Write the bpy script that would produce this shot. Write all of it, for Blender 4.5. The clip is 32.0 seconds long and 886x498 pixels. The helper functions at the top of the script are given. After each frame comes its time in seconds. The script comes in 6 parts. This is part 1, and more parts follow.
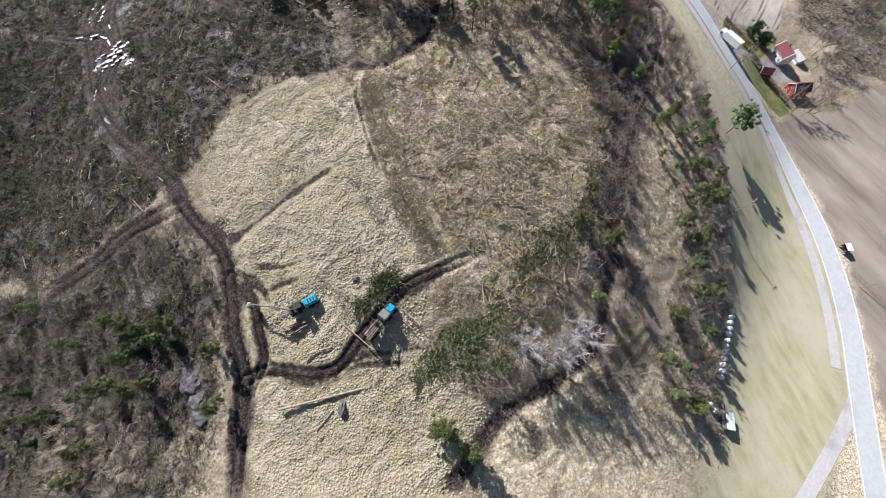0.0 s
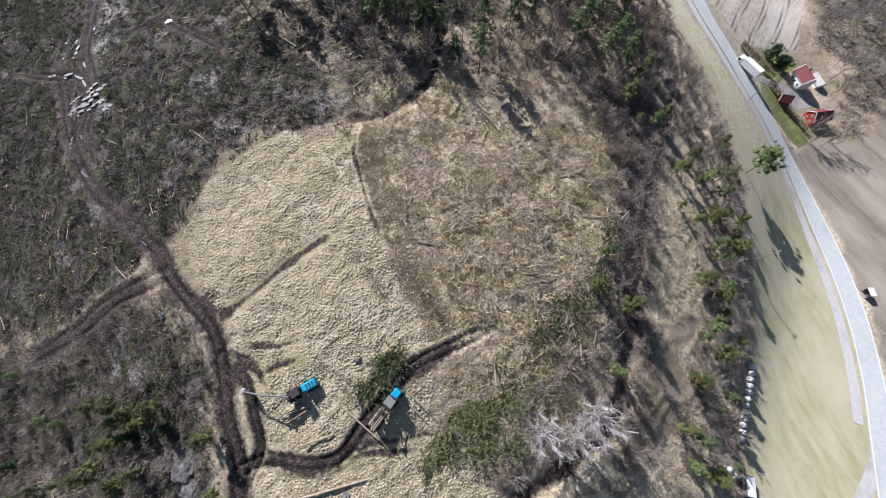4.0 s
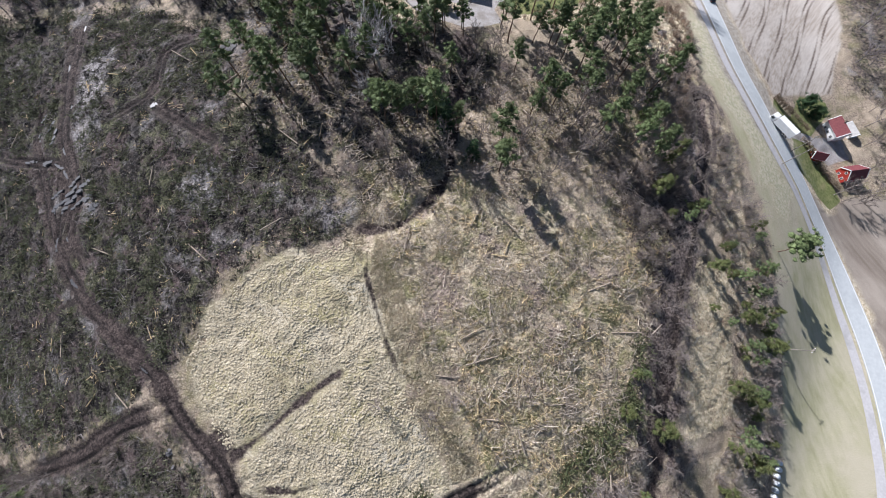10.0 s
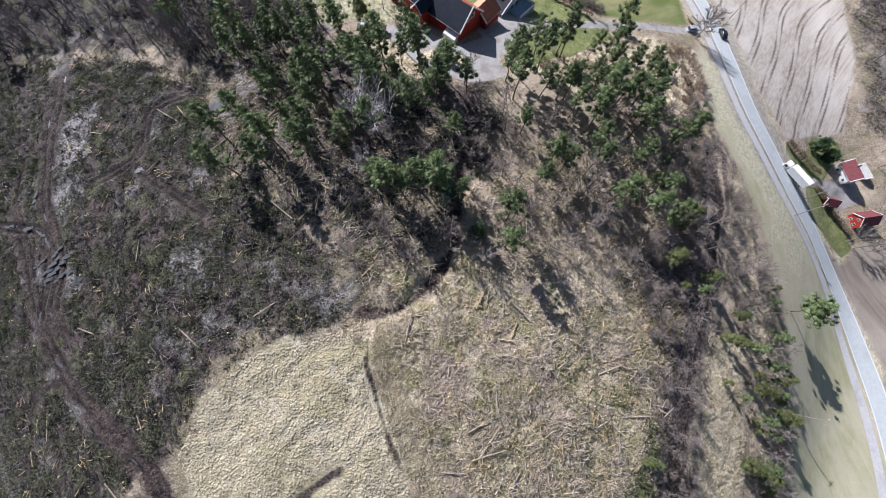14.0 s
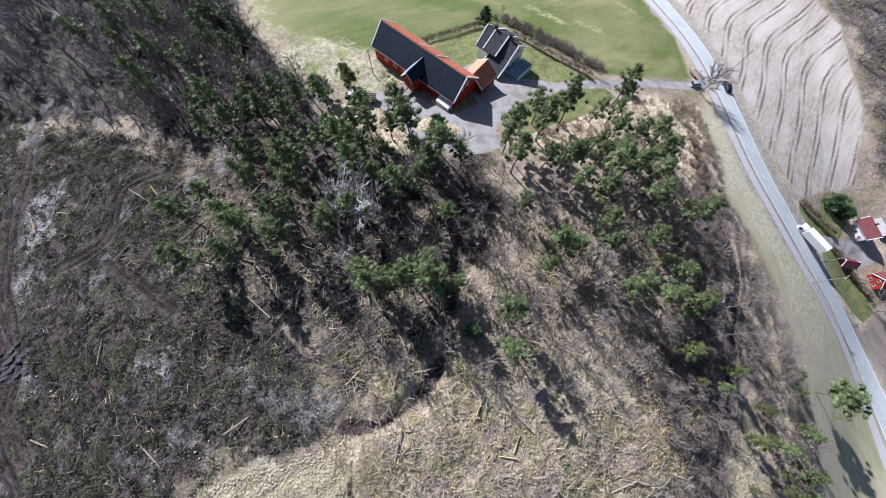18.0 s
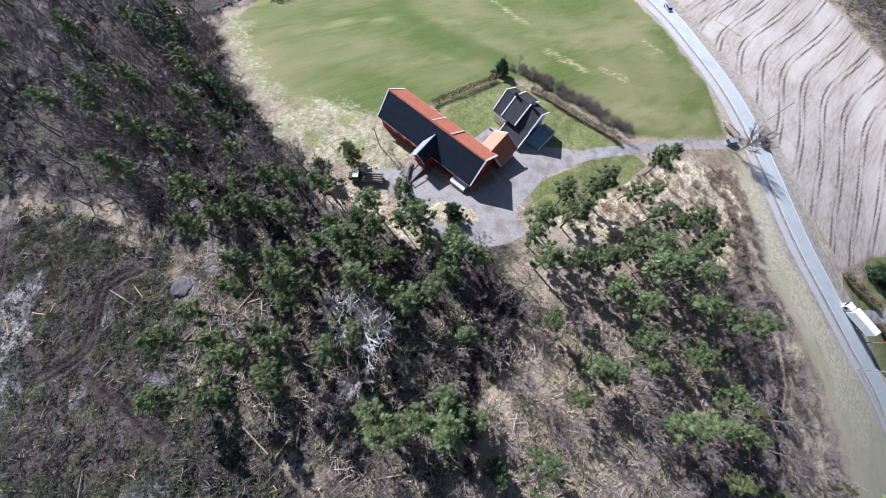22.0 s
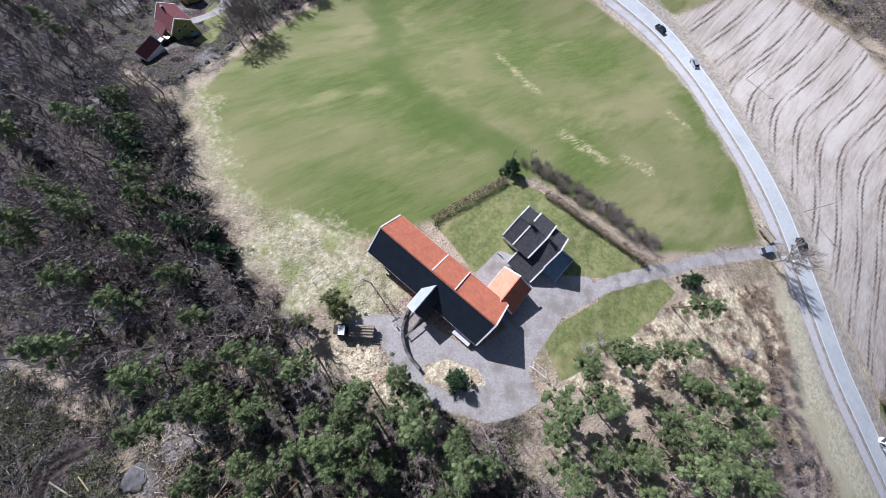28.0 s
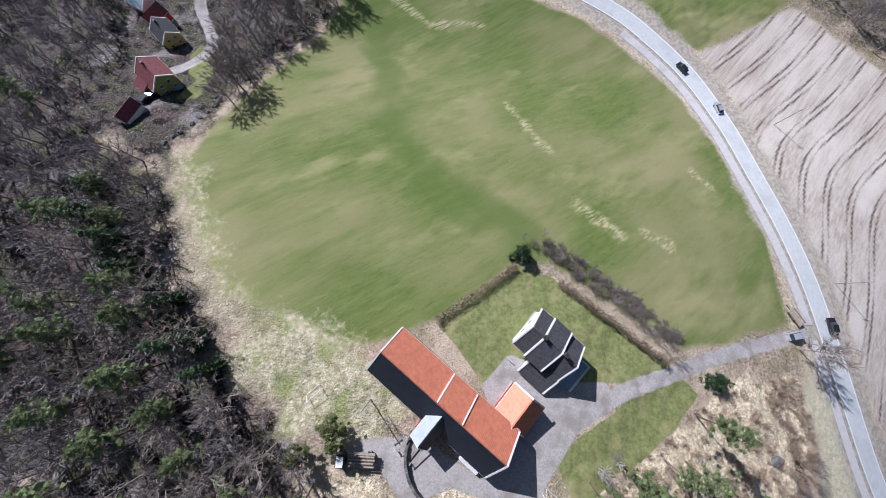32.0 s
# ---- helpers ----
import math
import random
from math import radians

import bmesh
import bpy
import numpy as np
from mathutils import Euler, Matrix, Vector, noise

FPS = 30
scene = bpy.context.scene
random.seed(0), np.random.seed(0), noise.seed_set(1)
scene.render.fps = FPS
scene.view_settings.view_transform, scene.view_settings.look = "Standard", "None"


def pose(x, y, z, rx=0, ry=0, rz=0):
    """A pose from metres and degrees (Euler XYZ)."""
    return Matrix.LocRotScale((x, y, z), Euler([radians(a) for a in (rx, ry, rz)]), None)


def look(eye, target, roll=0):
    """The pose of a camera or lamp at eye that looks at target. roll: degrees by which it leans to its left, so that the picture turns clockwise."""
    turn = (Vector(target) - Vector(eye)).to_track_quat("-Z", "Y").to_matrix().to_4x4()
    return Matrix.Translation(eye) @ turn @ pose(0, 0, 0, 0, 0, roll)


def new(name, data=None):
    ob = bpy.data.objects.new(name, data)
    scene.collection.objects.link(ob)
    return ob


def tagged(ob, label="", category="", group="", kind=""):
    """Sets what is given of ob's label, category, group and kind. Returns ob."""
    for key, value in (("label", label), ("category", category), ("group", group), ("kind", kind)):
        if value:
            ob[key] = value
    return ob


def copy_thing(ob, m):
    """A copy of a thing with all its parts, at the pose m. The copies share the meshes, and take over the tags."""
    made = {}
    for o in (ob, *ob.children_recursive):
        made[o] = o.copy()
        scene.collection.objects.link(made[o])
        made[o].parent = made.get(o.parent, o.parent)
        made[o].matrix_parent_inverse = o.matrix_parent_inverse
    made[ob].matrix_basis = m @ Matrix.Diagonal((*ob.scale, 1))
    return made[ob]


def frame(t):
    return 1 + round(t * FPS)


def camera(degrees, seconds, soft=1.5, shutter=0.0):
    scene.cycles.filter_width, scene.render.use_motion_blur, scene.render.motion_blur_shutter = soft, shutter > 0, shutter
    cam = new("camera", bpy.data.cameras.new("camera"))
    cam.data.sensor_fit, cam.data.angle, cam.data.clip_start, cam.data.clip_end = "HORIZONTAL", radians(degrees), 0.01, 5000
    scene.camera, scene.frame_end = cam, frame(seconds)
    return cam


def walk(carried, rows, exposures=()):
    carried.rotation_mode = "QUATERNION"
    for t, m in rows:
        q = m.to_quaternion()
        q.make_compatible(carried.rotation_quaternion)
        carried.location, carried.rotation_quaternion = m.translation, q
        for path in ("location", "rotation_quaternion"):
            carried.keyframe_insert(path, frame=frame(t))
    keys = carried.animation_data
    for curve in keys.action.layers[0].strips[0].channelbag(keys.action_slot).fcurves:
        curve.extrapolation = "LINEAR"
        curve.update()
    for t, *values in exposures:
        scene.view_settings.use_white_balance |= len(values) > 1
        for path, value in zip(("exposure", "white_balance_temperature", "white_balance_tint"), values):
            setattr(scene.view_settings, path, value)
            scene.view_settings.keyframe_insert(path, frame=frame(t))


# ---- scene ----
cam = camera(108.9, 32.0, 1.0)
PATH = [
    (0, 7.26, -81.55, 71.72, 19.97, 0.46, 1.6),
    (0.5, 6.96, -79.23, 71.76, 19.76, 0.43, 1.55),
    (1, 6.66, -76.92, 71.82, 19.56, 0.19, 1.46),
    (1.5, 6.14, -74.63, 71.88, 19.36, 0.34, 1.33),
    (2, 5.55, -72.36, 71.96, 19.17, 0.56, 1.19),
    (2.5, 5.12, -70.11, 72.05, 19.01, 0.42, 1.03),
    (3, 4.86, -67.86, 72.17, 18.84, 0.58, 0.91),
    (3.5, 4.9, -65.56, 72.33, 18.67, 0.22, 0.95),
    (5.5, 3.79, -55.96, 73.38, 17.77, 0.6, 0.6),
    (6, 4.18, -53.41, 73.7, 17.52, -0.02, 0.72),
    (6.5, 4.3, -50.78, 74.06, 17.24, -0.04, 0.75),
    (7, 4.06, -48.12, 74.43, 16.96, -0.09, 0.72),
    (7.5, 3.58, -45.44, 74.81, 16.66, 0.03, 0.63),
    (8, 3.11, -42.75, 75.17, 16.36, -0.02, 0.58),
    (8.5, 2.43, -40.07, 75.53, 16.07, -0.14, 0.53),
    (9, 1.11, -37.41, 75.87, 15.77, 0.52, 0.09),
    (9.5, 0.14, -34.78, 76.2, 15.47, 0.83, -0.16),
    (10, -0.18, -32.22, 76.51, 15.2, 0.27, 0.01),
    (10.5, -0.54, -29.72, 76.8, 14.9, 0.69, -0.17),
    (11, -0.32, -27.28, 77.07, 14.67, 0.5, -0.1),
    (11.5, 0.23, -24.89, 77.3, 14.47, -0.3, 0.13),
    (12, 0.01, -22.51, 77.5, 14.3, -0.55, 0.16),
    (12.5, -1.01, -20.13, 77.65, 14.16, 0.59, -0.27),
    (13, -1.48, -17.75, 77.77, 14.08, 0.13, -0.25),
    (13.5, -1.59, -15.41, 77.88, 14.03, 0.28, -0.35),
    (14, -1.33, -13.1, 77.96, 14.03, -0.02, -0.32),
    (14.5, -1.12, -10.87, 77.92, 14.17, 0.12, -0.46),
    (16.5, -0.47, -2.26, 76.98, 15.6, 0.28, -0.65),
    (17, -0.19, 0.1, 76.78, 15.83, -0.27, -0.65),
    (17.5, 0.01, 2.68, 76.63, 15.93, -0.16, -0.76),
    (18, 0.12, 5.41, 76.51, 15.97, 0.01, -0.82),
    (18.5, 0.12, 8.29, 76.42, 15.95, 0.17, -0.76),
    (19, 0.02, 11.32, 76.34, 15.88, 0.19, -0.68),
    (19.5, -0.14, 14.47, 76.26, 15.74, 0.4, -0.63),
    (20, -0.34, 17.7, 76.18, 15.54, 0.17, -0.58),
    (20.5, -0.89, 20.98, 76.08, 15.3, 0.3, -0.55),
    (21, -1.63, 24.23, 75.97, 15.01, 0.77, -0.59),
    (21.5, -2.11, 27.44, 75.85, 14.76, 0.25, -0.66),
    (22, -2.58, 30.59, 75.75, 14.49, 0.22, -0.72),
    (22.5, -3.04, 33.7, 75.69, 14.21, 0.35, -0.76),
    (23, -3.27, 36.8, 75.67, 13.92, 0.24, -0.77),
    (23.5, -3.28, 39.89, 75.68, 13.59, 0.31, -0.68),
    (24, -3.12, 43, 75.69, 13.26, -0.01, -0.58),
    (24.5, -3.17, 46.12, 75.69, 12.94, 0.15, -0.63),
    (25, -3.33, 49.25, 75.65, 12.62, 0.31, -0.68),
    (25.5, -3.47, 52.35, 75.45, 12.37, 0.38, -0.67),
    (27.5, -3.36, 64.44, 73.79, 11.86, -0.61, -0.53),
    (28, -3.4, 67.52, 73.52, 11.65, -0.67, -0.56),
    (28.5, -3.55, 70.63, 73.34, 11.39, -0.65, -0.53),
    (29, -3.68, 73.73, 73.18, 11.11, -0.58, -0.59),
    (29.5, -3.69, 76.83, 73.04, 10.81, -0.73, -0.51),
    (30, -3.66, 79.92, 72.9, 10.52, -0.74, -0.51),
    (30.5, -3.64, 83, 72.76, 10.25, -0.6, -0.46),
    (31, -3.6, 86.09, 72.63, 9.97, -0.65, -0.38),
    (31.5, -3.62, 89.18, 72.52, 9.69, -0.59, -0.43),
    (32, -3.81, 92.29, 72.42, 9.41, -0.3, -0.58),
]
walk(cam, [(t, pose(*row)) for t, *row in PATH], [(0, 0.62, 5950, 16), (5, 0.58, 5800, 17), (9, 0.55, 5750, 16), (16, 0.57, 5600, 17), (21, 0.58, 5430, 18), (26, 0.52, 5450, 19), (32, 0.36, 5560, 19)])

# ---- light ----
SUN_DIR = Vector((-0.6, 0.8, 0.0)).normalized()
SUN_ELEV = radians(34)
world = bpy.data.worlds.new("sky")
scene.world = world
world.use_nodes = True
wn, wl = world.node_tree.nodes, world.node_tree.links
sky = wn.new("ShaderNodeTexSky")
sky.sky_type, sky.sun_disc, sky.sun_elevation = "NISHITA", False, SUN_ELEV
sky.sun_rotation = math.atan2(SUN_DIR.x, SUN_DIR.y)
wl.new(sky.outputs[0], wn["Background"].inputs[0])
wn["Background"].inputs[1].default_value = 0.043
sun = new("sun", bpy.data.lights.new("sun", "SUN"))
sun.data.energy, sun.data.angle, sun.data.color = 5.0, radians(0.6), (1.0, 0.95, 0.88)
to_sun = SUN_DIR * math.cos(SUN_ELEV) + Vector((0, 0, math.sin(SUN_ELEV)))
sun.matrix_world = look(to_sun * 300, (0, 0, 0))

# ---- materials ----
def nodes_of(name):
    m = bpy.data.materials.new(name)
    m.use_nodes = True
    return m, m.node_tree.nodes, m.node_tree.links, m.node_tree.nodes["Principled BSDF"]


def noise_fac(nt, nl, scale, detail=4, lo=0.35, hi=0.65, rough=0.6, coord=None):
    n = nt.new("ShaderNodeTexNoise")
    n.inputs["Scale"].default_value, n.inputs["Detail"].default_value, n.inputs["Roughness"].default_value = scale, detail, rough
    if coord is not None:
        nl.new(coord, n.inputs["Vector"])
    r = nt.new("ShaderNodeMapRange")
    r.inputs[1].default_value, r.inputs[2].default_value = lo, hi
    nl.new(n.outputs["Fac"], r.inputs[0])
    return r.outputs[0]


def mix(nt, nl, fac, a, b, mode="MIX"):
    n = nt.new("ShaderNodeMix")
    n.data_type, n.blend_type = "RGBA", mode
    for sock, v in ((0, fac), (6, a), (7, b)):
        if isinstance(v, (int, float)):
            n.inputs[sock].default_value = v
        elif isinstance(v, tuple):
            n.inputs[sock].default_value = (*v, 1)
        else:
            nl.new(v, n.inputs[sock])
    return n.outputs[2]


def leafy(name, a, b, glow=0.22):
    """Needles and leaves: thin, so that some light comes through."""
    m = surface(name, a, b, 0.9, 0.7, per_object=0.25, island=0.2)
    nt, nl = m.node_tree.nodes, m.node_tree.links
    bs, out = nt["Principled BSDF"], nt["Material Output"]
    tr, mx = nt.new("ShaderNodeBsdfTranslucent"), nt.new("ShaderNodeMixShader")
    nl.new(bs.inputs["Base Color"].links[0].from_socket, tr.inputs[0])
    mx.inputs[0].default_value = glow
    nl.new(bs.outputs[0], mx.inputs[1])
    nl.new(tr.outputs[0], mx.inputs[2])
    nl.new(mx.outputs[0], out.inputs[0])
    return m


def surface(name, a, b, scale=3.0, rough=0.8, metal=0.0, bump=0.0, c=None, big=0.3, per_object=0.0, island=0.0, obj=True, spec=0.3):
    """Two colours by a fine noise, a third by a broad one, with bump; per_object and island vary the brightness of single pieces."""
    m, nt, nl, bs = nodes_of(name)
    tc = nt.new("ShaderNodeTexCoord").outputs["Object"] if obj else nt.new("ShaderNodeNewGeometry").outputs["Position"]
    col = mix(nt, nl, noise_fac(nt, nl, scale, coord=tc), a, b)
    if c:
        col = mix(nt, nl, noise_fac(nt, nl, big, lo=0.5, hi=0.75, coord=tc), col, c)
    for amount, out in ((per_object, "obj"), (island, "isl")):
        if amount:
            r = nt.new("ShaderNodeObjectInfo").outputs["Random"] if out == "obj" else nt.new("ShaderNodeNewGeometry").outputs["Random Per Island"]
            mr = nt.new("ShaderNodeMapRange")
            mr.inputs[3].default_value, mr.inputs[4].default_value = 1 - amount, 1 + amount
            nl.new(r, mr.inputs[0])
            hs = nt.new("ShaderNodeHueSaturation")
            nl.new(mr.outputs[0], hs.inputs["Value"])
            nl.new(col, hs.inputs["Color"])
            col = hs.outputs[0]
    nl.new(col, bs.inputs["Base Color"])
    bs.inputs["Roughness"].default_value, bs.inputs["Metallic"].default_value = rough, metal
    bs.inputs["Specular IOR Level"].default_value = spec
    if bump:
        bp = nt.new("ShaderNodeBump")
        bp.inputs["Strength"].default_value, bp.inputs["Distance"].default_value = 0.6, bump
        nl.new(noise_fac(nt, nl, scale * 2, lo=0, hi=1, coord=tc), bp.inputs["Height"])
        nl.new(bp.outputs[0], bs.inputs["Normal"])
    return m


M = {
    "needles": leafy("pine_needles", (0.096, 0.131, 0.052), (0.2, 0.25, 0.108)),
    "cut_tops": leafy("cut_green_tops", (0.085, 0.105, 0.042), (0.20, 0.215, 0.10)),
    "spruce": leafy("spruce_needles", (0.03, 0.06, 0.026), (0.065, 0.11, 0.045)),
    "yellowgreen": leafy("light_needles", (0.095, 0.12, 0.04), (0.19, 0.205, 0.08)),
    "bark": surface("pine_bark", (0.11, 0.075, 0.055), (0.2, 0.13, 0.09), 2.0, 0.9, bump=0.02),
    "twig": surface("bare_twigs", (0.165, 0.138, 0.12), (0.30, 0.258, 0.228), 1.2, 0.9, per_object=0.3),
    # copy of bare_twigs, cooler and darker in patches: the wood's shade as colour
    "shadetwig": surface("shaded_wood_twigs", (0.15, 0.134, 0.136), (0.29, 0.26, 0.262), 1.2, 0.9, c=(0.12, 0.10, 0.095), big=0.1),
    "pale": surface("pale_bark", (0.40, 0.38, 0.36), (0.54, 0.51, 0.48), 2.0, 0.8, per_object=0.12),
    "straw": surface("straw_tussock", (0.40, 0.345, 0.23), (0.575, 0.505, 0.365), 0.6, 0.95, c=(0.34, 0.29, 0.175), big=0.07, island=0.12),
    "slash": surface("dead_branches", (0.30, 0.255, 0.205), (0.56, 0.485, 0.39), 0.5, 0.9, island=0.5),
    "fresh": surface("fresh_cut_wood", (0.50, 0.38, 0.20), (0.66, 0.52, 0.30), 1.0, 0.8, island=0.35),
    "brash": leafy("green_brash", (0.052, 0.060, 0.032), (0.155, 0.16, 0.092)),
    "olive_brash": leafy("olive_brash", (0.19, 0.18, 0.095), (0.34, 0.315, 0.18)),
    "darkslash": surface("weathered_branches", (0.07, 0.063, 0.06), (0.26, 0.235, 0.22), 0.5, 0.9, island=0.6),
    # pale copy of the dark metal roof: sun glare put into the colour
    "zinc": surface("sun_glare_roof", (0.42, 0.46, 0.5), (0.5, 0.54, 0.58), 0.8, 0.35, metal=0.3),
    "asphalt": surface("asphalt", (0.49, 0.515, 0.505), (0.56, 0.585, 0.57), 0.9, 0.85, c=(0.43, 0.45, 0.44), big=0.12, obj=False),
    "path": surface("path_asphalt", (0.49, 0.475, 0.46), (0.57, 0.555, 0.54), 1.5, 0.9, c=(0.37, 0.36, 0.335), big=0.15, obj=False),
    "line": surface("road_paint", (0.72, 0.72, 0.7), (0.8, 0.8, 0.78), 4.0, 0.7),
    "tile": surface("orange_roof_tile", (0.42, 0.14, 0.078), (0.52, 0.185, 0.105), 1.5, 0.75, c=(0.35, 0.12, 0.075), big=0.5, per_object=0.1),
    # the orange tile again, lightened to paint in the sun on one slope
    "peach": surface("sunlit_roof_tile", (0.53, 0.265, 0.16), (0.61, 0.32, 0.20), 1.5, 0.75, c=(0.46, 0.215, 0.13)),
    "darkroof": surface("dark_metal_roof", (0.012, 0.017, 0.027), (0.018, 0.025, 0.038), 0.8, 0.45, metal=0.0, spec=0.3),
    "slate": surface("grey_roof_tile", (0.052, 0.053, 0.058), (0.085, 0.086, 0.09), 2.0, 0.95, bump=0.01, spec=0.08),
    "maroon": surface("maroon_roof_tile", (0.14, 0.04, 0.045), (0.2, 0.06, 0.06), 1.5, 0.75),
    "redwall": surface("red_painted_boards", (0.33, 0.03, 0.02), (0.42, 0.05, 0.03), 1.2, 0.75, c=(0.27, 0.03, 0.02)),
    "white": surface("white_paint", (0.74, 0.74, 0.72), (0.82, 0.82, 0.8), 1.2, 0.6, c=(0.68, 0.68, 0.66)),
    "yellow": surface("yellow_painted_boards", (0.45, 0.36, 0.11), (0.52, 0.42, 0.15), 1.2, 0.75),
    "olive": surface("olive_painted_boards", (0.24, 0.25, 0.08), (0.3, 0.31, 0.11), 1.2, 0.75),
    "stonewall": surface("foundation_stone", (0.3, 0.29, 0.27), (0.42, 0.4, 0.37), 1.5, 0.9, bump=0.03),
    "concrete": surface("concrete", (0.40, 0.39, 0.37), (0.5, 0.49, 0.46), 1.0, 0.9, c=(0.33, 0.32, 0.3), bump=0.01),
    "oldwood": surface("grey_boards", (0.26, 0.23, 0.2), (0.4, 0.36, 0.31), 1.5, 0.85),
    "glass": surface("window_glass", (0.03, 0.035, 0.04), (0.05, 0.055, 0.06), 1.0, 0.12, spec=0.7),
    "blue": surface("blue_machine_paint", (0.01, 0.30, 0.50), (0.015, 0.36, 0.58), 1.0, 0.4, spec=0.5),
    "grey": surface("grey_machine_steel", (0.2, 0.2, 0.2), (0.32, 0.32, 0.31), 2.0, 0.5, metal=0.3),
    "dark": surface("dark_machine_steel", (0.03, 0.028, 0.026), (0.07, 0.06, 0.05), 2.0, 0.6, bump=0.01),
    "rubber": surface("tyre_rubber", (0.018, 0.017, 0.016), (0.04, 0.035, 0.03), 3.0, 0.9),
    "wrap": surface("white_bale_wrap", (0.72, 0.73, 0.72), (0.82, 0.83, 0.82), 2.0, 0.35, per_object=0.08),
    "carblack": surface("dark_car_paint", (0.015, 0.017, 0.02), (0.02, 0.022, 0.026), 1.0, 0.25, spec=0.6),
    "silver": surface("silver_car_paint", (0.5, 0.52, 0.54), (0.58, 0.6, 0.62), 1.0, 0.3, metal=0.4),
    "bluedeck": surface("blue_grey_deck", (0.24, 0.33, 0.38), (0.31, 0.40, 0.45), 1.0, 0.6),
    "hedge": surface("bare_hedge", (0.15, 0.115, 0.08), (0.25, 0.19, 0.13), 0.8, 0.9, island=0.4),
    "rock": surface("grey_rock", (0.085, 0.08, 0.08), (0.225, 0.215, 0.21), 0.7, 0.9, bump=0.08, c=(0.085, 0.085, 0.07), big=0.5),
    "water": surface("rut_water", (0.05, 0.048, 0.047), (0.10, 0.097, 0.095), 0.9, 0.44, spec=1.0),
    "heath": surface("heath_mounds", (0.035, 0.031, 0.026), (0.145, 0.126, 0.104), 0.3, 0.95, c=(0.085, 0.085, 0.05), big=0.12, island=0.3),
    "felledgrass": surface("rough_dry_grass", (0.41, 0.34, 0.22), (0.58, 0.49, 0.34), 0.35, 0.95, c=(0.34, 0.30, 0.16), big=0.2, island=0.17),
    "lamp": surface("grey_pole", (0.22, 0.2, 0.17), (0.33, 0.3, 0.26), 2.0, 0.8),
    "paletwig": surface("silver_twigs", (0.36, 0.335, 0.32), (0.54, 0.51, 0.485), 1.2, 0.85, per_object=0.1),
    "scrub": surface("reddish_scrub", (0.27, 0.20, 0.145), (0.48, 0.375, 0.28), 0.4, 0.9, island=0.3),
    "endgrain": surface("cut_log_ends", (0.5, 0.4, 0.25), (0.62, 0.5, 0.33), 3.0, 0.85),
    "logbark": surface("log_bark", (0.26, 0.215, 0.165), (0.43, 0.36, 0.275), 2.0, 0.9, island=0.3),
}

# ---- plan ----
def base_height(x, y):
    """The broad lie of the land: a low swell that falls away to the valley road."""
    x = -118 + 6 * np.logaddexp(0, (150 - 6 * np.logaddexp(0, (150 - x) / 6) + 118) / 6)
    y = -95 + 6 * np.logaddexp(0, (185 - 6 * np.logaddexp(0, (185 - y) / 6) + 95) / 6)
    u, v = x / 100, (y - 30) / 100
    h = (11.76 - 7.06 * u - 14.28 * u * u - 5.11 * v - 14.45 * v * v - 0.72 * u * v - 0.44 * u ** 3 + 10.5 * u * u * v)
    return -26 + 3 * np.logaddexp(0, (h + 26) / 3)


def line_dist(x, y, pts):
    """Distance to a polyline, and the way along it, for arrays of points."""
    best, along, run = np.full(np.shape(x), 1e9), np.zeros(np.shape(x)), 0.0
    for (ax, ay), (bx, by) in zip(pts[:-1], pts[1:]):
        dx, dy = bx - ax, by - ay
        ln = math.hypot(dx, dy)
        s = np.clip(((x - ax) * dx + (y - ay) * dy) / ln ** 2, 0, 1)
        d = np.hypot(x - ax - s * dx, y - ay - s * dy)
        along = np.where(d < best, run + s * ln, along)
        best = np.minimum(best, d)
        run += ln
    return best, along


def faded(x, y, pts, reach=9.0):
    """Distance to a line, and how far its ends have faded out."""
    d, along = line_dist(x, y, pts)
    total = sum(math.dist(a, b) for a, b in zip(pts, pts[1:]))
    return d, np.clip(np.minimum(along, total - along) / min(reach, total * 0.2) + 0.1, 0, 1)


def inside(x, y, poly):
    """Signed distance to a polygon, positive inside."""
    d, _ = line_dist(x, y, poly + poly[:1])
    odd = np.zeros(np.shape(x), bool)
    for (ax, ay), (bx, by) in zip(poly, poly[1:] + poly[:1]):
        if ay != by:
            odd ^= ((ay > y) != (by > y)) & (x < (bx - ax) * (y - ay) / (by - ay) + ax)
    return np.where(odd, d, -d)


def spline(pts, step=3.0):
    """A smooth line through a few points."""
    p = [Vector((*a, 0)) for a in pts]
    p = [2 * p[0] - p[1]] + p + [2 * p[-1] - p[-2]]
    out = []
    for a, b, c, d in zip(p, p[1:], p[2:], p[3:]):
        n = max(2, int((c - b).length / step))
        for i in range(n):
            s = i / n
            q = 0.5 * (2 * b + (c - a) * s + (2 * a - 5 * b + 4 * c - d) * s * s + (3 * b - a - 3 * c + d) * s ** 3)
            out.append((q.x, q.y))
    return out + [(p[-2].x, p[-2].y)]


ROAD = spline([(30, 214), (57, 197), (70, 185), (82.5, 168), (89, 149), (91.5, 127), (93.5, 110), (94.5, 95), (94.5, 75), (96, 55), (100, 42), (107, 27), (117, 12), (125.5, -6), (129.5, -28), (130, -48), (127.5, -68), (123.5, -84), (120, -98), (114, -122), (104, -150)])
DRIVE = spline([(84, 83), (63, 80), (47, 76.5), (34, 73.5), (24, 69)])
SIDE_ROAD = spline([(121.5, -87), (116, -93.5), (110.7, -99.2), (99.2, -110.7), (88, -121), (70, -138)])
SIDE_PATH = spline([(121, -91), (120.6, -100), (118.5, -109), (113, -124)])
FARM_LANE = spline([(108, 30), (114, 32.5), (123, 33), (133, 32)])
FAR_LANE = spline([(-86, 205), (-85, 192), (-77, 175), (-82, 163), (-89, 160)])
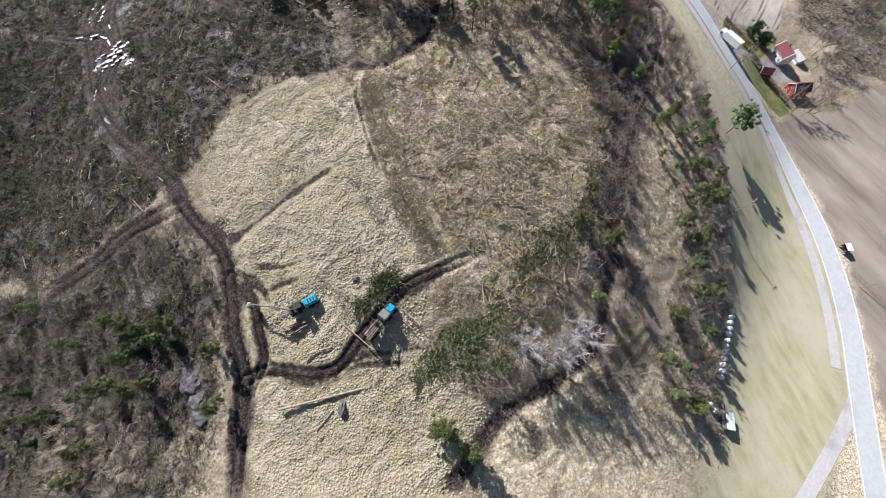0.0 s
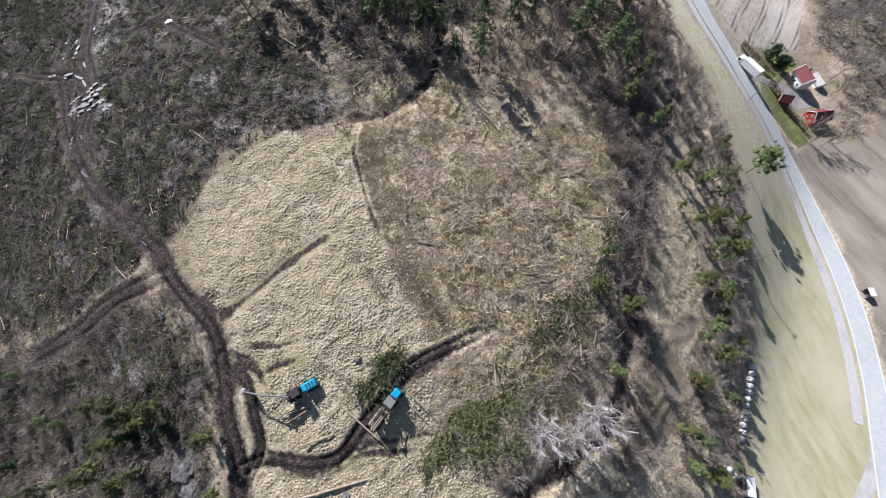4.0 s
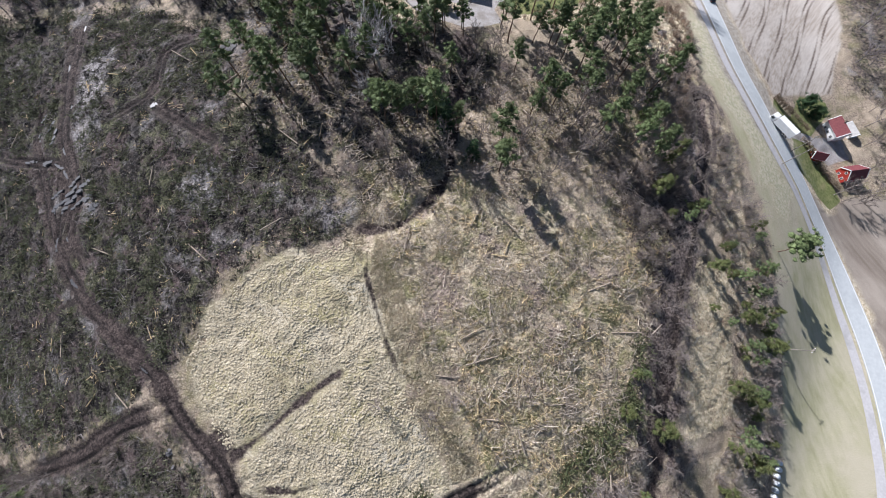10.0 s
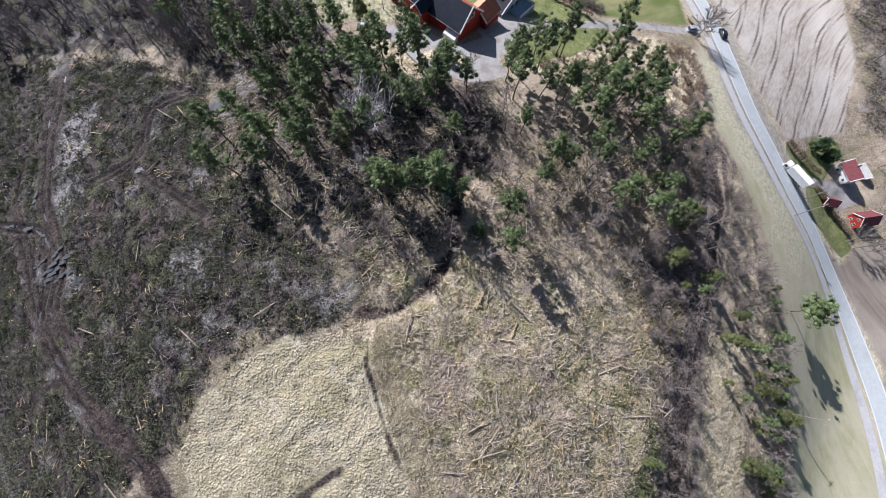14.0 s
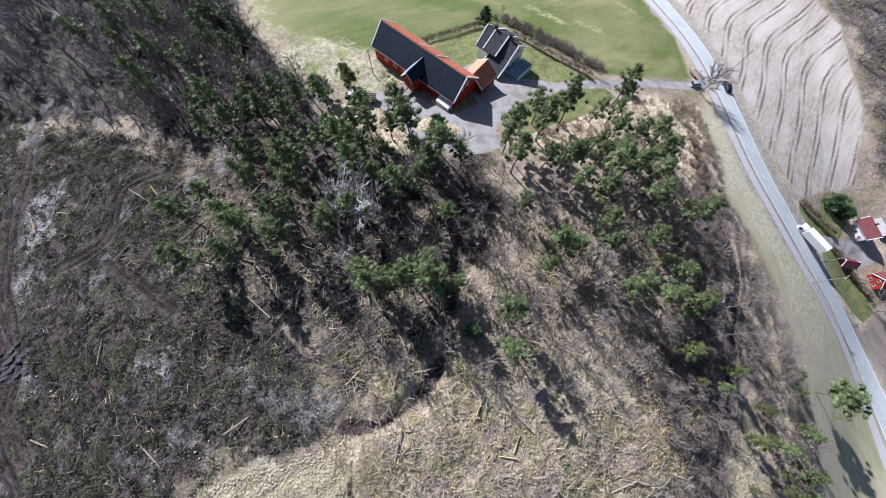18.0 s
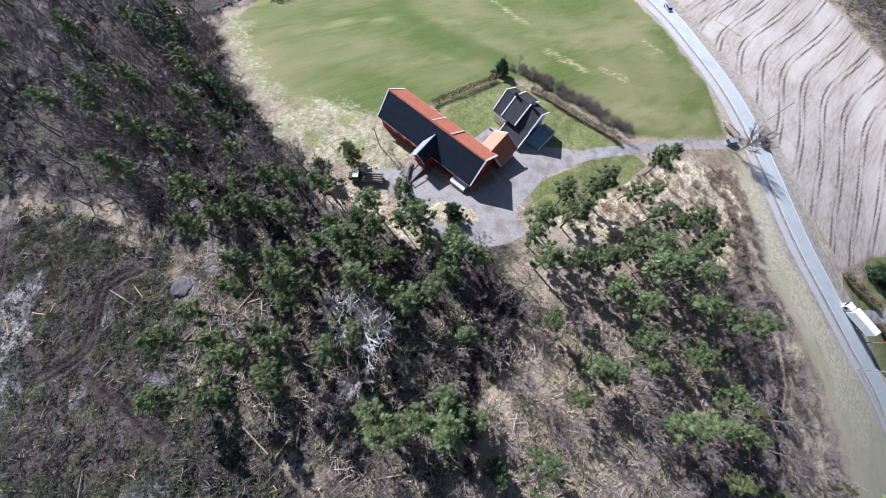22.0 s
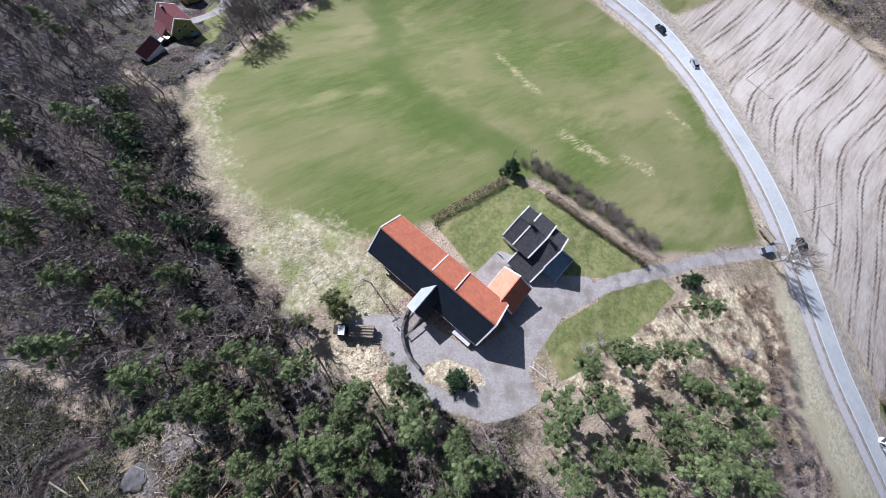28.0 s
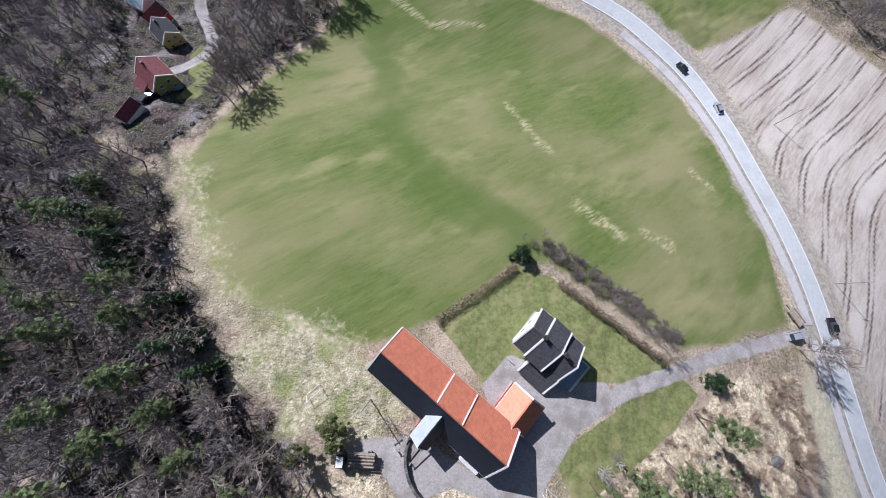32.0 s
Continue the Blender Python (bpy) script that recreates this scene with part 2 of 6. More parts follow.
GREEN = [(-69, 127), (-60, 109), (-50, 94), (-37, 90), (-31, 86), (-26, 83), (-18, 83.5), (-5, 88.5), (14, 101), (22, 101), (50, 81), (62, 82), (82, 86), (85.5, 109), (83.5, 129), (80.5, 148), (74, 165), (62, 178), (48, 191), (18, 206), (-10, 225), (-34, 214), (-40, 192), (-61, 152)]
PLOUGH = [(88, 177), (96, 160), (97.5, 145), (99, 114), (103, 90), (104, 64), (110.5, 46), (126, 50), (145, 55), (160, 86), (168, 129), (157, 163), (151, 170), (125, 197)]
FIELD_NORTH = [(88, 179), (110, 189), (125, 199), (150, 235), (30, 250), (34, 220), (60, 202), (78, 184)]
BROWN = [(118, 16), (128, 6), (140, 14), (154, 13), (178, 28), (215, 10), (215, -130), (122, -130), (126, -98), (131.5, -70), (134.5, -48), (134, -26), (130, -6)]
YARD = [(10, 81), (4, 76), (10, 65), (3, 60), (-6, 66), (-10.5, 68), (-17, 67), (-23, 65.5), (-22, 63), (-15, 62.5), (-12, 58), (-7, 53), (-3, 50), (5, 47.5), (16, 50.5), (14, 56), (17, 61), (22, 66.5), (32, 71.5), (30, 75), (22, 75.5), (14, 80)]
LAWN = [(-5, 88), (14, 100.5), (22, 97), (46, 78), (34, 75), (24, 76), (12, 80), (4, 76)]
LAWN_EAST = [(20, 54.5), (18, 62), (23, 66), (34, 72), (48, 75), (52, 72), (44, 66), (33, 60)]
MARSH = [(-48, -25), (-40, -18.5), (-28, -15.5), (-22, -13), (-16.5, -19.5), (-13.5, -28), (-10, -34.5), (-7.5, -45), (-1, -56), (3, -63), (2, -75), (10, -84), (18, -92), (10, -110), (-30, -112), (-33, -95), (-34, -84), (-38, -75), (-40, -66), (-44, -57), (-55, -38)]
STRAW_HILL = [(20, 53), (33, 60), (48, 68.5), (69, 75), (80, 72), (77, 60), (69, 44), (64, 46), (52, 57), (38, 50)]
STRAW_WEST = [(-46, 82), (-37, 90), (-31, 86), (-18, 83), (-10, 72), (-24, 66), (-30, 68), (-37, 74)]
STRAW_EAST = [(62, -14), (71, -16), (72, -37), (69, -52), (56, -57), (55, -45), (59, -30)]
STRAW_LOW = [(16, -98), (25, -86), (40, -80), (52, -86), (60, -80), (72, -88), (78, -104), (60, -120), (18, -120)]
VALLEY = [(78, 45), (84, 30), (92, 4), (93.5, -18), (93.3, -36), (93, -56), (89, -72), (85, -84), (82, -98), (66, -105), (60, -125), (92, -125), (112, -100), (121, -86), (125.5, -68), (127.8, -48), (127.3, -28), (123.5, -8), (115, 10), (104, 26), (97, 42), (91, 60), (84, 76), (80, 70)]
TRACKS = [
    (spline([(-112, 20), (-101, -2), (-96, -11), (-86, -23.5), (-73, -33), (-61, -42), (-57, -48), (-45, -59), (-42, -66), (-40, -76), (-36.5, -85), (-36.5, -96), (-34, -112)]), 2.3),
    (spline([(-59, -47.5), (-71, -51.5), (-84, -59), (-108, -67)]), 2.5),
    (spline([(-36, -86), (-30, -83.8), (-22.3, -84.6), (-17, -83.6), (-14, -81), (-11.6, -77.5), (-8.7, -73.7), (-4.4, -68.3), (-1, -65.3), (3.4, -62.9), (12, -59)]), 1.7),
    (spline([(-16, -83), (-10.2, -80.3), (-3.7, -79.6), (4, -77.5)]), 0.6),
    (spline([(-43, -62), (-37, -65), (-33, -68.3), (-32.3, -71)]), 0.9),
    (spline([(-42, -64), (-36, -70), (-34, -76), (-32.5, -82), (-35, -89)]), 1.4),
    (spline([(-65, 45), (-74, 40), (-75, 28), (-87, 21)]), 1.6),
    (spline([(-74, 24), (-64, 18), (-53, 11)]), 1.5),
    (spline([(-106, 60), (-104, 40), (-100, 18), (-92, 3), (-92, -9), (-85, -17)]), 2.3),
    (spline([(74, 30), (72.5, 17), (67, 3), (61, -12), (55, -26), (51, -42), (48, -60)]), 1.0),
    (spline([(-124, 15), (-116, 13), (-108, 11.6), (-101, 11), (-97, 5), (-96, -3), (-96.4, -14)]), 1.6),
    (spline([(-110, 30), (-111, 19), (-107, 12)]), 1.3),
    (spline([(-8, -42), (-11, -36), (-14, -28), (-16.5, -20), (-16, -12)]), 0.55),
    (spline([(-100, -30), (-90, -25), (-84, -24)]), 1.0),
    (spline([(-34, -68), (-30, -66), (-24.5, -64)]), 0.7),
    (spline([(-16, -84.5), (-11.9, -82.5), (-5.8, -81.8), (1, -81)]), 0.6),
    (spline([(-38, -62), (-30, -62), (-25, -60.5)]), 0.5),
]
WET = spline([(-21.5, -39.5), (-28, -44), (-36, -51), (-43, -56)])
STREAM = spline([(6, 40), (4, 26), (2, 14), (0.5, 3), (-5, -5), (-11, -9.5), (-18, -10)])
DITCH = spline([(74, 60), (73, 40), (74, 26)])
CREEK = spline([(50, -40), (47, -60), (42, -77), (33, -84), (20, -92), (10, -104)])
FELLED_WEST = [(-185, 62), (-95, 60), (-62, 50), (-48, 22), (-24, 6), (-22, -11), (-30, -14), (-42, -18), (-50, -26), (-57, -38), (-62, -42), (-80, -56), (-118, -62), (-185, -66)]
FELLED_EAST = [(-13, -8), (-2, -4), (10, -6), (34, -6), (48, 0), (56, -10), (52, -34), (48, -48), (38, -62), (28, -72), (20, -76), (13, -70), (9, -60), (1, -47), (-3, -36), (-8, -26)]
WOOD_WEST = [(-200, 60), (-95, 62), (-60, 52), (-30, 58), (-28, 66), (-46, 80), (-60, 98), (-74, 127), (-92, 134), (-100, 165), (-110, 200), (-200, 200)]
SOUTH_WEST = [(-185, -66), (-118, -66), (-84, -58), (-68, -50), (-56, -52), (-46, -64), (-43, -76), (-41, -128), (-185, -128)]
FARM_YARD = [(128, 33), (134, 36), (143, 36), (144, 28), (134, 25), (130, 29)]
FARM_LAWN = [(111, 44.5), (118, 40), (127, 51), (141, 51), (141, 46), (129, 36), (126, 34), (128.7, 27), (136, 12), (130, 8), (115, 20.7), (115.4, 29.5), (109, 41)]
YARD_STRAW = [(-24, 62), (-16, 61), (-10, 55), (-3, 48.5), (2, 46), (-6, 47), (-16, 53), (-26, 59)]
SW_STRAW = [(-44, -79), (-40, -84), (-38, -100), (-36, -114), (-50, -114), (-54, -99), (-44, -95), (-42, -87)]
TOPS = [(-92, -94), (-68, -93), (-56, -103), (-57, -118), (-94, -118)]
FAR_GARDEN = [(-79, 149), (-73, 152), (-71, 164), (-77, 172), (-82, 178), (-80, 166), (-77, 157)]
VERGE = [(78, 68), (84, 40), (92, 18), (98, 0), (104, 0), (108, 14), (100, 32), (92, 52), (90, 74)]
# hill floor whose colour is darkened for the shadows under the pines
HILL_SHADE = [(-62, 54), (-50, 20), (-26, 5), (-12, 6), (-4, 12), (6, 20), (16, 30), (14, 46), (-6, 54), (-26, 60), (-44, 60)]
EAST_WOOD = [(152, 16), (166, 45), (152, 60), (163, 88), (171, 130), (160, 166), (128, 202), (150, 236), (300, 260), (300, 60), (216, 12), (178, 30)]
EAST_BRUSH = [(40, 10), (56, 8), (70, 18), (66, 0), (58, -18), (55, -40), (50, -54), (42, -52), (46, -30), (44, -10)]
HILL_FOOT = [(-26, 6), (-24, -11), (-14, -9), (-7, -4), (-1, 2), (2, 14), (-8, 16)]
# dark litter floor, with the pines' deep shade added to its colour
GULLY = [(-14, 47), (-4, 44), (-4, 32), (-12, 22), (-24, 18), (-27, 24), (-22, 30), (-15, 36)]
ISLAND = [(-7, 58), (-2.5, 59), (4, 57), (5, 54.5), (-1.5, 52.5), (-6, 55)]
E_TRACK = spline([(75, 32), (71, 16), (64, -1), (56, -18), (50, -34), (46, -50), (47, -60)])
WOOD_NW = [(-125, 128), (-92, 134), (-72, 126), (-63, 150), (-42, 195), (-50, 232), (-130, 232)]
STRIP_EAST = [(66, 4), (76, 30), (84, 20), (88, -10), (90, -40), (84, -66), (80, -90), (58, -96), (64, -64), (71, -52), (74, -36), (73, -14)]
BARN_AT = (-3.8, 74.65)


def bumps(x, y):
    """Small unevenness of the ground."""
    return (0.35 * np.sin(x * 0.21 + 1.3 * np.sin(y * 0.13)) * np.sin(y * 0.19 + 1.1 * np.sin(x * 0.11))
            + 0.16 * np.sin(x * 0.83 + 2.0 * np.sin(y * 0.47)) * np.sin(y * 0.77 + 1.7 * np.sin(x * 0.51)))


def height(x, y):
    """The ground's height, with ruts, stream bed and ditches, for numbers or arrays."""
    x, y = np.asarray(x, float), np.asarray(y, float)
    h = base_height(x, y)
    rd, _ = line_dist(x, y, ROAD)
    calm = np.clip((rd - 8) / 6, 0, 1) * np.clip(0.15 - inside(x, y, GREEN) / 4, 0.1, 1) * np.clip(-inside(x, y, YARD) / 3, 0.05, 1) * np.clip(0.15 - inside(x, y, VALLEY) / 4, 0.08, 1) * np.clip(0.15 - inside(x, y, PLOUGH) / 4, 0.05, 1) * np.clip(0.15 - inside(x, y, BROWN) / 4, 0.1, 1)
    h = h + bumps(x, y) * calm
    for pts, wide in TRACKS:
        d, _ = line_dist(x, y, pts)
        if wide < 1.2:
            continue
        h = h - 0.32 * np.exp(-((np.abs(d - wide * 0.55) / 0.42) ** 2)) + 0.16 * np.exp(-(((d - wide * 1.15) / 0.4) ** 2))
    for pts, wide, deep in ((STREAM, 2.4, 1.3), (CREEK, 2.6, 0.8), (DITCH, 2.0, 0.9), (WET, 1.5, 0.25)):
        d, _ = line_dist(x, y, pts)
        h = h - deep * np.exp(-((d / wide) ** 2))
    return h


def gz(x, y):
    return float(height(x, y))


# ---- building blocks ----
def link(name, bm, material, parent=None, label="", smooth=False):
    me = bpy.data.meshes.new(name)
    bm.to_mesh(me)
    bm.free()
    for m in material if isinstance(material, (list, tuple)) else (material,):
        me.materials.append(m)
    if smooth:
        me.shade_smooth()
    ob = new(name, me)
    if parent is not None:
        ob.parent = parent
    return tagged(ob, label)


def part(name, bm, material, parent, label="", smooth=False):
    return link(name, bm, M[material] if isinstance(material, str) else material, parent, label, smooth)


def raw(name, verts, faces, material, parent=None, label=""):
    me = bpy.data.meshes.new(name)
    me.from_pydata(verts, [], faces)
    me.materials.append(M[material])
    ob = new(name, me)
    if parent is not None:
        ob.parent = parent
    return tagged(ob, label)


def thing(name, at, turn, label, category, group="", z=None):
    """An Empty at the base of a thing."""
    ob = new(name)
    ob.empty_display_size = 0.5
    ob.matrix_world = pose(at[0], at[1], gz(*at) if z is None else z, 0, 0, turn)
    return tagged(ob, label, category, group)


def box(bm, x0, y0, z0, x1, y1, z1, bevel=0.0, m=None):
    vs = [bm.verts.new((x, y, z)) for z in (z0, z1) for y in (y0, y1) for x in (x0, x1)]
    fs = [bm.faces.new([vs[i] for i in q]) for q in ((0, 2, 3, 1), (4, 5, 7, 6), (0, 1, 5, 4), (2, 6, 7, 3), (0, 4, 6, 2), (1, 3, 7, 5))]
    if bevel:
        edges = list({e for f in fs for e in f.edges})
        made = bmesh.ops.bevel(bm, geom=edges, offset=bevel, segments=1, affect="EDGES")
        vs = list({v for v in vs if v.is_valid} | set(made["verts"]))
    if m is not None:
        bmesh.ops.transform(bm, matrix=m, verts=vs)
    return bm


def boxed(*a, **k):
    return box(bmesh.new(), *a, **k)


def tube(bm, a, b, r0, r1, n=6, cap=True):
    a, b = Vector(a), Vector(b)
    q = (b - a).to_track_quat("Z", "Y")
    rings = []
    for p, r in ((a, r0), (b, r1)):
        rings.append([bm.verts.new(p + q @ Vector((r * math.cos(2 * math.pi * i / n), r * math.sin(2 * math.pi * i / n), 0))) for i in range(n)])
    for i in range(n):
        j = (i + 1) % n
        bm.faces.new((rings[0][i], rings[0][j], rings[1][j], rings[1][i]))
    if cap:
        bm.faces.new(rings[0][::-1])
        bm.faces.new(rings[1])
    return bm


def prism(bm, poly, y0, y1):
    """A profile in x, z drawn out along y."""
    a = [bm.verts.new((x, y0, z)) for x, z in poly]
    b = [bm.verts.new((x, y1, z)) for x, z in poly]
    n = len(poly)
    bm.faces.new(a)
    bm.faces.new(b[::-1])
    for i in range(n):
        j = (i + 1) % n
        bm.faces.new((a[j], a[i], b[i], b[j]))
    bmesh.ops.recalc_face_normals(bm, faces=bm.faces)
    return bm


# ---- ground ----
def stepped(cuts):
    """Grid lines from one cut to the next at each stretch's own step, then ever wider to the horizon."""
    core = np.concatenate([np.arange(a, b - 0.01, st) for (a, st), (b, _) in zip(cuts, cuts[1:])] + [[cuts[-1][0]]])
    out = np.array([3, 8, 18, 40, 90, 200, 450, 1000, 2200])
    return np.concatenate([core[0] - out[::-1], core, core[-1] + out])


gx, gy = stepped([(-165, 0.9), (-128, 0.45), (92, 0.9), (200, 1)]), stepped([(-128, 0.45), (64, 0.8), (226, 1)])
X, Y = [a.ravel() for a in np.meshgrid(gx, gy)]
Z = height(X, Y)
nx, ny = len(gx), len(gy)
idx = np.arange(nx * ny).reshape(ny, nx)
quads = np.stack([idx[:-1, :-1], idx[:-1, 1:], idx[1:, 1:], idx[1:, :-1]], -1).reshape(-1, 4)
gm = bpy.data.meshes.new("ground")
gm.vertices.add(nx * ny)
gm.vertices.foreach_set("co", np.stack([X, Y, Z], 1).ravel())
gm.loops.add(quads.size)
gm.loops.foreach_set("vertex_index", quads.ravel())
gm.polygons.add(len(quads))
gm.polygons.foreach_set("loop_start", np.arange(0, quads.size, 4))
gm.update(calc_edges=True)
gm.shade_smooth()
ground = tagged(new("ground", gm), "spring ground of straw grass, felled forest and fields", "ground", kind="structure")
wob = 1.1 * np.sin(X * 0.35 + 2 * np.sin(Y * 0.22)) + 0.8 * np.sin(Y * 0.6 + 1.6 * np.sin(X * 0.43))


def region(poly, soft=1.0, wobble=1.0):
    return np.clip(0.5 + (inside(X, Y, poly) + wob * wobble) / soft, 0, 1)


mud, rut = np.zeros(len(X)), np.zeros(len(X))
fine = np.sin(X * 1.9 + 2.3 * np.sin(Y * 1.3)) * np.sin(Y * 2.1 + 1.9 * np.sin(X * 1.1))
for pts, wide in TRACKS:
    d, ends = faded(X, Y, pts)
    mud = np.maximum(mud, ends * np.clip(1.3 - (d + 0.35 * wob + 0.35 * fine) / (wide * 1.35), 0, 1) * (0.75 if wide < 1.2 else 1.0))
    side = np.abs(d + 0.15 * wob - wide * 0.52)
    lines = np.clip(np.cos(2 * math.pi * (d + 0.12 * wob) / 1.35 + 0.4), 0, 1) * np.clip(1.2 - d / wide, 0, 1) * np.clip(0.55 + 0.45 * wob + 0.3 * fine, 0, 1)
    rut = np.maximum(rut, 0.9 * ends * lines)
    rut = np.maximum(rut, ends * np.exp(-((side / 0.5) ** 2)) * np.clip(0.75 + 0.3 * wob + 0.35 * fine, 0, 1) * (0.6 if wide < 1.2 else 1.0))
for pts, wide in ((STREAM, 1.6), (CREEK, 2.4), (DITCH, 2.2), (WET, 1.1)):
    mud = np.maximum(mud, np.clip(1.2 - (line_dist(X, Y, pts)[0] + 0.3 * wob) / wide, 0, 0.8))
mud = np.maximum(mud, 0.8 * np.clip(1.2 - (np.hypot(X + 47, (Y + 54) * 1.2) + wob + fine) / 5, 0, 1))
gravel = np.minimum(region(YARD, 0.8, 0.25), 1 - region(ISLAND, 1.0, 0.3))
gravel = np.maximum(gravel, region(FARM_YARD, 1.0, 0.3))
for pts, wide in ((DRIVE, 1.6), (FARM_LANE, 1.8), (FAR_LANE, 1.8)):
    gravel = np.maximum(gravel, np.clip((wide - line_dist(X, Y, pts)[0]) / 0.6 + 0.5, 0, 1))
road_d = line_dist(X, Y, ROAD)[0]
lane_a, lane_s = X * 0.65 + Y * 0.76, X * 0.76 - Y * 0.65
lane_s = np.mod(lane_s + 4.0 * np.sin(lane_a * 0.045) + 1.1 * np.sin(lane_a * 0.11 + 1), 8.5)
tram = 1.0 * np.clip(1.3 - np.minimum(np.abs(lane_s - 2.6), np.abs(lane_s - 4.5)) / 0.46, 0, 1) * np.clip(0.75 + 0.35 * np.sin(lane_a * 0.21 + lane_s), 0.2, 1) * region(PLOUGH, 1.5, 0.3)
e_d = line_dist(X, Y, E_TRACK)[0]
band = np.clip(1.5 - (e_d + 1.3 * wob) / 6.0, 0, 1) * np.clip(0.72 + 0.4 * np.sin(e_d * 2.2 + wob) + 0.2 * fine, 0.2, 1)
MASKS = {
    "dry": np.maximum.reduce([region(p, 3.0) for p in (STRAW_HILL, STRAW_EAST, STRAW_LOW, ISLAND, VERGE, YARD_STRAW)] + [0.4 * region(SW_STRAW, 3.0), np.clip(1.6 - road_d / 9, 0, 0.85), 0.55 * region(STRIP_EAST, 4.0, 2.0)]),
    "marsh": region(MARSH, 5.0, 1.4),
    "valley": region(VALLEY, 2.0, 0.5) * (1 - 0.7 * region(VERGE, 6.0, 2.0)),
    # dark soil; HILL_SHADE, GULLY and EAST_WOOD also paint in the trees' shade
    "peat_shade": 0.9 * np.maximum.reduce([region(p, 8.0, 2.0) for p in (FELLED_WEST, WOOD_WEST, WOOD_NW)] + [0.95 * region(SOUTH_WEST, 8.0, 2.0)] + [0.2 * region(STRIP_EAST, 5.0, 2.0), 0.85 * region(HILL_SHADE, 6.0, 2.0), region(GULLY, 5.0, 1.5), 0.75 * region(EAST_WOOD, 8.0, 2.0), 0.8 * region(HILL_FOOT, 5.0, 2.0)]),
    "felled": 0.75 * np.clip(0.5 + (inside(X, Y, FELLED_EAST) + 6 + 2 * wob) / 6, 0, 1),
    "green": np.maximum(region(GREEN, 1.5, 0.25), region(FIELD_NORTH, 1.5, 0.25)),
    "tram": tram,
    "lawn": np.maximum(region(LAWN, 0.8, 0.2), np.maximum(region(LAWN_EAST, 1.0, 0.3), np.maximum(region(FARM_LAWN, 1.0, 0.3), 0.85 * region(FAR_GARDEN, 1.5, 0.6)))),
    "pasture": np.maximum(region(STRAW_WEST, 4.0, 1.6), 0.5 * np.clip(1.5 - (line_dist(X, Y, spline([(-69, 127), (-60, 108), (-49, 93), (-37, 86), (-24, 82)]))[0] + wob) / 5, 0, 1)),
    "lush": 0.62 * np.clip(1.4 - (line_dist(X, Y, spline([(-27, 200), (-23, 176), (-18, 149), (-13, 133), (-3, 121), (11, 111), (17, 106)]))[0] + 1.5 * wob) / 5, 0, 1),
    "bleached": np.maximum.reduce([np.clip(1.15 - (line_dist(X, Y, s)[0] + 0.5 * wob + 0.5 * fine) / w, 0, 0.9) for s, w in (([(-19, 200), (-7, 189), (11, 189.5)], 1.8), ([(17, 152), (27, 134)], 1.9), ([(32, 116.5), (42, 108.5)], 2.2), ([(48, 109), (54, 106)], 1.6), ([(70, 129), (74, 124)], 1.4))]),
    "bare": np.maximum.reduce([np.clip(1.3 - (np.hypot(X - a, (Y - b) * q) + 1.5 * wob + 0.8 * fine) / r, 0, 0.8) for a, b, r, q in ((-95, 34, 6, 0.6), (-96, 20, 4.5, 0.5), (-55, 2, 5.5, 1), (-88, -1, 4, 1))]),
    "band": np.maximum(band, 0.85 * region(EAST_BRUSH, 7.0, 2.5)),
    "verge": 0.8 * region(VERGE, 5.0, 2.0) * np.clip((road_d - 3) / 3, 0, 1),
    "plough": region(PLOUGH, 1.5, 0.3),
    "brown": region(BROWN, 2.0, 0.5),
    "roadside": 0.85 * np.clip(2.6 - (road_d + 0.6 * wob) / 4.2, 0, 1) * np.clip((Y - 10) / 25, 0.3, 1),
    "gravel": gravel,
    "mud": mud,
    "rut": rut,
}
MASKS["calm"] = np.maximum.reduce([MASKS[k] * w for k, w in (("green", 1.0), ("lawn", 0.8), ("gravel", 1.0), ("plough", 0.8), ("valley", 0.88), ("verge", 0.9), ("brown", 0.9), ("roadside", 0.7))])
for key, values in MASKS.items():
    gm.attributes.new(key, "FLOAT", "POINT").data.foreach_set("value", values.astype(np.float32))


FRAY = {"peat_shade": (0.9, 1.8), "felled": (0.9, 1.8), "dry": (0.8, 1.8), "band": (1.0, 1.5), "marsh": (0.5, 2.5), "pasture": (0.8, 1.8), "mud": (0.6, 2.0), "rut": (0.6, 1.8), "verge": (0.8, 1.6), "roadside": (0.5, 1.8), "tram": (0.5, 1.4), "lawn": (0.2, 3.0), "gravel": (0.15, 3.0)}


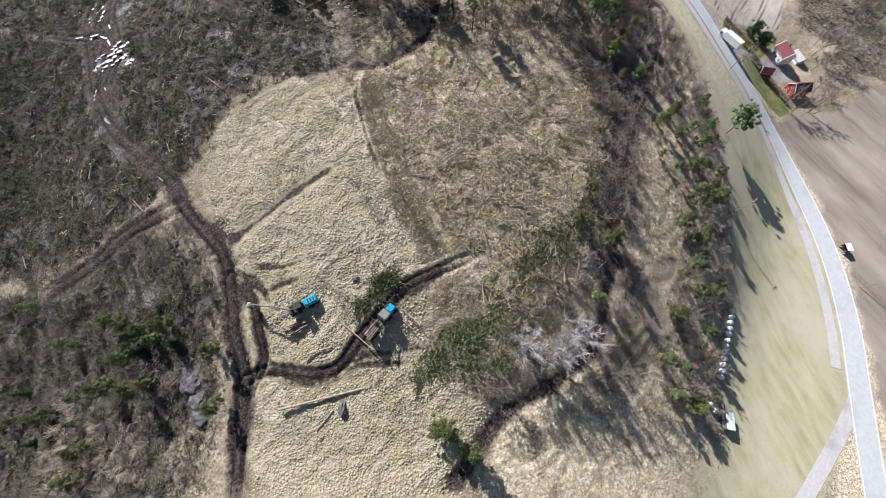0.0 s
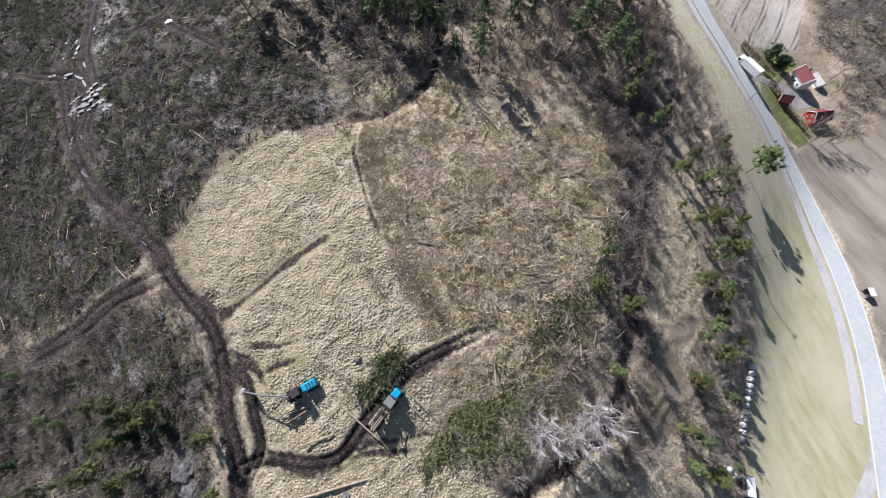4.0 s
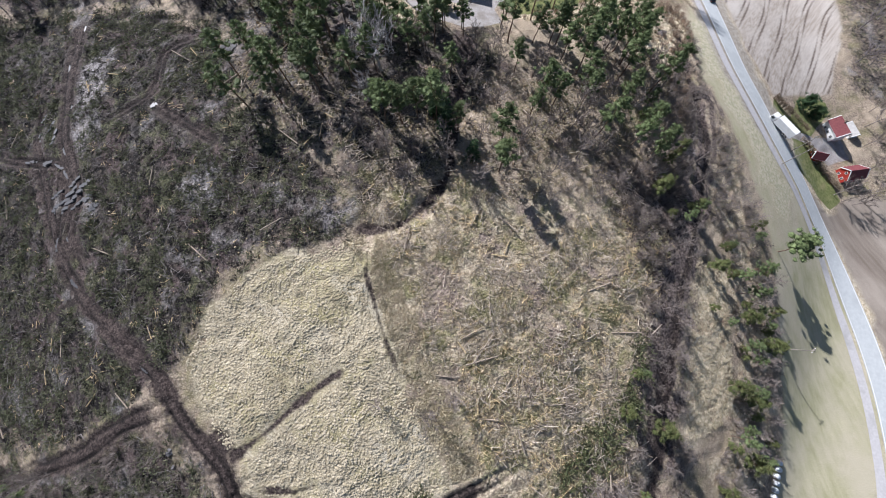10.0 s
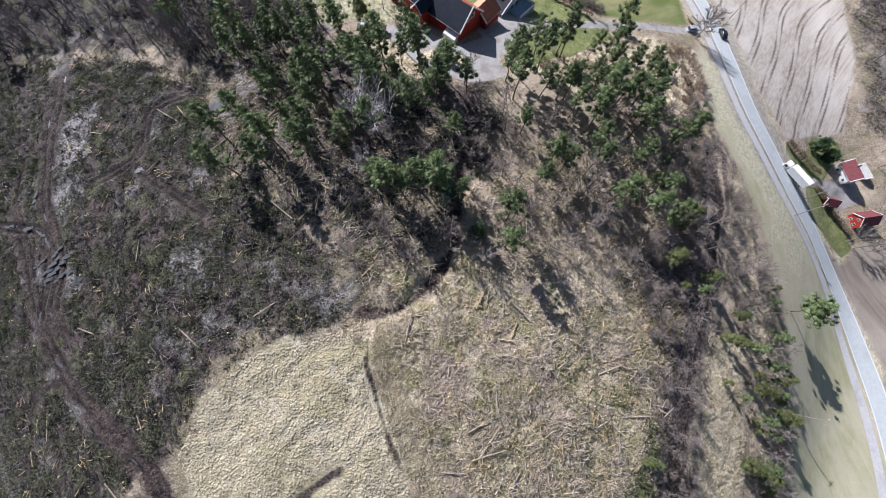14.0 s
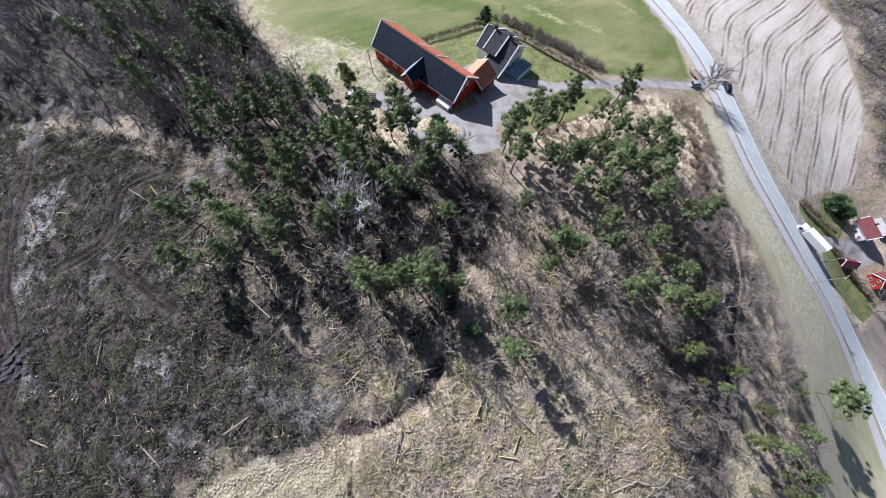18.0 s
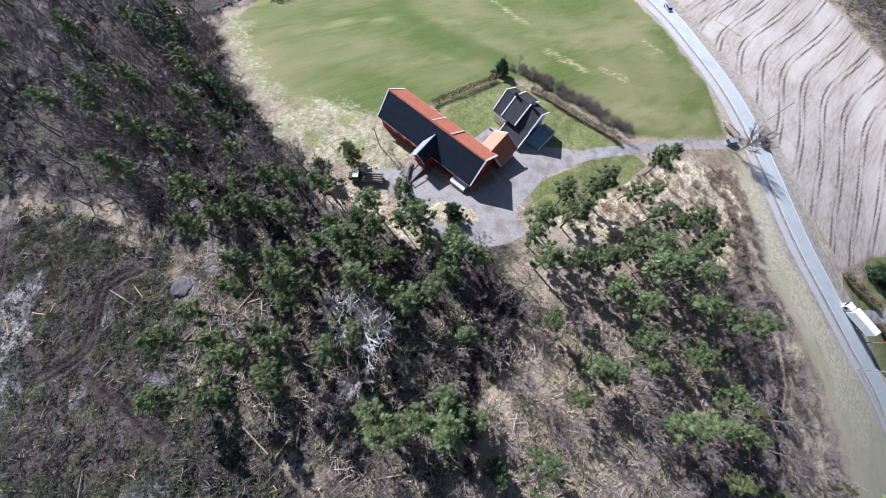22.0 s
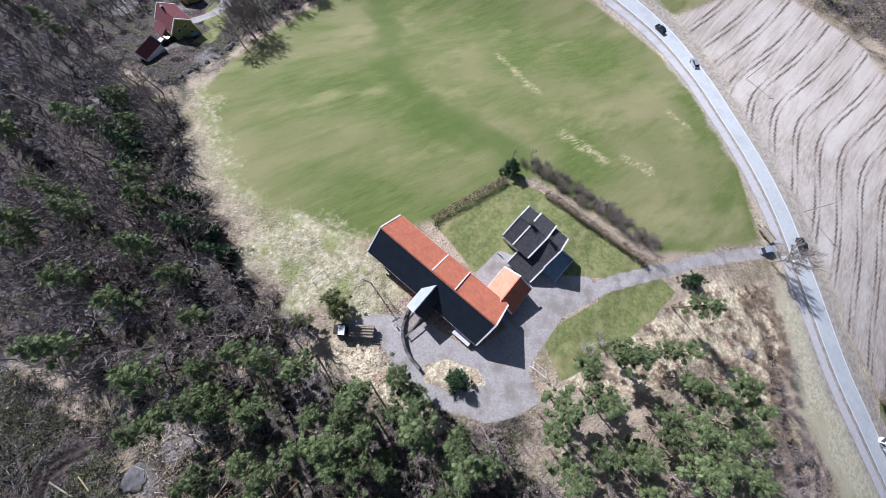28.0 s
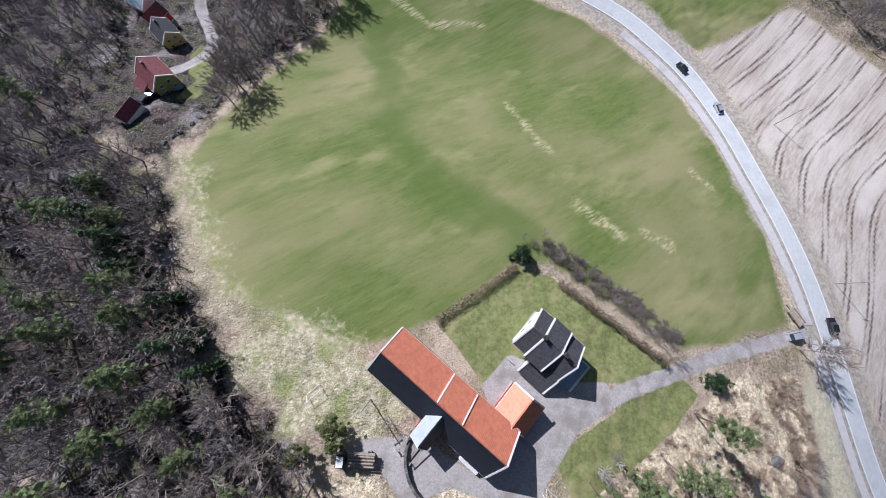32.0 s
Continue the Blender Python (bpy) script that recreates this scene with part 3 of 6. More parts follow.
def ground_material():
    m, nt, nl, bs = nodes_of("ground_cover")
    pos = nt.new("ShaderNodeNewGeometry").outputs["Position"]

    def nz(scale, lo=0.35, hi=0.65, detail=5):
        return noise_fac(nt, nl, scale, detail, lo, hi, coord=pos)

    def stretched(scale, turn, sx, sy, lo=0.35, hi=0.65):
        mp = nt.new("ShaderNodeMapping")
        mp.inputs["Rotation"].default_value = (0, 0, radians(turn))
        mp.vector_type = "TEXTURE"
        mp.inputs["Scale"].default_value = (1 / sx, 1 / sy, 1)
        nl.new(pos, mp.inputs[0])
        return noise_fac(nt, nl, scale, 4, lo, hi, coord=mp.outputs[0])

    def attr(name):
        a = nt.new("ShaderNodeAttribute")
        a.attribute_name = name
        return a.outputs["Fac"]

    def rag(name, amount, gain):
        """A mask whose edge is broken up by noise, so that one cover frays into the next."""
        n = nt.new("ShaderNodeTexNoise")
        n.inputs["Scale"].default_value, n.inputs["Detail"].default_value, n.inputs["Roughness"].default_value = 0.85, 6, 0.68
        nl.new(pos, n.inputs["Vector"])
        ma = nt.new("ShaderNodeMath")
        ma.operation = "MULTIPLY_ADD"
        nl.new(n.outputs["Fac"], ma.inputs[0])
        ma.inputs[1].default_value = amount * 2
        nl.new(attr(name), ma.inputs[2])
        r = nt.new("ShaderNodeMapRange")
        r.inputs[1].default_value, r.inputs[2].default_value = amount + 0.5 - 0.5 / gain, amount + 0.5 + 0.5 / gain
        nl.new(ma.outputs[0], r.inputs[0])
        return r.outputs[0]

    litter = mix(nt, nl, nz(1.3, 0.38, 0.62), (0.22, 0.168, 0.125), (0.45, 0.37, 0.275))
    litter = mix(nt, nl, nz(0.16, 0.45, 0.65), litter, (0.25, 0.22, 0.125))
    litter = mix(nt, nl, nz(2.7, 0.55, 0.72), litter, (0.55, 0.47, 0.36))
    litter = mix(nt, nl, nz(0.06, 0.5, 0.62), litter, (0.47, 0.385, 0.28))
    # dark peaty soil, used as well for shade painted under the trees
    peat_shade = mix(nt, nl, nz(1.7, 0.40, 0.60), (0.022, 0.018, 0.017), (0.115, 0.098, 0.086))
    peat_shade = mix(nt, nl, nz(0.23, 0.47, 0.57), peat_shade, mix(nt, nl, nz(2.1, 0.4, 0.6), (0.022, 0.025, 0.011), (0.125, 0.125, 0.068)))
    peat_shade = mix(nt, nl, stretched(0.17, 25, 1.0, 0.6, 0.52, 0.6), peat_shade, mix(nt, nl, nz(1.9, 0.4, 0.62), (0.05, 0.036, 0.033), (0.15, 0.115, 0.105)))
    # near-black patches stand in for shadow between the brash
    peat_shade = mix(nt, nl, stretched(0.31, 65, 1.0, 0.7, 0.52, 0.60), peat_shade, (0.012, 0.010, 0.009))
    peat_shade = mix(nt, nl, stretched(0.11, -40, 1.0, 0.8, 0.57, 0.66), peat_shade, mix(nt, nl, nz(2.3, 0.4, 0.6), (0.12, 0.11, 0.10), (0.32, 0.295, 0.28)))
    peat_shade = mix(nt, nl, nz(3.4, 0.60, 0.70), peat_shade, (0.27, 0.25, 0.225))
    peat_shade = mix(nt, nl, rag("bare", 1.0, 1.6), peat_shade, mix(nt, nl, nz(1.9, 0.38, 0.62), (0.13, 0.12, 0.115), (0.46, 0.43, 0.405)))
    felled = mix(nt, nl, nz(1.5, 0.38, 0.62), (0.32, 0.26, 0.17), (0.70, 0.60, 0.425))
    felled = mix(nt, nl, nz(0.2, 0.47, 0.60), felled, mix(nt, nl, nz(1.8, 0.4, 0.6), (0.19, 0.18, 0.08), (0.42, 0.385, 0.20)))
    felled = mix(nt, nl, stretched(0.13, 30, 1.0, 0.7, 0.52, 0.62), felled, mix(nt, nl, nz(1.6, 0.4, 0.6), (0.20, 0.155, 0.125), (0.42, 0.335, 0.27)))
    felled = mix(nt, nl, nz(3.3, 0.57, 0.68), felled, (0.14, 0.11, 0.07))
    felled = mix(nt, nl, stretched(2.6, 70, 0.5, 1.0, 0.62, 0.70), felled, (0.76, 0.66, 0.47))
    straw = mix(nt, nl, nz(1.6), (0.34, 0.29, 0.185), (0.58, 0.51, 0.365))
    straw = mix(nt, nl, nz(0.12, 0.45, 0.7), straw, (0.40, 0.355, 0.185))
    straw = mix(nt, nl, stretched(0.09, 60, 1.0, 0.5, 0.55, 0.7), straw, (0.66, 0.59, 0.45))
    dry = mix(nt, nl, nz(1.3, 0.4, 0.6), (0.48, 0.395, 0.255), (0.82, 0.72, 0.52))
    dry = mix(nt, nl, nz(0.25, 0.53, 0.64), dry, mix(nt, nl, nz(1.8, 0.4, 0.6), (0.29, 0.21, 0.14), (0.52, 0.40, 0.27)))
    valley = mix(nt, nl, stretched(0.35, 105, 0.25, 1), (0.36, 0.345, 0.20), (0.49, 0.455, 0.305))
    valley = mix(nt, nl, nz(0.05, 0.45, 0.65), valley, (0.50, 0.455, 0.33))
    green = mix(nt, nl, stretched(0.6, 31, 0.10, 1.0, 0.25, 0.75), (0.098, 0.136, 0.034), (0.168, 0.198, 0.062))
    green = mix(nt, nl, stretched(1.9, 31, 0.08, 1.0, 0.52, 0.72), green, (0.085, 0.12, 0.03))
    green = mix(nt, nl, nz(0.024, 0.40, 0.68, 2), green, (0.255, 0.24, 0.115))
    green = mix(nt, nl, stretched(0.09, 31, 0.4, 1.0, 0.55, 0.78), green, (0.30, 0.285, 0.135))
    green = mix(nt, nl, stretched(0.16, 31, 0.2, 1.0, 0.5, 0.85), green, (0.09, 0.14, 0.025))
    pasture = mix(nt, nl, nz(0.9, 0.36, 0.66), (0.27, 0.26, 0.135), (0.58, 0.52, 0.375))
    pasture = mix(nt, nl, nz(0.15, 0.50, 0.62), pasture, mix(nt, nl, nz(1.1), (0.19, 0.22, 0.08), (0.32, 0.33, 0.15)))
    lawn = mix(nt, nl, nz(1.2), (0.125, 0.155, 0.048), (0.225, 0.235, 0.095))
    lawn = mix(nt, nl, nz(0.22, 0.5, 0.7), lawn, (0.31, 0.285, 0.135))
    plough = mix(nt, nl, stretched(1.3, 47, 0.04, 1.0, 0.35, 0.65), (0.37, 0.315, 0.255), (0.55, 0.495, 0.425))
    plough = mix(nt, nl, stretched(0.1, 47, 0.35, 1.0, 0.45, 0.7), plough, (0.61, 0.56, 0.49))
    brown = mix(nt, nl, stretched(0.35, -62, 0.1, 1.0), (0.20, 0.165, 0.13), (0.30, 0.258, 0.21))
    brown = mix(nt, nl, stretched(0.06, -62, 0.3, 1.0, 0.45, 0.62), brown, (0.38, 0.33, 0.27))
    gravel_c = mix(nt, nl, nz(2.5), (0.315, 0.295, 0.275), (0.43, 0.405, 0.38))
    gravel_c = mix(nt, nl, nz(0.3, 0.48, 0.66), gravel_c, (0.27, 0.245, 0.215))
    mud_c = mix(nt, nl, nz(1.5, 0.38, 0.62), (0.026, 0.019, 0.017), (0.105, 0.081, 0.070))
    mud_c = mix(nt, nl, nz(3.0, 0.58, 0.70), mud_c, (0.18, 0.147, 0.13))
    band_c = mix(nt, nl, nz(1.5, 0.4, 0.6), (0.065, 0.05, 0.045), (0.225, 0.182, 0.158))
    col = litter
    for key, c in (("peat_shade", peat_shade), ("felled", felled), ("dry", dry), ("band", band_c), ("marsh", straw), ("valley", valley), ("verge", mix(nt, nl, nz(1.1, 0.4, 0.6), (0.40, 0.385, 0.25), (0.58, 0.53, 0.385))), ("green", green), ("lush", (0.085, 0.13, 0.028)), ("bleached", mix(nt, nl, stretched(1.6, 31, 0.12, 1.0, 0.42, 0.6), green, (0.46, 0.42, 0.24))), ("pasture", pasture), ("lawn", lawn), ("plough", plough), ("tram", (0.13, 0.098, 0.076)), ("brown", brown), ("roadside", mix(nt, nl, nz(0.9, 0.38, 0.62), (0.31, 0.275, 0.225), (0.47, 0.425, 0.35))), ("gravel", gravel_c), ("mud", mud_c), ("rut", mix(nt, nl, nz(2.2, 0.4, 0.6), (0.007, 0.006, 0.006), (0.04, 0.032, 0.028)))):
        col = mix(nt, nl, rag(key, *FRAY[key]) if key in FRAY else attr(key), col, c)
    speck = nt.new("ShaderNodeMapRange")
    speck.inputs[3].default_value, speck.inputs[4].default_value = 0.70, 1.30
    nl.new(nz(4.2, 0.32, 0.68, 6), speck.inputs[0])
    hs = nt.new("ShaderNodeHueSaturation")
    nl.new(speck.outputs[0], hs.inputs["Value"])
    nl.new(col, hs.inputs["Color"])
    rough_fac = nt.new("ShaderNodeMapRange")
    rough_fac.inputs[3].default_value, rough_fac.inputs[4].default_value = 1.0, 0.3
    nl.new(attr("calm"), rough_fac.inputs[0])
    col = mix(nt, nl, rough_fac.outputs[0], col, hs.outputs[0])
    nl.new(col, bs.inputs["Base Color"])
    bs.inputs["Roughness"].default_value = 0.92
    bs.inputs["Specular IOR Level"].default_value = 0.2
    bp = nt.new("ShaderNodeBump")
    bp.inputs["Strength"].default_value, bp.inputs["Distance"].default_value = 0.85, 0.3
    quiet = nt.new("ShaderNodeMapRange")
    quiet.inputs[3].default_value, quiet.inputs[4].default_value = 0.9, 0.08
    nl.new(attr("calm"), quiet.inputs[0])
    nl.new(quiet.outputs[0], bp.inputs["Strength"])
    nl.new(nz(2.2, 0.2, 0.8, 8), bp.inputs["Height"])
    nl.new(bp.outputs[0], bs.inputs["Normal"])
    return m


gm.materials.append(ground_material())


# ---- roads ----
def ribbon(name, pts, offset, wide, lift, material, label, category="", parent=None):
    """A strip that follows a line at an offset to its side, laid on the ground."""
    verts, faces = [], []
    for i, (x, y) in enumerate(pts):
        ax, ay = pts[max(i - 1, 0)]
        bx, by = pts[min(i + 1, len(pts) - 1)]
        d = Vector((bx - ax, by - ay)).normalized()
        nrm = Vector((-d.y, d.x))
        zc = float(base_height(x, y))
        for s in (offset - wide / 2, offset, offset + wide / 2):
            px, py = x + nrm.x * s, y + nrm.y * s
            verts.append((px, py, max(float(base_height(px, py)), gz(px, py)) + lift))
        if i:
            k = 3 * i
            faces += [(k - 3, k, k + 1, k - 2), (k - 2, k + 1, k + 2, k - 1)]
    ob = raw(name, verts, [f[::-1] for f in faces], material, parent)
    return tagged(ob, label, category, kind="" if parent is not None else "structure")


road = ribbon("road", ROAD, 0.0, 6.4, 0.10, "asphalt", "pale sun-bleached two-lane asphalt road", "road")
for side in (-2.85, 2.85):
    ribbon("edge_line", ROAD, side, 0.3, 0.115, "line", "white painted edge line", parent=road)
ribbon("pavement", [p for p in ROAD if 192 > p[1] > 84], -5.8, 3.0, 0.08, "path", "narrow grey asphalt footpath beside the road", "footpath")
ribbon("pavement", [p for p in ROAD if 82 > p[1] > -84], -5.6, 2.7, 0.08, "path", "narrow grey asphalt footpath beside the road", "footpath")
ribbon("side_road", SIDE_ROAD, 0.0, 3.6, 0.09, "path", "narrow grey side road branching off the main road", "side road")
ribbon("side_path", SIDE_PATH, 0.0, 1.8, 0.07, "path", "narrow footpath beside the main road", "footpath")


def gz(x, y):
    """The height of the ground sheet at a place."""
    i = min(max(int(np.searchsorted(gx, x)) - 1, 0), nx - 2)
    j = min(max(int(np.searchsorted(gy, y)) - 1, 0), ny - 2)
    s, t = (x - gx[i]) / (gx[i + 1] - gx[i]), (y - gy[j]) / (gy[j + 1] - gy[j])
    g = Z.reshape(ny, nx)
    return float((g[j, i] * (1 - s) + g[j, i + 1] * s) * (1 - t) + (g[j + 1, i] * (1 - s) + g[j + 1, i + 1] * s) * t)


# ---- buildings ----
def roof_slope(x_eave, z_eave, x_ridge, z_ridge, y0, y1, rib, depth, thick=0.16):
    """A roof slope of ribs or tile rows that run from ridge to eave, with a soffit below."""
    bm = bmesh.new()
    n = max(2, int(round(abs(y1 - y0) / rib)))
    up = Vector((z_eave - z_ridge, 0, x_ridge - x_eave)).normalized()
    if up.z < 0:
        up = -up
    rows = []
    for i in range(2 * n + 1):
        y = y0 + (y1 - y0) * i / (2 * n)
        d = up * (thick + (depth if i % 2 else 0.0))
        rows.append((bm.verts.new((x_eave + d.x, y, z_eave + d.z)), bm.verts.new((x_ridge + d.x, y, z_ridge + d.z))))
    for a, b in zip(rows, rows[1:]):
        bm.faces.new((a[0], b[0], b[1], a[1]))
    lo = [bm.verts.new(p) for p in ((x_eave, y0, z_eave), (x_eave, y1, z_eave), (x_ridge, y1, z_ridge), (x_ridge, y0, z_ridge))]
    bm.faces.new(lo)
    bm.faces.new((rows[0][0], rows[0][1], lo[3], lo[0]))
    bm.faces.new((rows[-1][1], rows[-1][0], lo[1], lo[2]))
    bm.faces.new([r[0] for r in rows] + [lo[1], lo[0]])
    bm.faces.new([r[1] for r in rows][::-1] + [lo[3], lo[2]])
    bmesh.ops.recalc_face_normals(bm, faces=bm.faces)
    return bm


def verge(xe, ze, xr, zr, y, wide=0.3):
    """A verge board along a gable's slope."""
    bm = bmesh.new()
    dz = 0.34
    poly = [(xe, ze - 0.06), (xr, zr - 0.06), (xr, zr + dz), (xe, ze + dz)]
    return prism(bm, poly, y - wide / 2, y + wide / 2)


def window(owner, face, u, z, w=1.0, h=1.2, half=0.0):
    """A window on a wall: face is +x, -x, +y or -y of the house; half is the wall's distance from the middle."""
    turn = {"+x": 0, "+y": 90, "-x": 180, "-y": 270}[face]
    m = pose(0, 0, 0, 0, 0, turn) @ pose(half, u, z)
    fr = bmesh.new()
    for a in ((-w / 2 - 0.1, -0.1, w / 2 + 0.1, 0.0), (-w / 2 - 0.1, h, w / 2 + 0.1, h + 0.1), (-w / 2 - 0.1, 0.0, -w / 2, h), (w / 2, 0.0, w / 2 + 0.1, h), (-0.04, 0.0, 0.04, h)):
        box(fr, -0.04, a[0], a[1], 0.07, a[2], a[3], m=m)
    wd = part("window", fr, "white", owner, "white window frame")
    part("pane", boxed(-0.03, -w / 2 + 0.01, 0.01, 0.03, w / 2 - 0.01, h - 0.01, m=m), "glass", wd)
    return wd


def door(owner, face, u, w, h, half, material="white", z=0.0, label=""):
    turn = {"+x": 0, "+y": 90, "-x": 180, "-y": 270}[face]
    m = pose(0, 0, 0, 0, 0, turn) @ pose(half, u, z)
    d = part("door", boxed(-0.04, -w / 2, 0, 0.08, w / 2, h, bevel=0.02, m=m), material, owner, label)
    for s in (-1, 1):
        part("door_jamb", boxed(-0.05, s * (w / 2 + 0.07) - 0.055, 0, 0.06, s * (w / 2 + 0.07) + 0.055, h + 0.12, m=m), "white", d)
    return d


def gabled(name, at, turn, wide, long, eave, ridge, wall, roof_a, roof_b, label, category="house", over=0.45, rib=0.3, trim="white", base=2.5, group="", size=1.0):
    """A house whose ridge runs along its own y: walls, stone base, two roof slopes, ridge cap and verge boards."""
    ob = thing(name, at, turn, label, category, group)
    ob.matrix_world = ob.matrix_world @ Matrix.Scale(size, 4)
    w, l = wide / 2, long / 2
    part("wall", prism(bmesh.new(), [(-w, 0.35), (w, 0.35), (w, eave), (0, ridge - 0.03), (-w, eave)], -l, l), wall, ob)
    part("foundation", boxed(-w - 0.05, -l - 0.05, -base, w + 0.05, l + 0.05, 0.35), "stonewall", ob, "grey stone foundation")
    k = (ridge - eave) / w
    xe, ze = w + over, eave - over * k
    for side, rm in ((1, roof_a), (-1, roof_b)):
        part("roof", roof_slope(side * xe, ze, side * 0.02, ridge, -l - over, l + over, rib, 0.028), rm, ob)
        for y in (-l - over, l + over):
            part("verge_board", verge(side * xe, ze, side * 0.02, ridge, y), trim, ob, "white verge board")
    part("ridge_cap", prism(bmesh.new(), [(-0.22, ridge + 0.08), (0, ridge + 0.3), (0.22, ridge + 0.08)], -l - over, l + over), roof_a, ob)
    for side in (1, -1):
        part("gutter", tube(bmesh.new(), (side * (xe + 0.08), -l - over, ze + 0.08), (side * (xe + 0.08), l + over, ze + 0.08), 0.07, 0.07, 5), trim, ob, "white roof gutter")
    return ob


def chimney(owner, x, y, z0, z1, s=0.35):
    c = part("chimney", boxed(x - s, y - s, z0, x + s, y + s, z1, bevel=0.03), "dark", owner, "dark metal-clad chimney")
    part("chimney_cap", boxed(x - s - 0.08, y - s - 0.08, z1, x + s + 0.08, y + s + 0.08, z1 + 0.1), "dark", c)


# the long barn
barn = gabled("barn", BARN_AT, 49.1, 9.0, 27.2, 4.8, 8.6, "redwall", "tile", "darkroof", "long red barn with orange tiles and dark metal roof", "barn", rib=0.3)
for y in (1.2, -4.3):
    part("roof_strip", prism(bmesh.new(), [(0.1, 8.6), (4.95, 4.5), (4.95, 4.95), (0.1, 9.05)], y - 0.12, y + 0.12), "white", barn, "white-capped upstand across the roof tiles")
part("raised_roof", roof_slope(4.95, 4.62, 0.03, 8.78, -4.2, 1.1, 0.3, 0.028), "tile", barn, "slightly raised band of orange tiles")
bm = prism(bmesh.new(), [(-1.45, 1.5), (1.45, 1.5), (1.45, 5.9), (0, 7.35), (-1.45, 5.9)], 1.2, 7.3)
bmesh.ops.transform(bm, matrix=pose(0, -1.2, 0, 0, 0, 90), verts=bm.verts)
part("porch_wall", bm, "redwall", barn, "red wall of the barn bridge porch")
# same dark metal on both slopes; the sunlit one gets the glare colour
for side, mat_name in ((1, "zinc"), (-1, "darkroof")):
    bm = bmesh.new()
    a = -1.2 + side * 1.9
    vs = [bm.verts.new(p) for p in ((-7.8, a, 5.6), (-3.1, a, 5.6), (-0.9, -1.2, 7.55), (-7.8, -1.2, 7.55))]
    up = [bm.verts.new(v.co + Vector((0, side * 0.1, 0.16))) for v in vs]
    bm.faces.new(vs), bm.faces.new(up)
    for i in range(4):
        bm.faces.new((vs[i], vs[(i + 1) % 4], up[(i + 1) % 4], up[i]))
    bmesh.ops.recalc_face_normals(bm, faces=bm.faces)
    part("porch_roof", bm, mat_name, barn, "metal roof of the barn bridge porch")
    part("verge_board", tube(bmesh.new(), (-7.85, a, 5.55), (-7.85, -1.2, 7.65), 0.13, 0.13, 4), "white", barn, "white verge board")
part("barn_bridge_deck", boxed(-12.0, -2.6, 2.45, -7.3, 0.2, 2.7), "oldwood", barn, "grey plank deck of the barn bridge")
for y in (-2.8, 0.4):
    part("bridge_rail", box(boxed(-12.5, y - 0.06, 3.6, -7.3, y + 0.06, 3.75), -12.4, y - 0.06, 2.85, -12.2, y + 0.06, 3.6), "oldwood", barn, "grey timber rail")
for x in (-12.0, -9.8, -7.6):
    for y in (-2.6, 0.2):
        part("bridge_post", boxed(x - 0.15, y - 0.15, -2.0, x + 0.15, y + 0.15, 2.55), "oldwood", barn)
part("bridge_end", boxed(-13.2, -3.1, -2.5, -12.5, 0.7, 2.75, bevel=0.05), "concrete", barn, "concrete end wall of the barn bridge")
door(barn, "-x", 11.0, 3.2, 3.2, 4.5, "white", 0.35, "white barn door")
window(barn, "-y", 0.8, 5.4, 1.0, 1.1, 13.6)
window(barn, "-y", -1.2, 5.4, 1.0, 1.1, 13.6)
for u in (-9.5, -6.5, -3.5):
    window(barn, "-x", u, 2.2, 0.9, 0.8, 4.5)
part("lean_to", prism(bmesh.new(), [(-6.2, -1.5), (-4.5, -1.5), (-4.5, 3.6), (-6.2, 3.0)], -13.2, -9.2), "white", barn, "white-boarded lean-to")

# north-west slope takes the paler tile colour in place of sunlight
annex = gabled("garage", (10.6, 72.2), -40.9, 6.2, 5.8, 3.0, 5.2, "redwall", "tile", "peach", "small red garage with an orange tiled roof, sunlit slope coloured paler", "garage", rib=0.42, over=0.35)
door(annex, "+y", 0.0, 2.6, 2.3, 2.9, "white", 0.2, "white garage door")

# the white farmhouse
house = gabled("farmhouse", (17.4, 83.6), 46.5, 8.0, 9.8, 4.7, 7.6, "white", "slate", "slate", "white timber farmhouse with dark grey tiled roofs", "house", rib=0.3, over=0.55)
part("wing_wall", boxed(-7.4, -5.0, 0.35, -3.9, 0.4, 2.9), "white", house, "white wall of the low wing")
part("wing_foundation", boxed(-7.45, -5.05, -2.5, -3.95, 0.45, 0.35), "stonewall", house)
part("wing_roof", roof_slope(-7.9, 2.75, -4.0, 4.85, -5.6, 0.8, 0.3, 0.028), "slate", house, "dark grey roof that runs down over the wing")
for y in (-5.6, 0.8):
    part("verge_board", verge(-7.9, 2.75, -4.0, 4.85, y), "white", house, "white verge board")
part("raised_wall", prism(bmesh.new(), [(-4.3, 2.5), (4.1, 2.5), (4.1, 5.35), (0, 7.75), (-4.3, 5.55)], -1.4, 2.2), "white", house, "white wall of the raised middle part")
for xe, ze in ((-5.0, 5.3), (4.75, 5.05)):
    part("raised_roof", roof_slope(xe, ze, 0.0, 7.9, -1.7, 2.5, 0.3, 0.028), "slate", house, "raised dark grey roof of the middle part")
    for y in (-1.7, 2.5):
        part("verge_board", verge(xe, ze, 0.0, 7.9, y), "white", house, "white verge board")
chimney(house, 0.1, 2.6, 7.2, 9.0)
chimney(house, 0.3, -2.3, 7.2, 9.0)
for u, z in ((-1.4, 4.4), (1.6, 4.4)):
    window(house, "-x", -u * 0.55, z - 0.5, 0.9, 0.9, 4.32)
for u in (-2.2, 0.0, 2.2):
    window(house, "-y", u, 1.2, 1.0, 1.2, 4.92)
for u in (-1.2, 1.2):
    window(house, "-y", u, 4.3, 0.9, 1.1, 4.92)
    window(house, "+y", u, 1.3, 0.9, 1.1, 4.92)
window(house, "-x", -3.0, 1.2, 1.1, 1.1, 7.42)
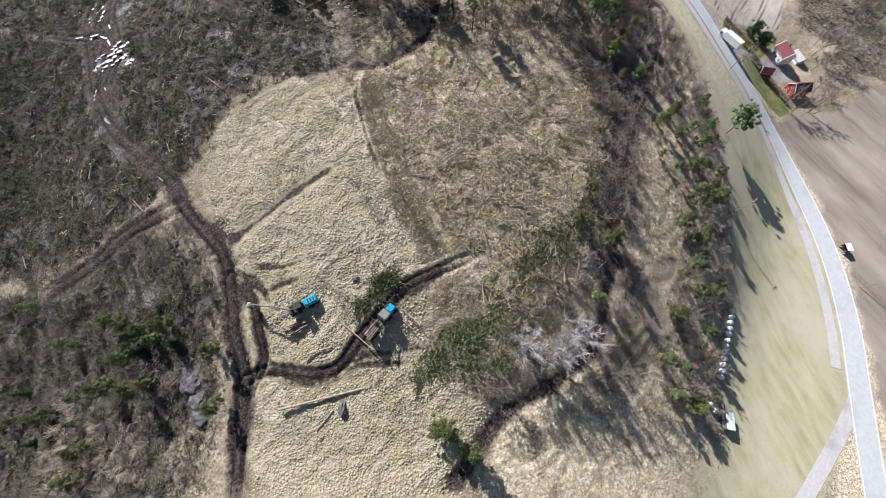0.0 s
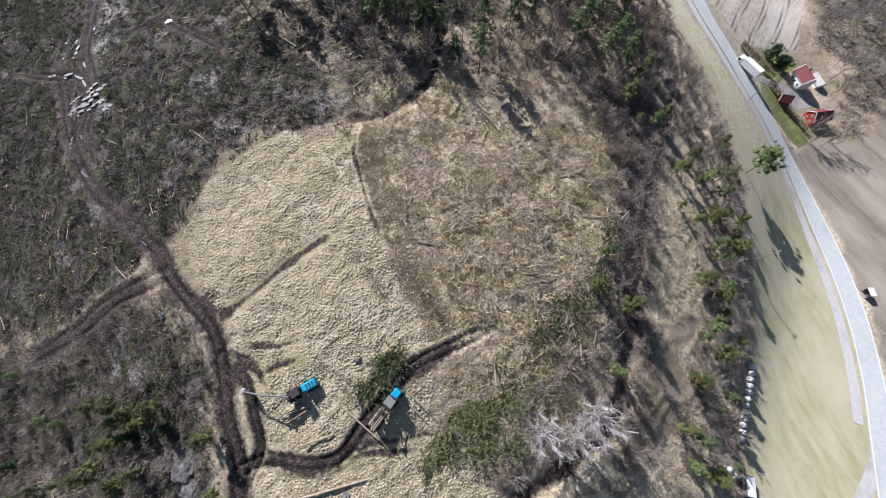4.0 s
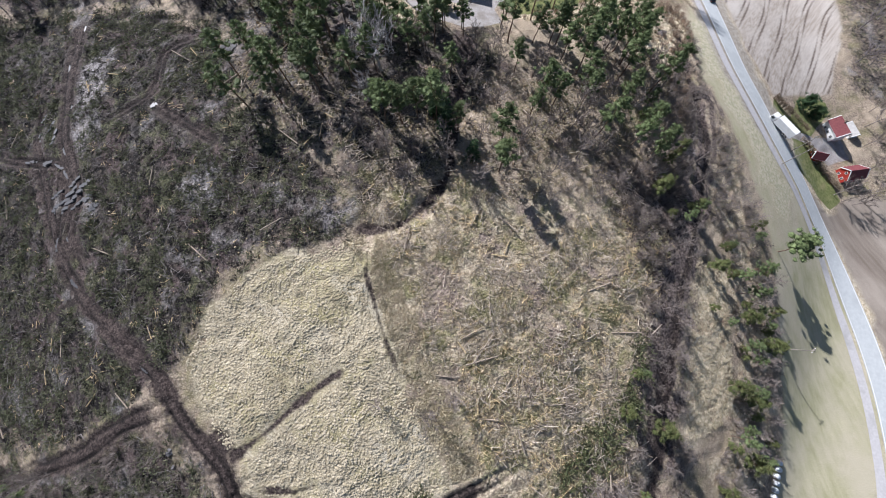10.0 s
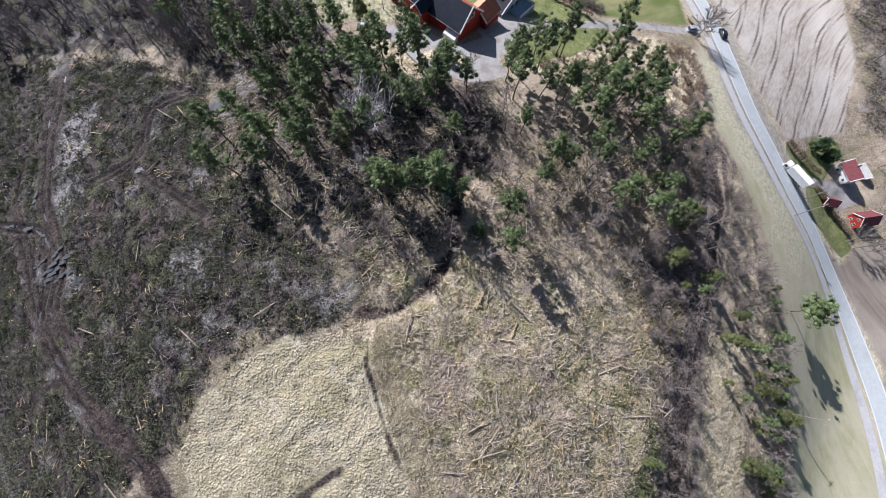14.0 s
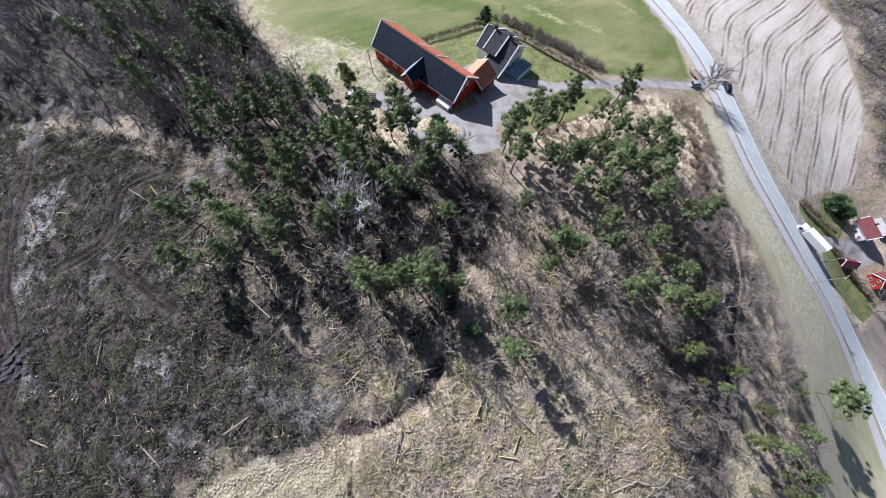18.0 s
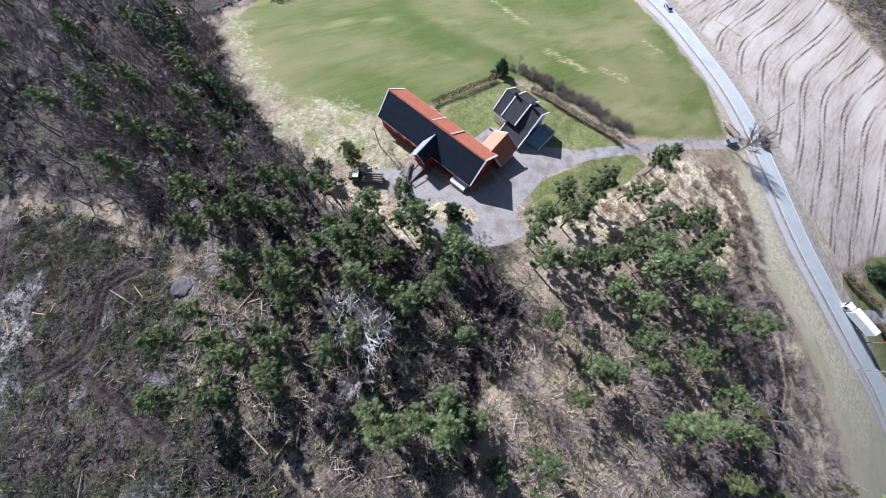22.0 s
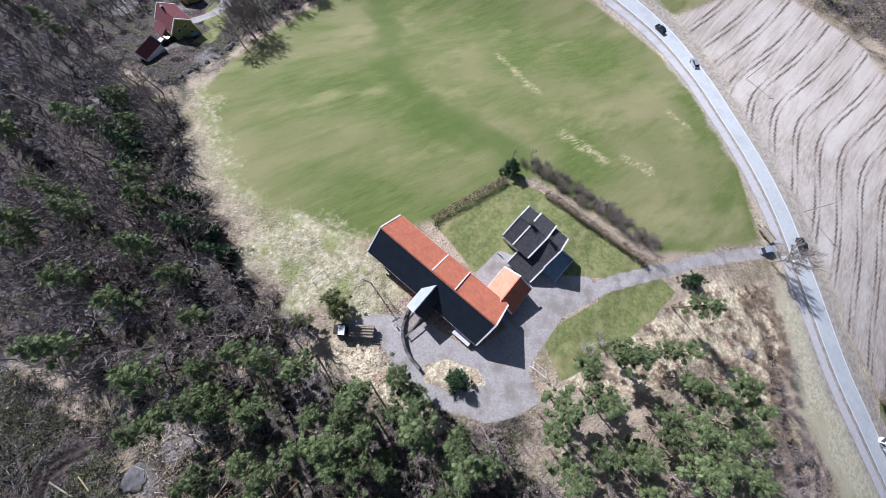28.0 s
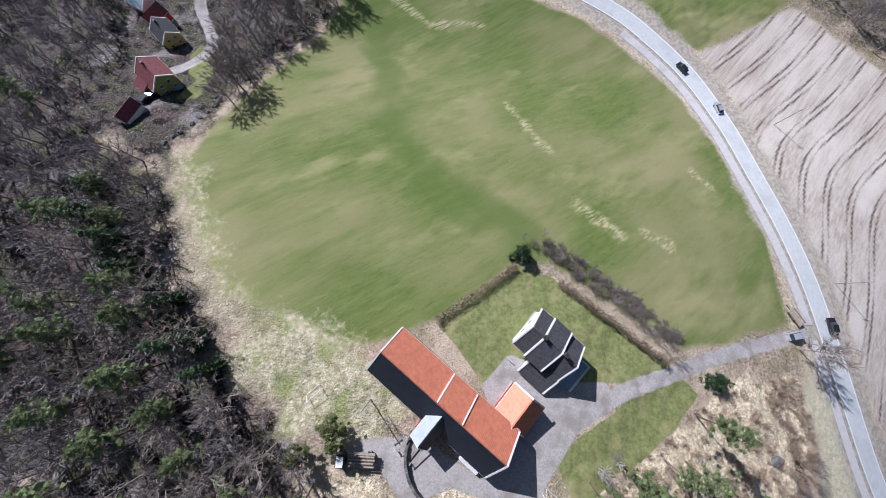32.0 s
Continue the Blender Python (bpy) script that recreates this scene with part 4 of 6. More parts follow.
door(house, "-x", -1.6, 1.0, 2.0, 4.02, "oldwood", 0.4, "brown front door")
deck = part("terrace", boxed(-3.9, -9.6, -1.5, 2.6, -5.4, 1.9), "bluedeck", house, "blue-grey timber terrace")
for a in ((-3.9, -9.6, 2.6, -9.48), (2.48, -9.46, 2.6, -5.9)):
    part("terrace_rail", boxed(a[0], a[1], 1.9, a[2], a[3], 2.7), "white", deck, "white terrace rail")

# the red farm beyond the road
farm1 = gabled("farmhouse", (138.5, 38), 8, 7.0, 10, 4.8, 7.5, "white", "maroon", "maroon", "white farmhouse with a maroon tiled roof", "house", rib=0.4, size=0.66)
chimney(farm1, 0.0, 1.0, 7.0, 8.6)
farm2 = gabled("farmhouse", (140, 21.5), 98, 8.0, 10.5, 4.6, 7.8, "redwall", "maroon", "maroon", "red timber house with white windows and a maroon roof", "house", rib=0.4, size=0.58)
farm3 = gabled("outbuilding", (126.5, 26.5), 75, 5.0, 7.0, 2.8, 5.0, "redwall", "maroon", "maroon", "small red outbuilding with white trim", "shed", rib=0.4, size=0.56)
farm4 = gabled("outbuilding", (147.5, 39.5), 10, 5.0, 8.0, 2.8, 4.4, "white", "concrete", "concrete", "white shed with a pale sheet roof", "shed", rib=0.4, size=0.62)
for u, z in ((-1.7, 1.4), (1.7, 1.4), (0, 4.4)):
    window(farm2, "+y", u, z, 1.2, 1.3, 5.27)
    window(farm1, "-x", 3 * u / 1.7 + 0.2, 1.6, 1.1, 1.2, 3.52)
window(farm3, "+y", 0, 1.2, 1.0, 1.0, 3.52)
for u in (-3, 0, 3):
    window(farm2, "-x", u, 1.4, 1.0, 1.2, 4.02)

# houses at the wood's edge beyond the field
far1 = gabled("house", (-83.5, 156.0), 46, 8.5, 9.5, 5.4, 8.6, "olive", "maroon", "maroon", "olive-yellow timber house with a maroon roof", "house", rib=0.45, size=0.8)
far2 = gabled("outbuilding", (-87, 143.5), -30, 5.0, 8.5, 2.8, 4.6, "white", "maroon", "maroon", "white garage with a dark red roof", "garage", rib=0.45, size=0.72)
far3 = gabled("house", (-89, 176), 42, 8.0, 9.0, 5.2, 8.2, "yellow", "slate", "slate", "yellow timber house with a dark grey roof", "house", rib=0.45, size=0.72)
far4 = gabled("house", (-95, 184), -35, 7.0, 9.0, 4.0, 6.5, "redwall", "maroon", "maroon", "red house with a maroon roof among trees", "house", rib=0.45, size=0.72)
far5 = gabled("house", (-101, 190), 60, 7.0, 9.0, 4.0, 6.0, "white", "bluedeck", "bluedeck", "white house with a blue-grey roof", "house", rib=0.45, size=0.72)
for hs, half in ((far1, 4.75), (far3, 4.5)):
    for u, z in ((-1.9, 1.3), (1.9, 1.3), (-1.5, 3.9), (1.5, 3.9)):
        window(hs, "-y", u, z, 1.1, 1.2, half + 0.02)
    for u in (-2.5, 0.5, 2.8):
        window(hs, "+x", u, 1.4, 1.0, 1.2, (4.25 if hs is far1 else 4.0) + 0.02)
    chimney(hs, 0.0, 1.5, 7.5, 9.6)
part("side_wing", prism(bmesh.new(), [(-7.0, 0.3), (-4.3, 0.3), (-4.3, 5.2), (-7.0, 4.2)], -1.5, 3.0), "olive", far1, "olive-yellow side wing")
part("side_roof", roof_slope(-7.5, 4.2, -4.2, 5.6, -2.0, 3.5, 0.3, 0.028), "maroon", far1, "maroon roof of the side wing")
part("porch", boxed(-2.5, -6.2, 0.0, 3.5, -4.8, 1.2), "bluedeck", far1, "blue-grey porch below the gable")


# ---- trees ----
rnd = random.Random(11)
used = set()


class Sticks:
    """Collects many thin tapered rods or blades as plain vertex and face lists."""

    def __init__(self):
        self.v, self.f = [], []

    def rod(self, a, b, r0, r1, n=3):
        a, b = Vector(a), Vector(b)
        q = (b - a).to_track_quat("Z", "Y")
        k = len(self.v)
        for p, r in ((a, r0), (b, r1)):
            for i in range(n):
                w = 2 * math.pi * i / n
                self.v.append(tuple(p + q @ Vector((r * math.cos(w), r * math.sin(w), 0))))
        for i in range(n):
            j = (i + 1) % n
            self.f.append((k + i, k + j, k + n + j, k + n + i))
        return self

    def blade(self, p, d, long, wide, rr):
        """A narrow leaf or needle spray that points along d."""
        d = Vector(d).normalized()
        s = d.cross(Vector((rr.uniform(-1, 1), rr.uniform(-1, 1), rr.uniform(-1, 1)))).normalized() * wide / 2
        k = len(self.v)
        p = Vector(p)
        self.v += [tuple(p), tuple(p + d * long * 0.55 + s), tuple(p + d * long), tuple(p + d * long * 0.55 - s)]
        self.f.append((k, k + 1, k + 2, k + 3))

    def tuft(self, p, size, n, rr, up=0.35):
        for _ in range(n):
            d = Vector((rr.gauss(0, 1), rr.gauss(0, 1), rr.gauss(up, 0.8)))
            self.blade(Vector(p) + d.normalized() * size * 0.15, d, size * rr.uniform(0.6, 1.1), size * rr.uniform(0.14, 0.28), rr)

    def arrays(self):
        return np.array(self.v), self.f

    def ob(self, name, material, parent=None, label=""):
        return raw(name, self.v, self.f, material, parent, label)


def ball_shape():
    bm = bmesh.new()
    bmesh.ops.create_icosphere(bm, subdivisions=1, radius=1)
    vs, fs = [v.co.copy() for v in bm.verts], [tuple(v.index for v in f.verts) for f in bm.faces]
    bm.free()
    return vs, fs


BALL_V, BALL_F = ball_shape()


def puff(s, p, r, rr, needles=70, flat=0.62, long=0.38):
    """One dense bough end: an uneven dark heart with needle sprays standing out all over it."""
    p, k, off = Vector(p), len(s.v), Vector((rr.uniform(0, 50), rr.uniform(0, 50), rr.uniform(0, 50)))
    for v in BALL_V:
        q = r * (0.55 + 0.6 * noise.noise(v * 1.6 + off))
        s.v.append((p.x + v.x * q, p.y + v.y * q, p.z + v.z * q * flat))
    s.f += [tuple(i + k for i in f) for f in BALL_F]
    for _ in range(needles):
        d = Vector((rr.gauss(0, 1), rr.gauss(0, 1), rr.gauss(0.35, 0.8))).normalized()
        q = r * (0.5 + 0.5 * noise.noise(d * 1.6 + off)) * rr.uniform(0.7, 1.15)
        at = p + Vector((d.x * q, d.y * q, d.z * q * flat))
        s.blade(at, d + Vector((rr.gauss(0, 0.35), rr.gauss(0, 0.35), 0.3)), long * rr.uniform(0.6, 1.5), long * rr.uniform(0.09, 0.18), rr)


def pine_parts(seed, tall, reach, tufts=46, bottom=0.45):
    rr = random.Random(seed)
    wood, green = Sticks(), Sticks()
    pts = [Vector((0, 0, -0.5))]
    for i in range(1, 6):
        pts.append(Vector((rr.gauss(0, 0.18) * i / 2, rr.gauss(0, 0.18) * i / 2, tall * i / 5)))
    for i in range(5):
        r = 0.24 * tall / 15
        wood.rod(pts[i], pts[i + 1], r * (1 - i / 5.6), r * (1 - (i + 1) / 5.6), 6)
    n = int(tufts * 0.72)
    for i in range(n):
        t = (i + rr.random()) / n
        s = bottom + (1 - bottom) * t
        at = pts[min(int(s * 5), 4)].lerp(pts[min(int(s * 5), 4) + 1], s * 5 % 1)
        wide = reach * (0.45 + 0.75 * math.sin(math.pi * min(1, 0.2 + t * 0.55))) * (1 - 0.72 * max(0, t - 0.3) / 0.7)
        w = i * 2.4 + rr.uniform(-0.6, 0.6)
        out = wide * rr.uniform(0.12, 0.9)
        end = at + Vector((math.cos(w) * out, math.sin(w) * out, out * rr.uniform(0.1, 0.45)))
        wood.rod(at, end, 0.07, 0.02)
        r = reach * rr.uniform(0.30, 0.46) * (1.08 - 0.4 * t)
        puff(green, end, r, rr, int(50 + 60 * r), 0.55)
        if rr.random() < 0.6:
            puff(green, end + Vector((rr.gauss(0, r), rr.gauss(0, r), rr.uniform(-0.3, 0.5) * r)), r * 0.65, rr, 50)
    puff(green, pts[-1] + Vector((0, 0, 0.1)), reach * 0.22, rr, 40, 1.0)
    return wood, green


def spruce_parts(seed, tall, reach):
    rr = random.Random(seed)
    wood, green = Sticks(), Sticks()
    wood.rod((0, 0, -0.5), (0, 0, tall), 0.2, 0.02, 6)
    layers = int(tall * 1.5)
    for i in range(layers):
        s = i / layers
        z, out = tall * (0.08 + 0.9 * s), reach * (1 - s) ** 0.85 + 0.15
        n = max(5, int(11 * (1 - s)))
        for k in range(n):
            w = k * 2 * math.pi / n + i * 0.7 + rr.uniform(-0.2, 0.2)
            d = Vector((math.cos(w), math.sin(w), -0.25))
            o = out * rr.uniform(0.75, 1.1)
            green.blade((0, 0, z), d, o, 0.35 * o + 0.25, rr)
            for _ in range(4):
                green.blade(Vector((0, 0, z)) + d * o * rr.uniform(0.4, 0.85), d + Vector((rr.gauss(0, 0.6), rr.gauss(0, 0.6), rr.uniform(-0.3, 0.2))), 0.7, 0.3, rr)
    return wood, green


def bare_parts(seed, tall, spread, limbs=9, thick=1.0, twig=1.35, twigs=7):
    """A leafless tree: a forking trunk, limbs that bend upwards and fans of fine twigs."""
    rr = random.Random(seed)
    wood, fine = Sticks(), Sticks()
    top = Vector((rr.gauss(0, 0.5), rr.gauss(0, 0.5), tall * 0.78))
    bend = top * 0.5 + Vector((rr.gauss(0, 0.25), rr.gauss(0, 0.25), 0))
    wood.rod((0, 0, -0.5), bend, 0.17 * thick * tall / 10, 0.11 * thick * tall / 10, 5)
    wood.rod(bend, top, 0.11 * thick * tall / 10, 0.035, 4)
    for i in range(limbs):
        s = 0.3 + 0.66 * (i + rr.random()) / limbs
        a = top * s
        w = i * 2.4 + rr.uniform(-0.4, 0.4)
        ln = spread * rr.uniform(0.75, 1.15) * (1.2 - 0.6 * s)
        d = Vector((math.cos(w), math.sin(w), rr.uniform(0.25, 0.7) + 0.5 * s)).normalized()
        m = a + d * ln * 0.5
        d1 = (d + Vector((rr.gauss(0, 0.15), rr.gauss(0, 0.15), 0.35))).normalized()
        b = m + d1 * ln * 0.55
        wood.rod(a, m, 0.075 * thick, 0.05 * thick)
        wood.rod(m, b, 0.05 * thick, 0.022)
        for k in range(6):
            q = 0.25 + 0.75 * k / 5
            c = a.lerp(m, q * 2) if q < 0.5 else m.lerp(b, q * 2 - 1)
            d2 = (d1 + Vector((rr.gauss(0, 0.65), rr.gauss(0, 0.65), rr.gauss(0.1, 0.35)))).normalized()
            e = c + d2 * ln * rr.uniform(0.28, 0.5)
            fine.rod(c, e, 0.035 * twig, 0.02 * twig)
            for _ in range(twigs):
                f = c.lerp(e, rr.uniform(0.25, 1))
                d3 = (d2 + Vector((rr.gauss(0, 0.6), rr.gauss(0, 0.6), rr.gauss(0.15, 0.4)))).normalized()
                fine.rod(f, f + d3 * ln * rr.uniform(0.16, 0.36), 0.022 * twig, 0.010 * twig)
    return wood, fine


def tree(name, wood, crown, mats, label, category="tree"):
    ob = tagged(new(name), label, category)
    wood.ob("trunk", mats[0], ob)
    crown.ob("crown", mats[1], ob)
    return ob


def planted(kinds, spots, group, sizes=(0.8, 1.2), z=None):
    """Copies of the given trees at the spots; the first use of each kind is the tree itself."""
    for i, (x, y) in enumerate(spots):
        src = kinds[(i * 7 + int(abs(x) * 3)) % len(kinds)]
        s = rnd.uniform(*sizes)
        m = pose(x, y, gz(x, y), rnd.uniform(-3, 3), rnd.uniform(-3, 3), rnd.uniform(0, 360)) @ Matrix.Scale(s, 4)
        if src.name in used:
            ob = copy_thing(src, m)
            ob.matrix_basis = m
        else:
            ob = src
            used.add(src.name)
            src.matrix_basis = m
        tagged(ob, group=group)


def kept(x, y, gap, taken):
    if all((x - a) ** 2 + (y - b) ** 2 > gap * gap for a, b in taken):
        taken.append((x, y))
        return True
    return False


def scatter(poly, n, gap, taken, seed, avoid=()):
    """Up to n spots inside a polygon, none closer than gap to another."""
    rr = random.Random(seed)
    xs, ys = [p[0] for p in poly], [p[1] for p in poly]
    out = []
    for _ in range(n * 12):
        if len(out) >= n:
            break
        x, y = rr.uniform(min(xs), max(xs)), rr.uniform(min(ys), max(ys))
        if float(inside(np.array(x), np.array(y), poly)) > 0 and all(float(inside(np.array(x), np.array(y), a)) < 0 for a in avoid) and kept(x, y, gap, taken):
            out.append((x, y))
    return out


PINES = [
    (-40.5, 44), (-39, 38.5), (-35, 44.5), (-33, 39.5), (-29.7, 36), (-30, 44.4), (-28, 39.4), (-34.5, 31), (-29.7, 29), (-30, 24.6), (-37.6, 26.6), (-26, 47),
    (-24.5, 52), (-19, 52), (-16.5, 55.4), (-19.4, 45), (-16.3, 45), (-17, 39.8), (-12, 45), (-11.4, 52), (-7, 51), (-5.8, 47), (-41.5, 54), (-38, 54.4),
    (-2.6, 40.4), (-4.7, 38), (-0.5, 45), (4.8, 44), (1.2, 30), (-15, 18.3), (-13.6, 15.8), (-10, 15.8), (-6.4, 17.4), (-2.8, 20), (-1.9, 16.5), (3, 15.5), (12.8, 10), (12.3, 4), (20.6, 19.5),
]
PINES_BANK = [
    (16.8, 52.8), (15.2, 49), (23.7, 58.5), (24, 53), (30.7, 61), (49, 68.6), (44, 54.4), (37.3, 46), (39, 42.4), (46.8, 51.8), (47.5, 45.3), (54.5, 53.8), (56, 49.8), (48.7, 40.4),
    (37, 50), (23.7, 44.3), (28.4, 44.4), (34.7, 34.8), (47, 34.5), (55.3, 31.3), (50, 18.8), (35, 28.5), (34.7, 24.5), (44.5, 26), (23.8, 24), (26.8, 23), (17.6, 32.5),
    (46.8, 14), (37.2, 15.4), (51.8, 12), (30.8, 38.7), (16.7, 43), (31.6, 59.9), (40, 61), (44.5, 60.4), (42, 48), (30.3, 44.7), (51, 46), (44, 43.5), (-7, 54.4), (-10.6, 57), (-19.5, 48), (0, 48), (-22, 48), (-15, 49.5),
]
PINES_EDGE = [(-88, 95), (-81, 93), (-74, 88), (-85, 86), (-99, 109), (-67, 63), (-51, 58), (-47, 53), (-38, 62), (-33, 60), (-27, 60), (-44, 59), (-103, 112), (-84, 82), (-95, 84), (-56, 59), (-50, 50), (-41, 55), (-33, 53), (-60, 70), (-70, 75)]
PINES_EAST = [(62, -2), (73, -18), (82, -7), (69, -29), (75, -35), (81, -26), (72, -54), (64, -80), (62, -87), (77, -88), (52, 25), (52, 11), (72, -10), (70, -56), (42, -66), (42, -40), (58, -5), (77, -38), (76, -46), (76, -22), (80, -16), (84, -30), (79, -62), (74, -72)]
PINES_SOUTH = [(-69, -74.5), (-63, -76), (-60, -78), (-68.5, -83), (-65, -82), (-71.5, -89), (-60.5, -89), (-75.5, -108), (-41, -91), (-43, -80), (-66, -78), (-57, -75), (-98, -98), (-110, -100), (13, -98), (6, -94), (-77, -103)]
SPRUCES = [(-86, 114), (-79, 111), (-74, 107), (-72, 103), (-68, 100), (-64, 96), (-59, 93), (-53, 85), (-48, 80), (-82, 118), (-57, 89), (-2, 19), (0, 15), (6, 7)]
pines = [tree("pine_tree", *pine_parts(s, t, r, n), ("bark", "needles"), "Scots pine with an open tufted green crown and a bare trunk", "pine tree") for s, t, r, n in ((1, 14, 2.9, 46), (2, 15.5, 3.2, 50), (3, 12.5, 2.6, 42), (4, 13.5, 3.3, 48), (5, 11, 2.7, 40))]
light_pines = [tree("pine_tree", *pine_parts(s, t, r, n, 0.2), ("bark", "yellowgreen"), "young light green conifer growing in the scrub", "conifer") for s, t, r, n in ((21, 6.5, 2.2, 40), (22, 8, 2.5, 44))]
spruces = [tree("spruce_tree", *spruce_parts(s, t, r), ("bark", "spruce"), "dark green spruce with drooping branches down to the ground", "spruce tree") for s, t, r in ((31, 11, 2.6), (32, 8.5, 2.3))]
bares = [tree("bare_tree", *bare_parts(s, t, r, n), ("twig", "twig"), "leafless grey-brown deciduous tree in early spring", "tree") for s, t, r, n in ((41, 10, 3.6, 10), (42, 12, 4.0, 11), (43, 8, 3.2, 9), (44, 11, 3.2, 10), (45, 7, 2.8, 9))]
pales = [tree("birch_tree", *bare_parts(s, t, r, n, 1.6, 2.2, 6), ("pale", "paletwig"), "leafless pale-barked tree with spreading white branches", "birch tree") for s, t, r, n in ((51, 12, 5.4, 15), (52, 10, 4.0, 12))]
oaks = [tree("roadside_tree", *bare_parts(s, t, r, n, 1.3, 1.7, 10), ("twig", "twig"), "large leafless roadside tree with a broad crown", "tree") for s, t, r, n in ((61, 11, 5.0, 18), (62, 9.5, 4.6, 16))]

shrubs = [tree("evergreen_shrub", *pine_parts(s, t, w, n, 0.05), ("bark", "spruce"), "dense rounded dark evergreen shrub", "shrub") for s, t, w, n in ((81, 3.6, 2.4, 60), (82, 4.6, 2.6, 64))]
planted(shrubs, [(-0.5, 55.5), (55, 74.6), (14.5, 103), (0, -20)][:3], "garden evergreens", (0.75, 1.0))
taken = list(PINES) + PINES_BANK + PINES_EDGE + PINES_EAST + PINES_SOUTH
WOOD_NEAR = [(-75, 58), (-60, 52), (-30, 58), (-28, 66), (-46, 80), (-60, 98), (-74, 127), (-84, 126), (-90, 90)]
HILL_WEST = [(-52, 22), (-44, 20), (-28, 22), (-8, 30), (-6, 52), (-16, 58), (-30, 62), (-48, 52)]
planted(pines, PINES + PINES_BANK + scatter(HILL_WEST, 9, 3.4, taken, 1), "pines on the wooded hill", (0.72, 1.05))
planted(pines, PINES_EDGE + scatter(WOOD_NEAR, 7, 7.0, taken, 3) + scatter(WOOD_WEST, 14, 7.0, taken, 9), "pines in the western wood", (0.7, 1.0))
beside = [(x + rnd.gauss(0, 2.4), y + rnd.gauss(0, 2.4)) for x, y in PINES_EAST]
planted(pines, PINES_EAST, "conifers of the eastern strip", (0.32, 0.6))
planted(light_pines, beside, "conifers of the eastern strip", (0.4, 0.75))
planted([tree("pine_tree", *pine_parts(6, 10.5, 4.3, 74, 0.42), ("bark", "needles"), "broad Scots pine standing alone beside the road", "pine tree")], [(96, -9)], "roadside trees", (0.95, 1.0))
planted(light_pines, [(-24, 70.5), (-29, 66), (-22.5, 68.5)], "conifers by the yard", (0.8, 1.0))
planted(light_pines, PINES_SOUTH + [(83, -35), (70, -44), (75, -28), (52, 3), (66, -16), (74, -62), (65, -68), (76, -48), (47, -52), (38, -48), (60, 14), (70, -90), (8, -94)], "young conifers in the scrub", (0.7, 1.05))
planted(spruces, SPRUCES, "dark spruces", (0.8, 1.25))
planted(spruces, [(-64, -81), (-96, -96), (-108, -92), (-100, -104), (-55, -79), (-84, -98)], "dark spruces", (0.4, 0.6))
planted(pales[:1], [(-15.8, 31.3)], "pale birches", (1.15, 1.2))
planted(pales, [(-22.4, 36), (-18, 21.7)], "pale birches", (0.7, 0.85))
planted(pales, [(26, 60.5), (29.5, 61.5)], "pale garden shrubs", (0.26, 0.32))
planted(pales, [(52.4, 6), (62, 12)], "pale birches", (0.45, 0.55))
giants = [tree("creek_tree", *bare_parts(64, 11, 6.0, 18, 2.0, 2.0, 9), ("pale", "paletwig"), "large silver-grey leafless tree leaning over the creek", "tree")]
planted(giants, [(36, -75), (32, -79), (25, -78)], "large bare trees by the creek", (0.6, 0.95))
planted(oaks, [(83, 80), (-70, 176), (-62, 160), (-61, 154), (-63, 149), (-64, 184), (-54, 190), (-46, 195), (-55, 177), (-50, 185), (-43, 199), (-48, 203), (-38, 204)], "roadside trees", (0.95, 1.25))
WOOD_HILL = [(-18, 8), (-8, 2), (4, 4), (10, -4), (30, -6), (48, 2), (60, 4), (70, 30), (62, 48), (40, 40), (14, 36), (4, 50), (-8, 52), (-22, 30)]
HILL_BARE = [(26.4, 38), (30.7, 36), (6.4, 26), (20.6, 13.7), (27.3, 16.3), (30.7, 17), (8, 36.8), (13.8, 39), (-24, 19), (-7, 43.6), (-8.3, 2), (-7.5, 7.6), (31.4, 8.8), (39, 18.8), (65, 5.6), (65.5, 11.7)]
taken += HILL_BARE
planted(bares, HILL_BARE, "bare trees on the wooded hill", (0.75, 1.0))
planted(bares, scatter(WOOD_HILL, 96, 2.8, taken, 4), "bare trees on the wooded hill", (0.5, 0.9))
planted(bares, scatter(WOOD_NEAR, 85, 3.0, taken, 5), "bare trees in the western wood", (0.7, 1.15))
planted(bares, scatter(EAST_BRUSH, 34, 2.6, taken, 14), "bare trees along the forest track", (0.35, 0.6))
planted(bares, scatter(STRIP_EAST, 64, 2.6, taken, 6), "bare trees of the eastern strip", (0.35, 0.65))
SW_SPOTS = [(-125, -70), (-84, -60), (-62, -58), (-50, -68), (-52, -82), (-56, -92), (-96, -92), (-96, -122), (-125, -122)]
CREEK_SIDE = [(28, -62), (54, -44), (58, -70), (46, -92), (20, -98), (14, -84)]
planted(bares, scatter(CREEK_SIDE, 15, 3.4, taken, 7), "bare trees along the creek", (0.5, 0.85))
planted(pines, scatter(SW_SPOTS, 12, 4.0, taken, 12), "pines south of the track", (0.35, 0.6))
planted(bares, scatter(SW_SPOTS, 46, 3.6, taken, 8), "bare trees south of the track", (0.5, 0.85))
planted(bares, [(16, 107), (21, 108), (24, 102), (28, 98), (31, 95), (35, 92), (39, 88), (42, 85), (45, 82), (48, 80), (26, 60), (29, 63), (-14, 71)], "bare shrubs round the garden", (0.28, 0.42))


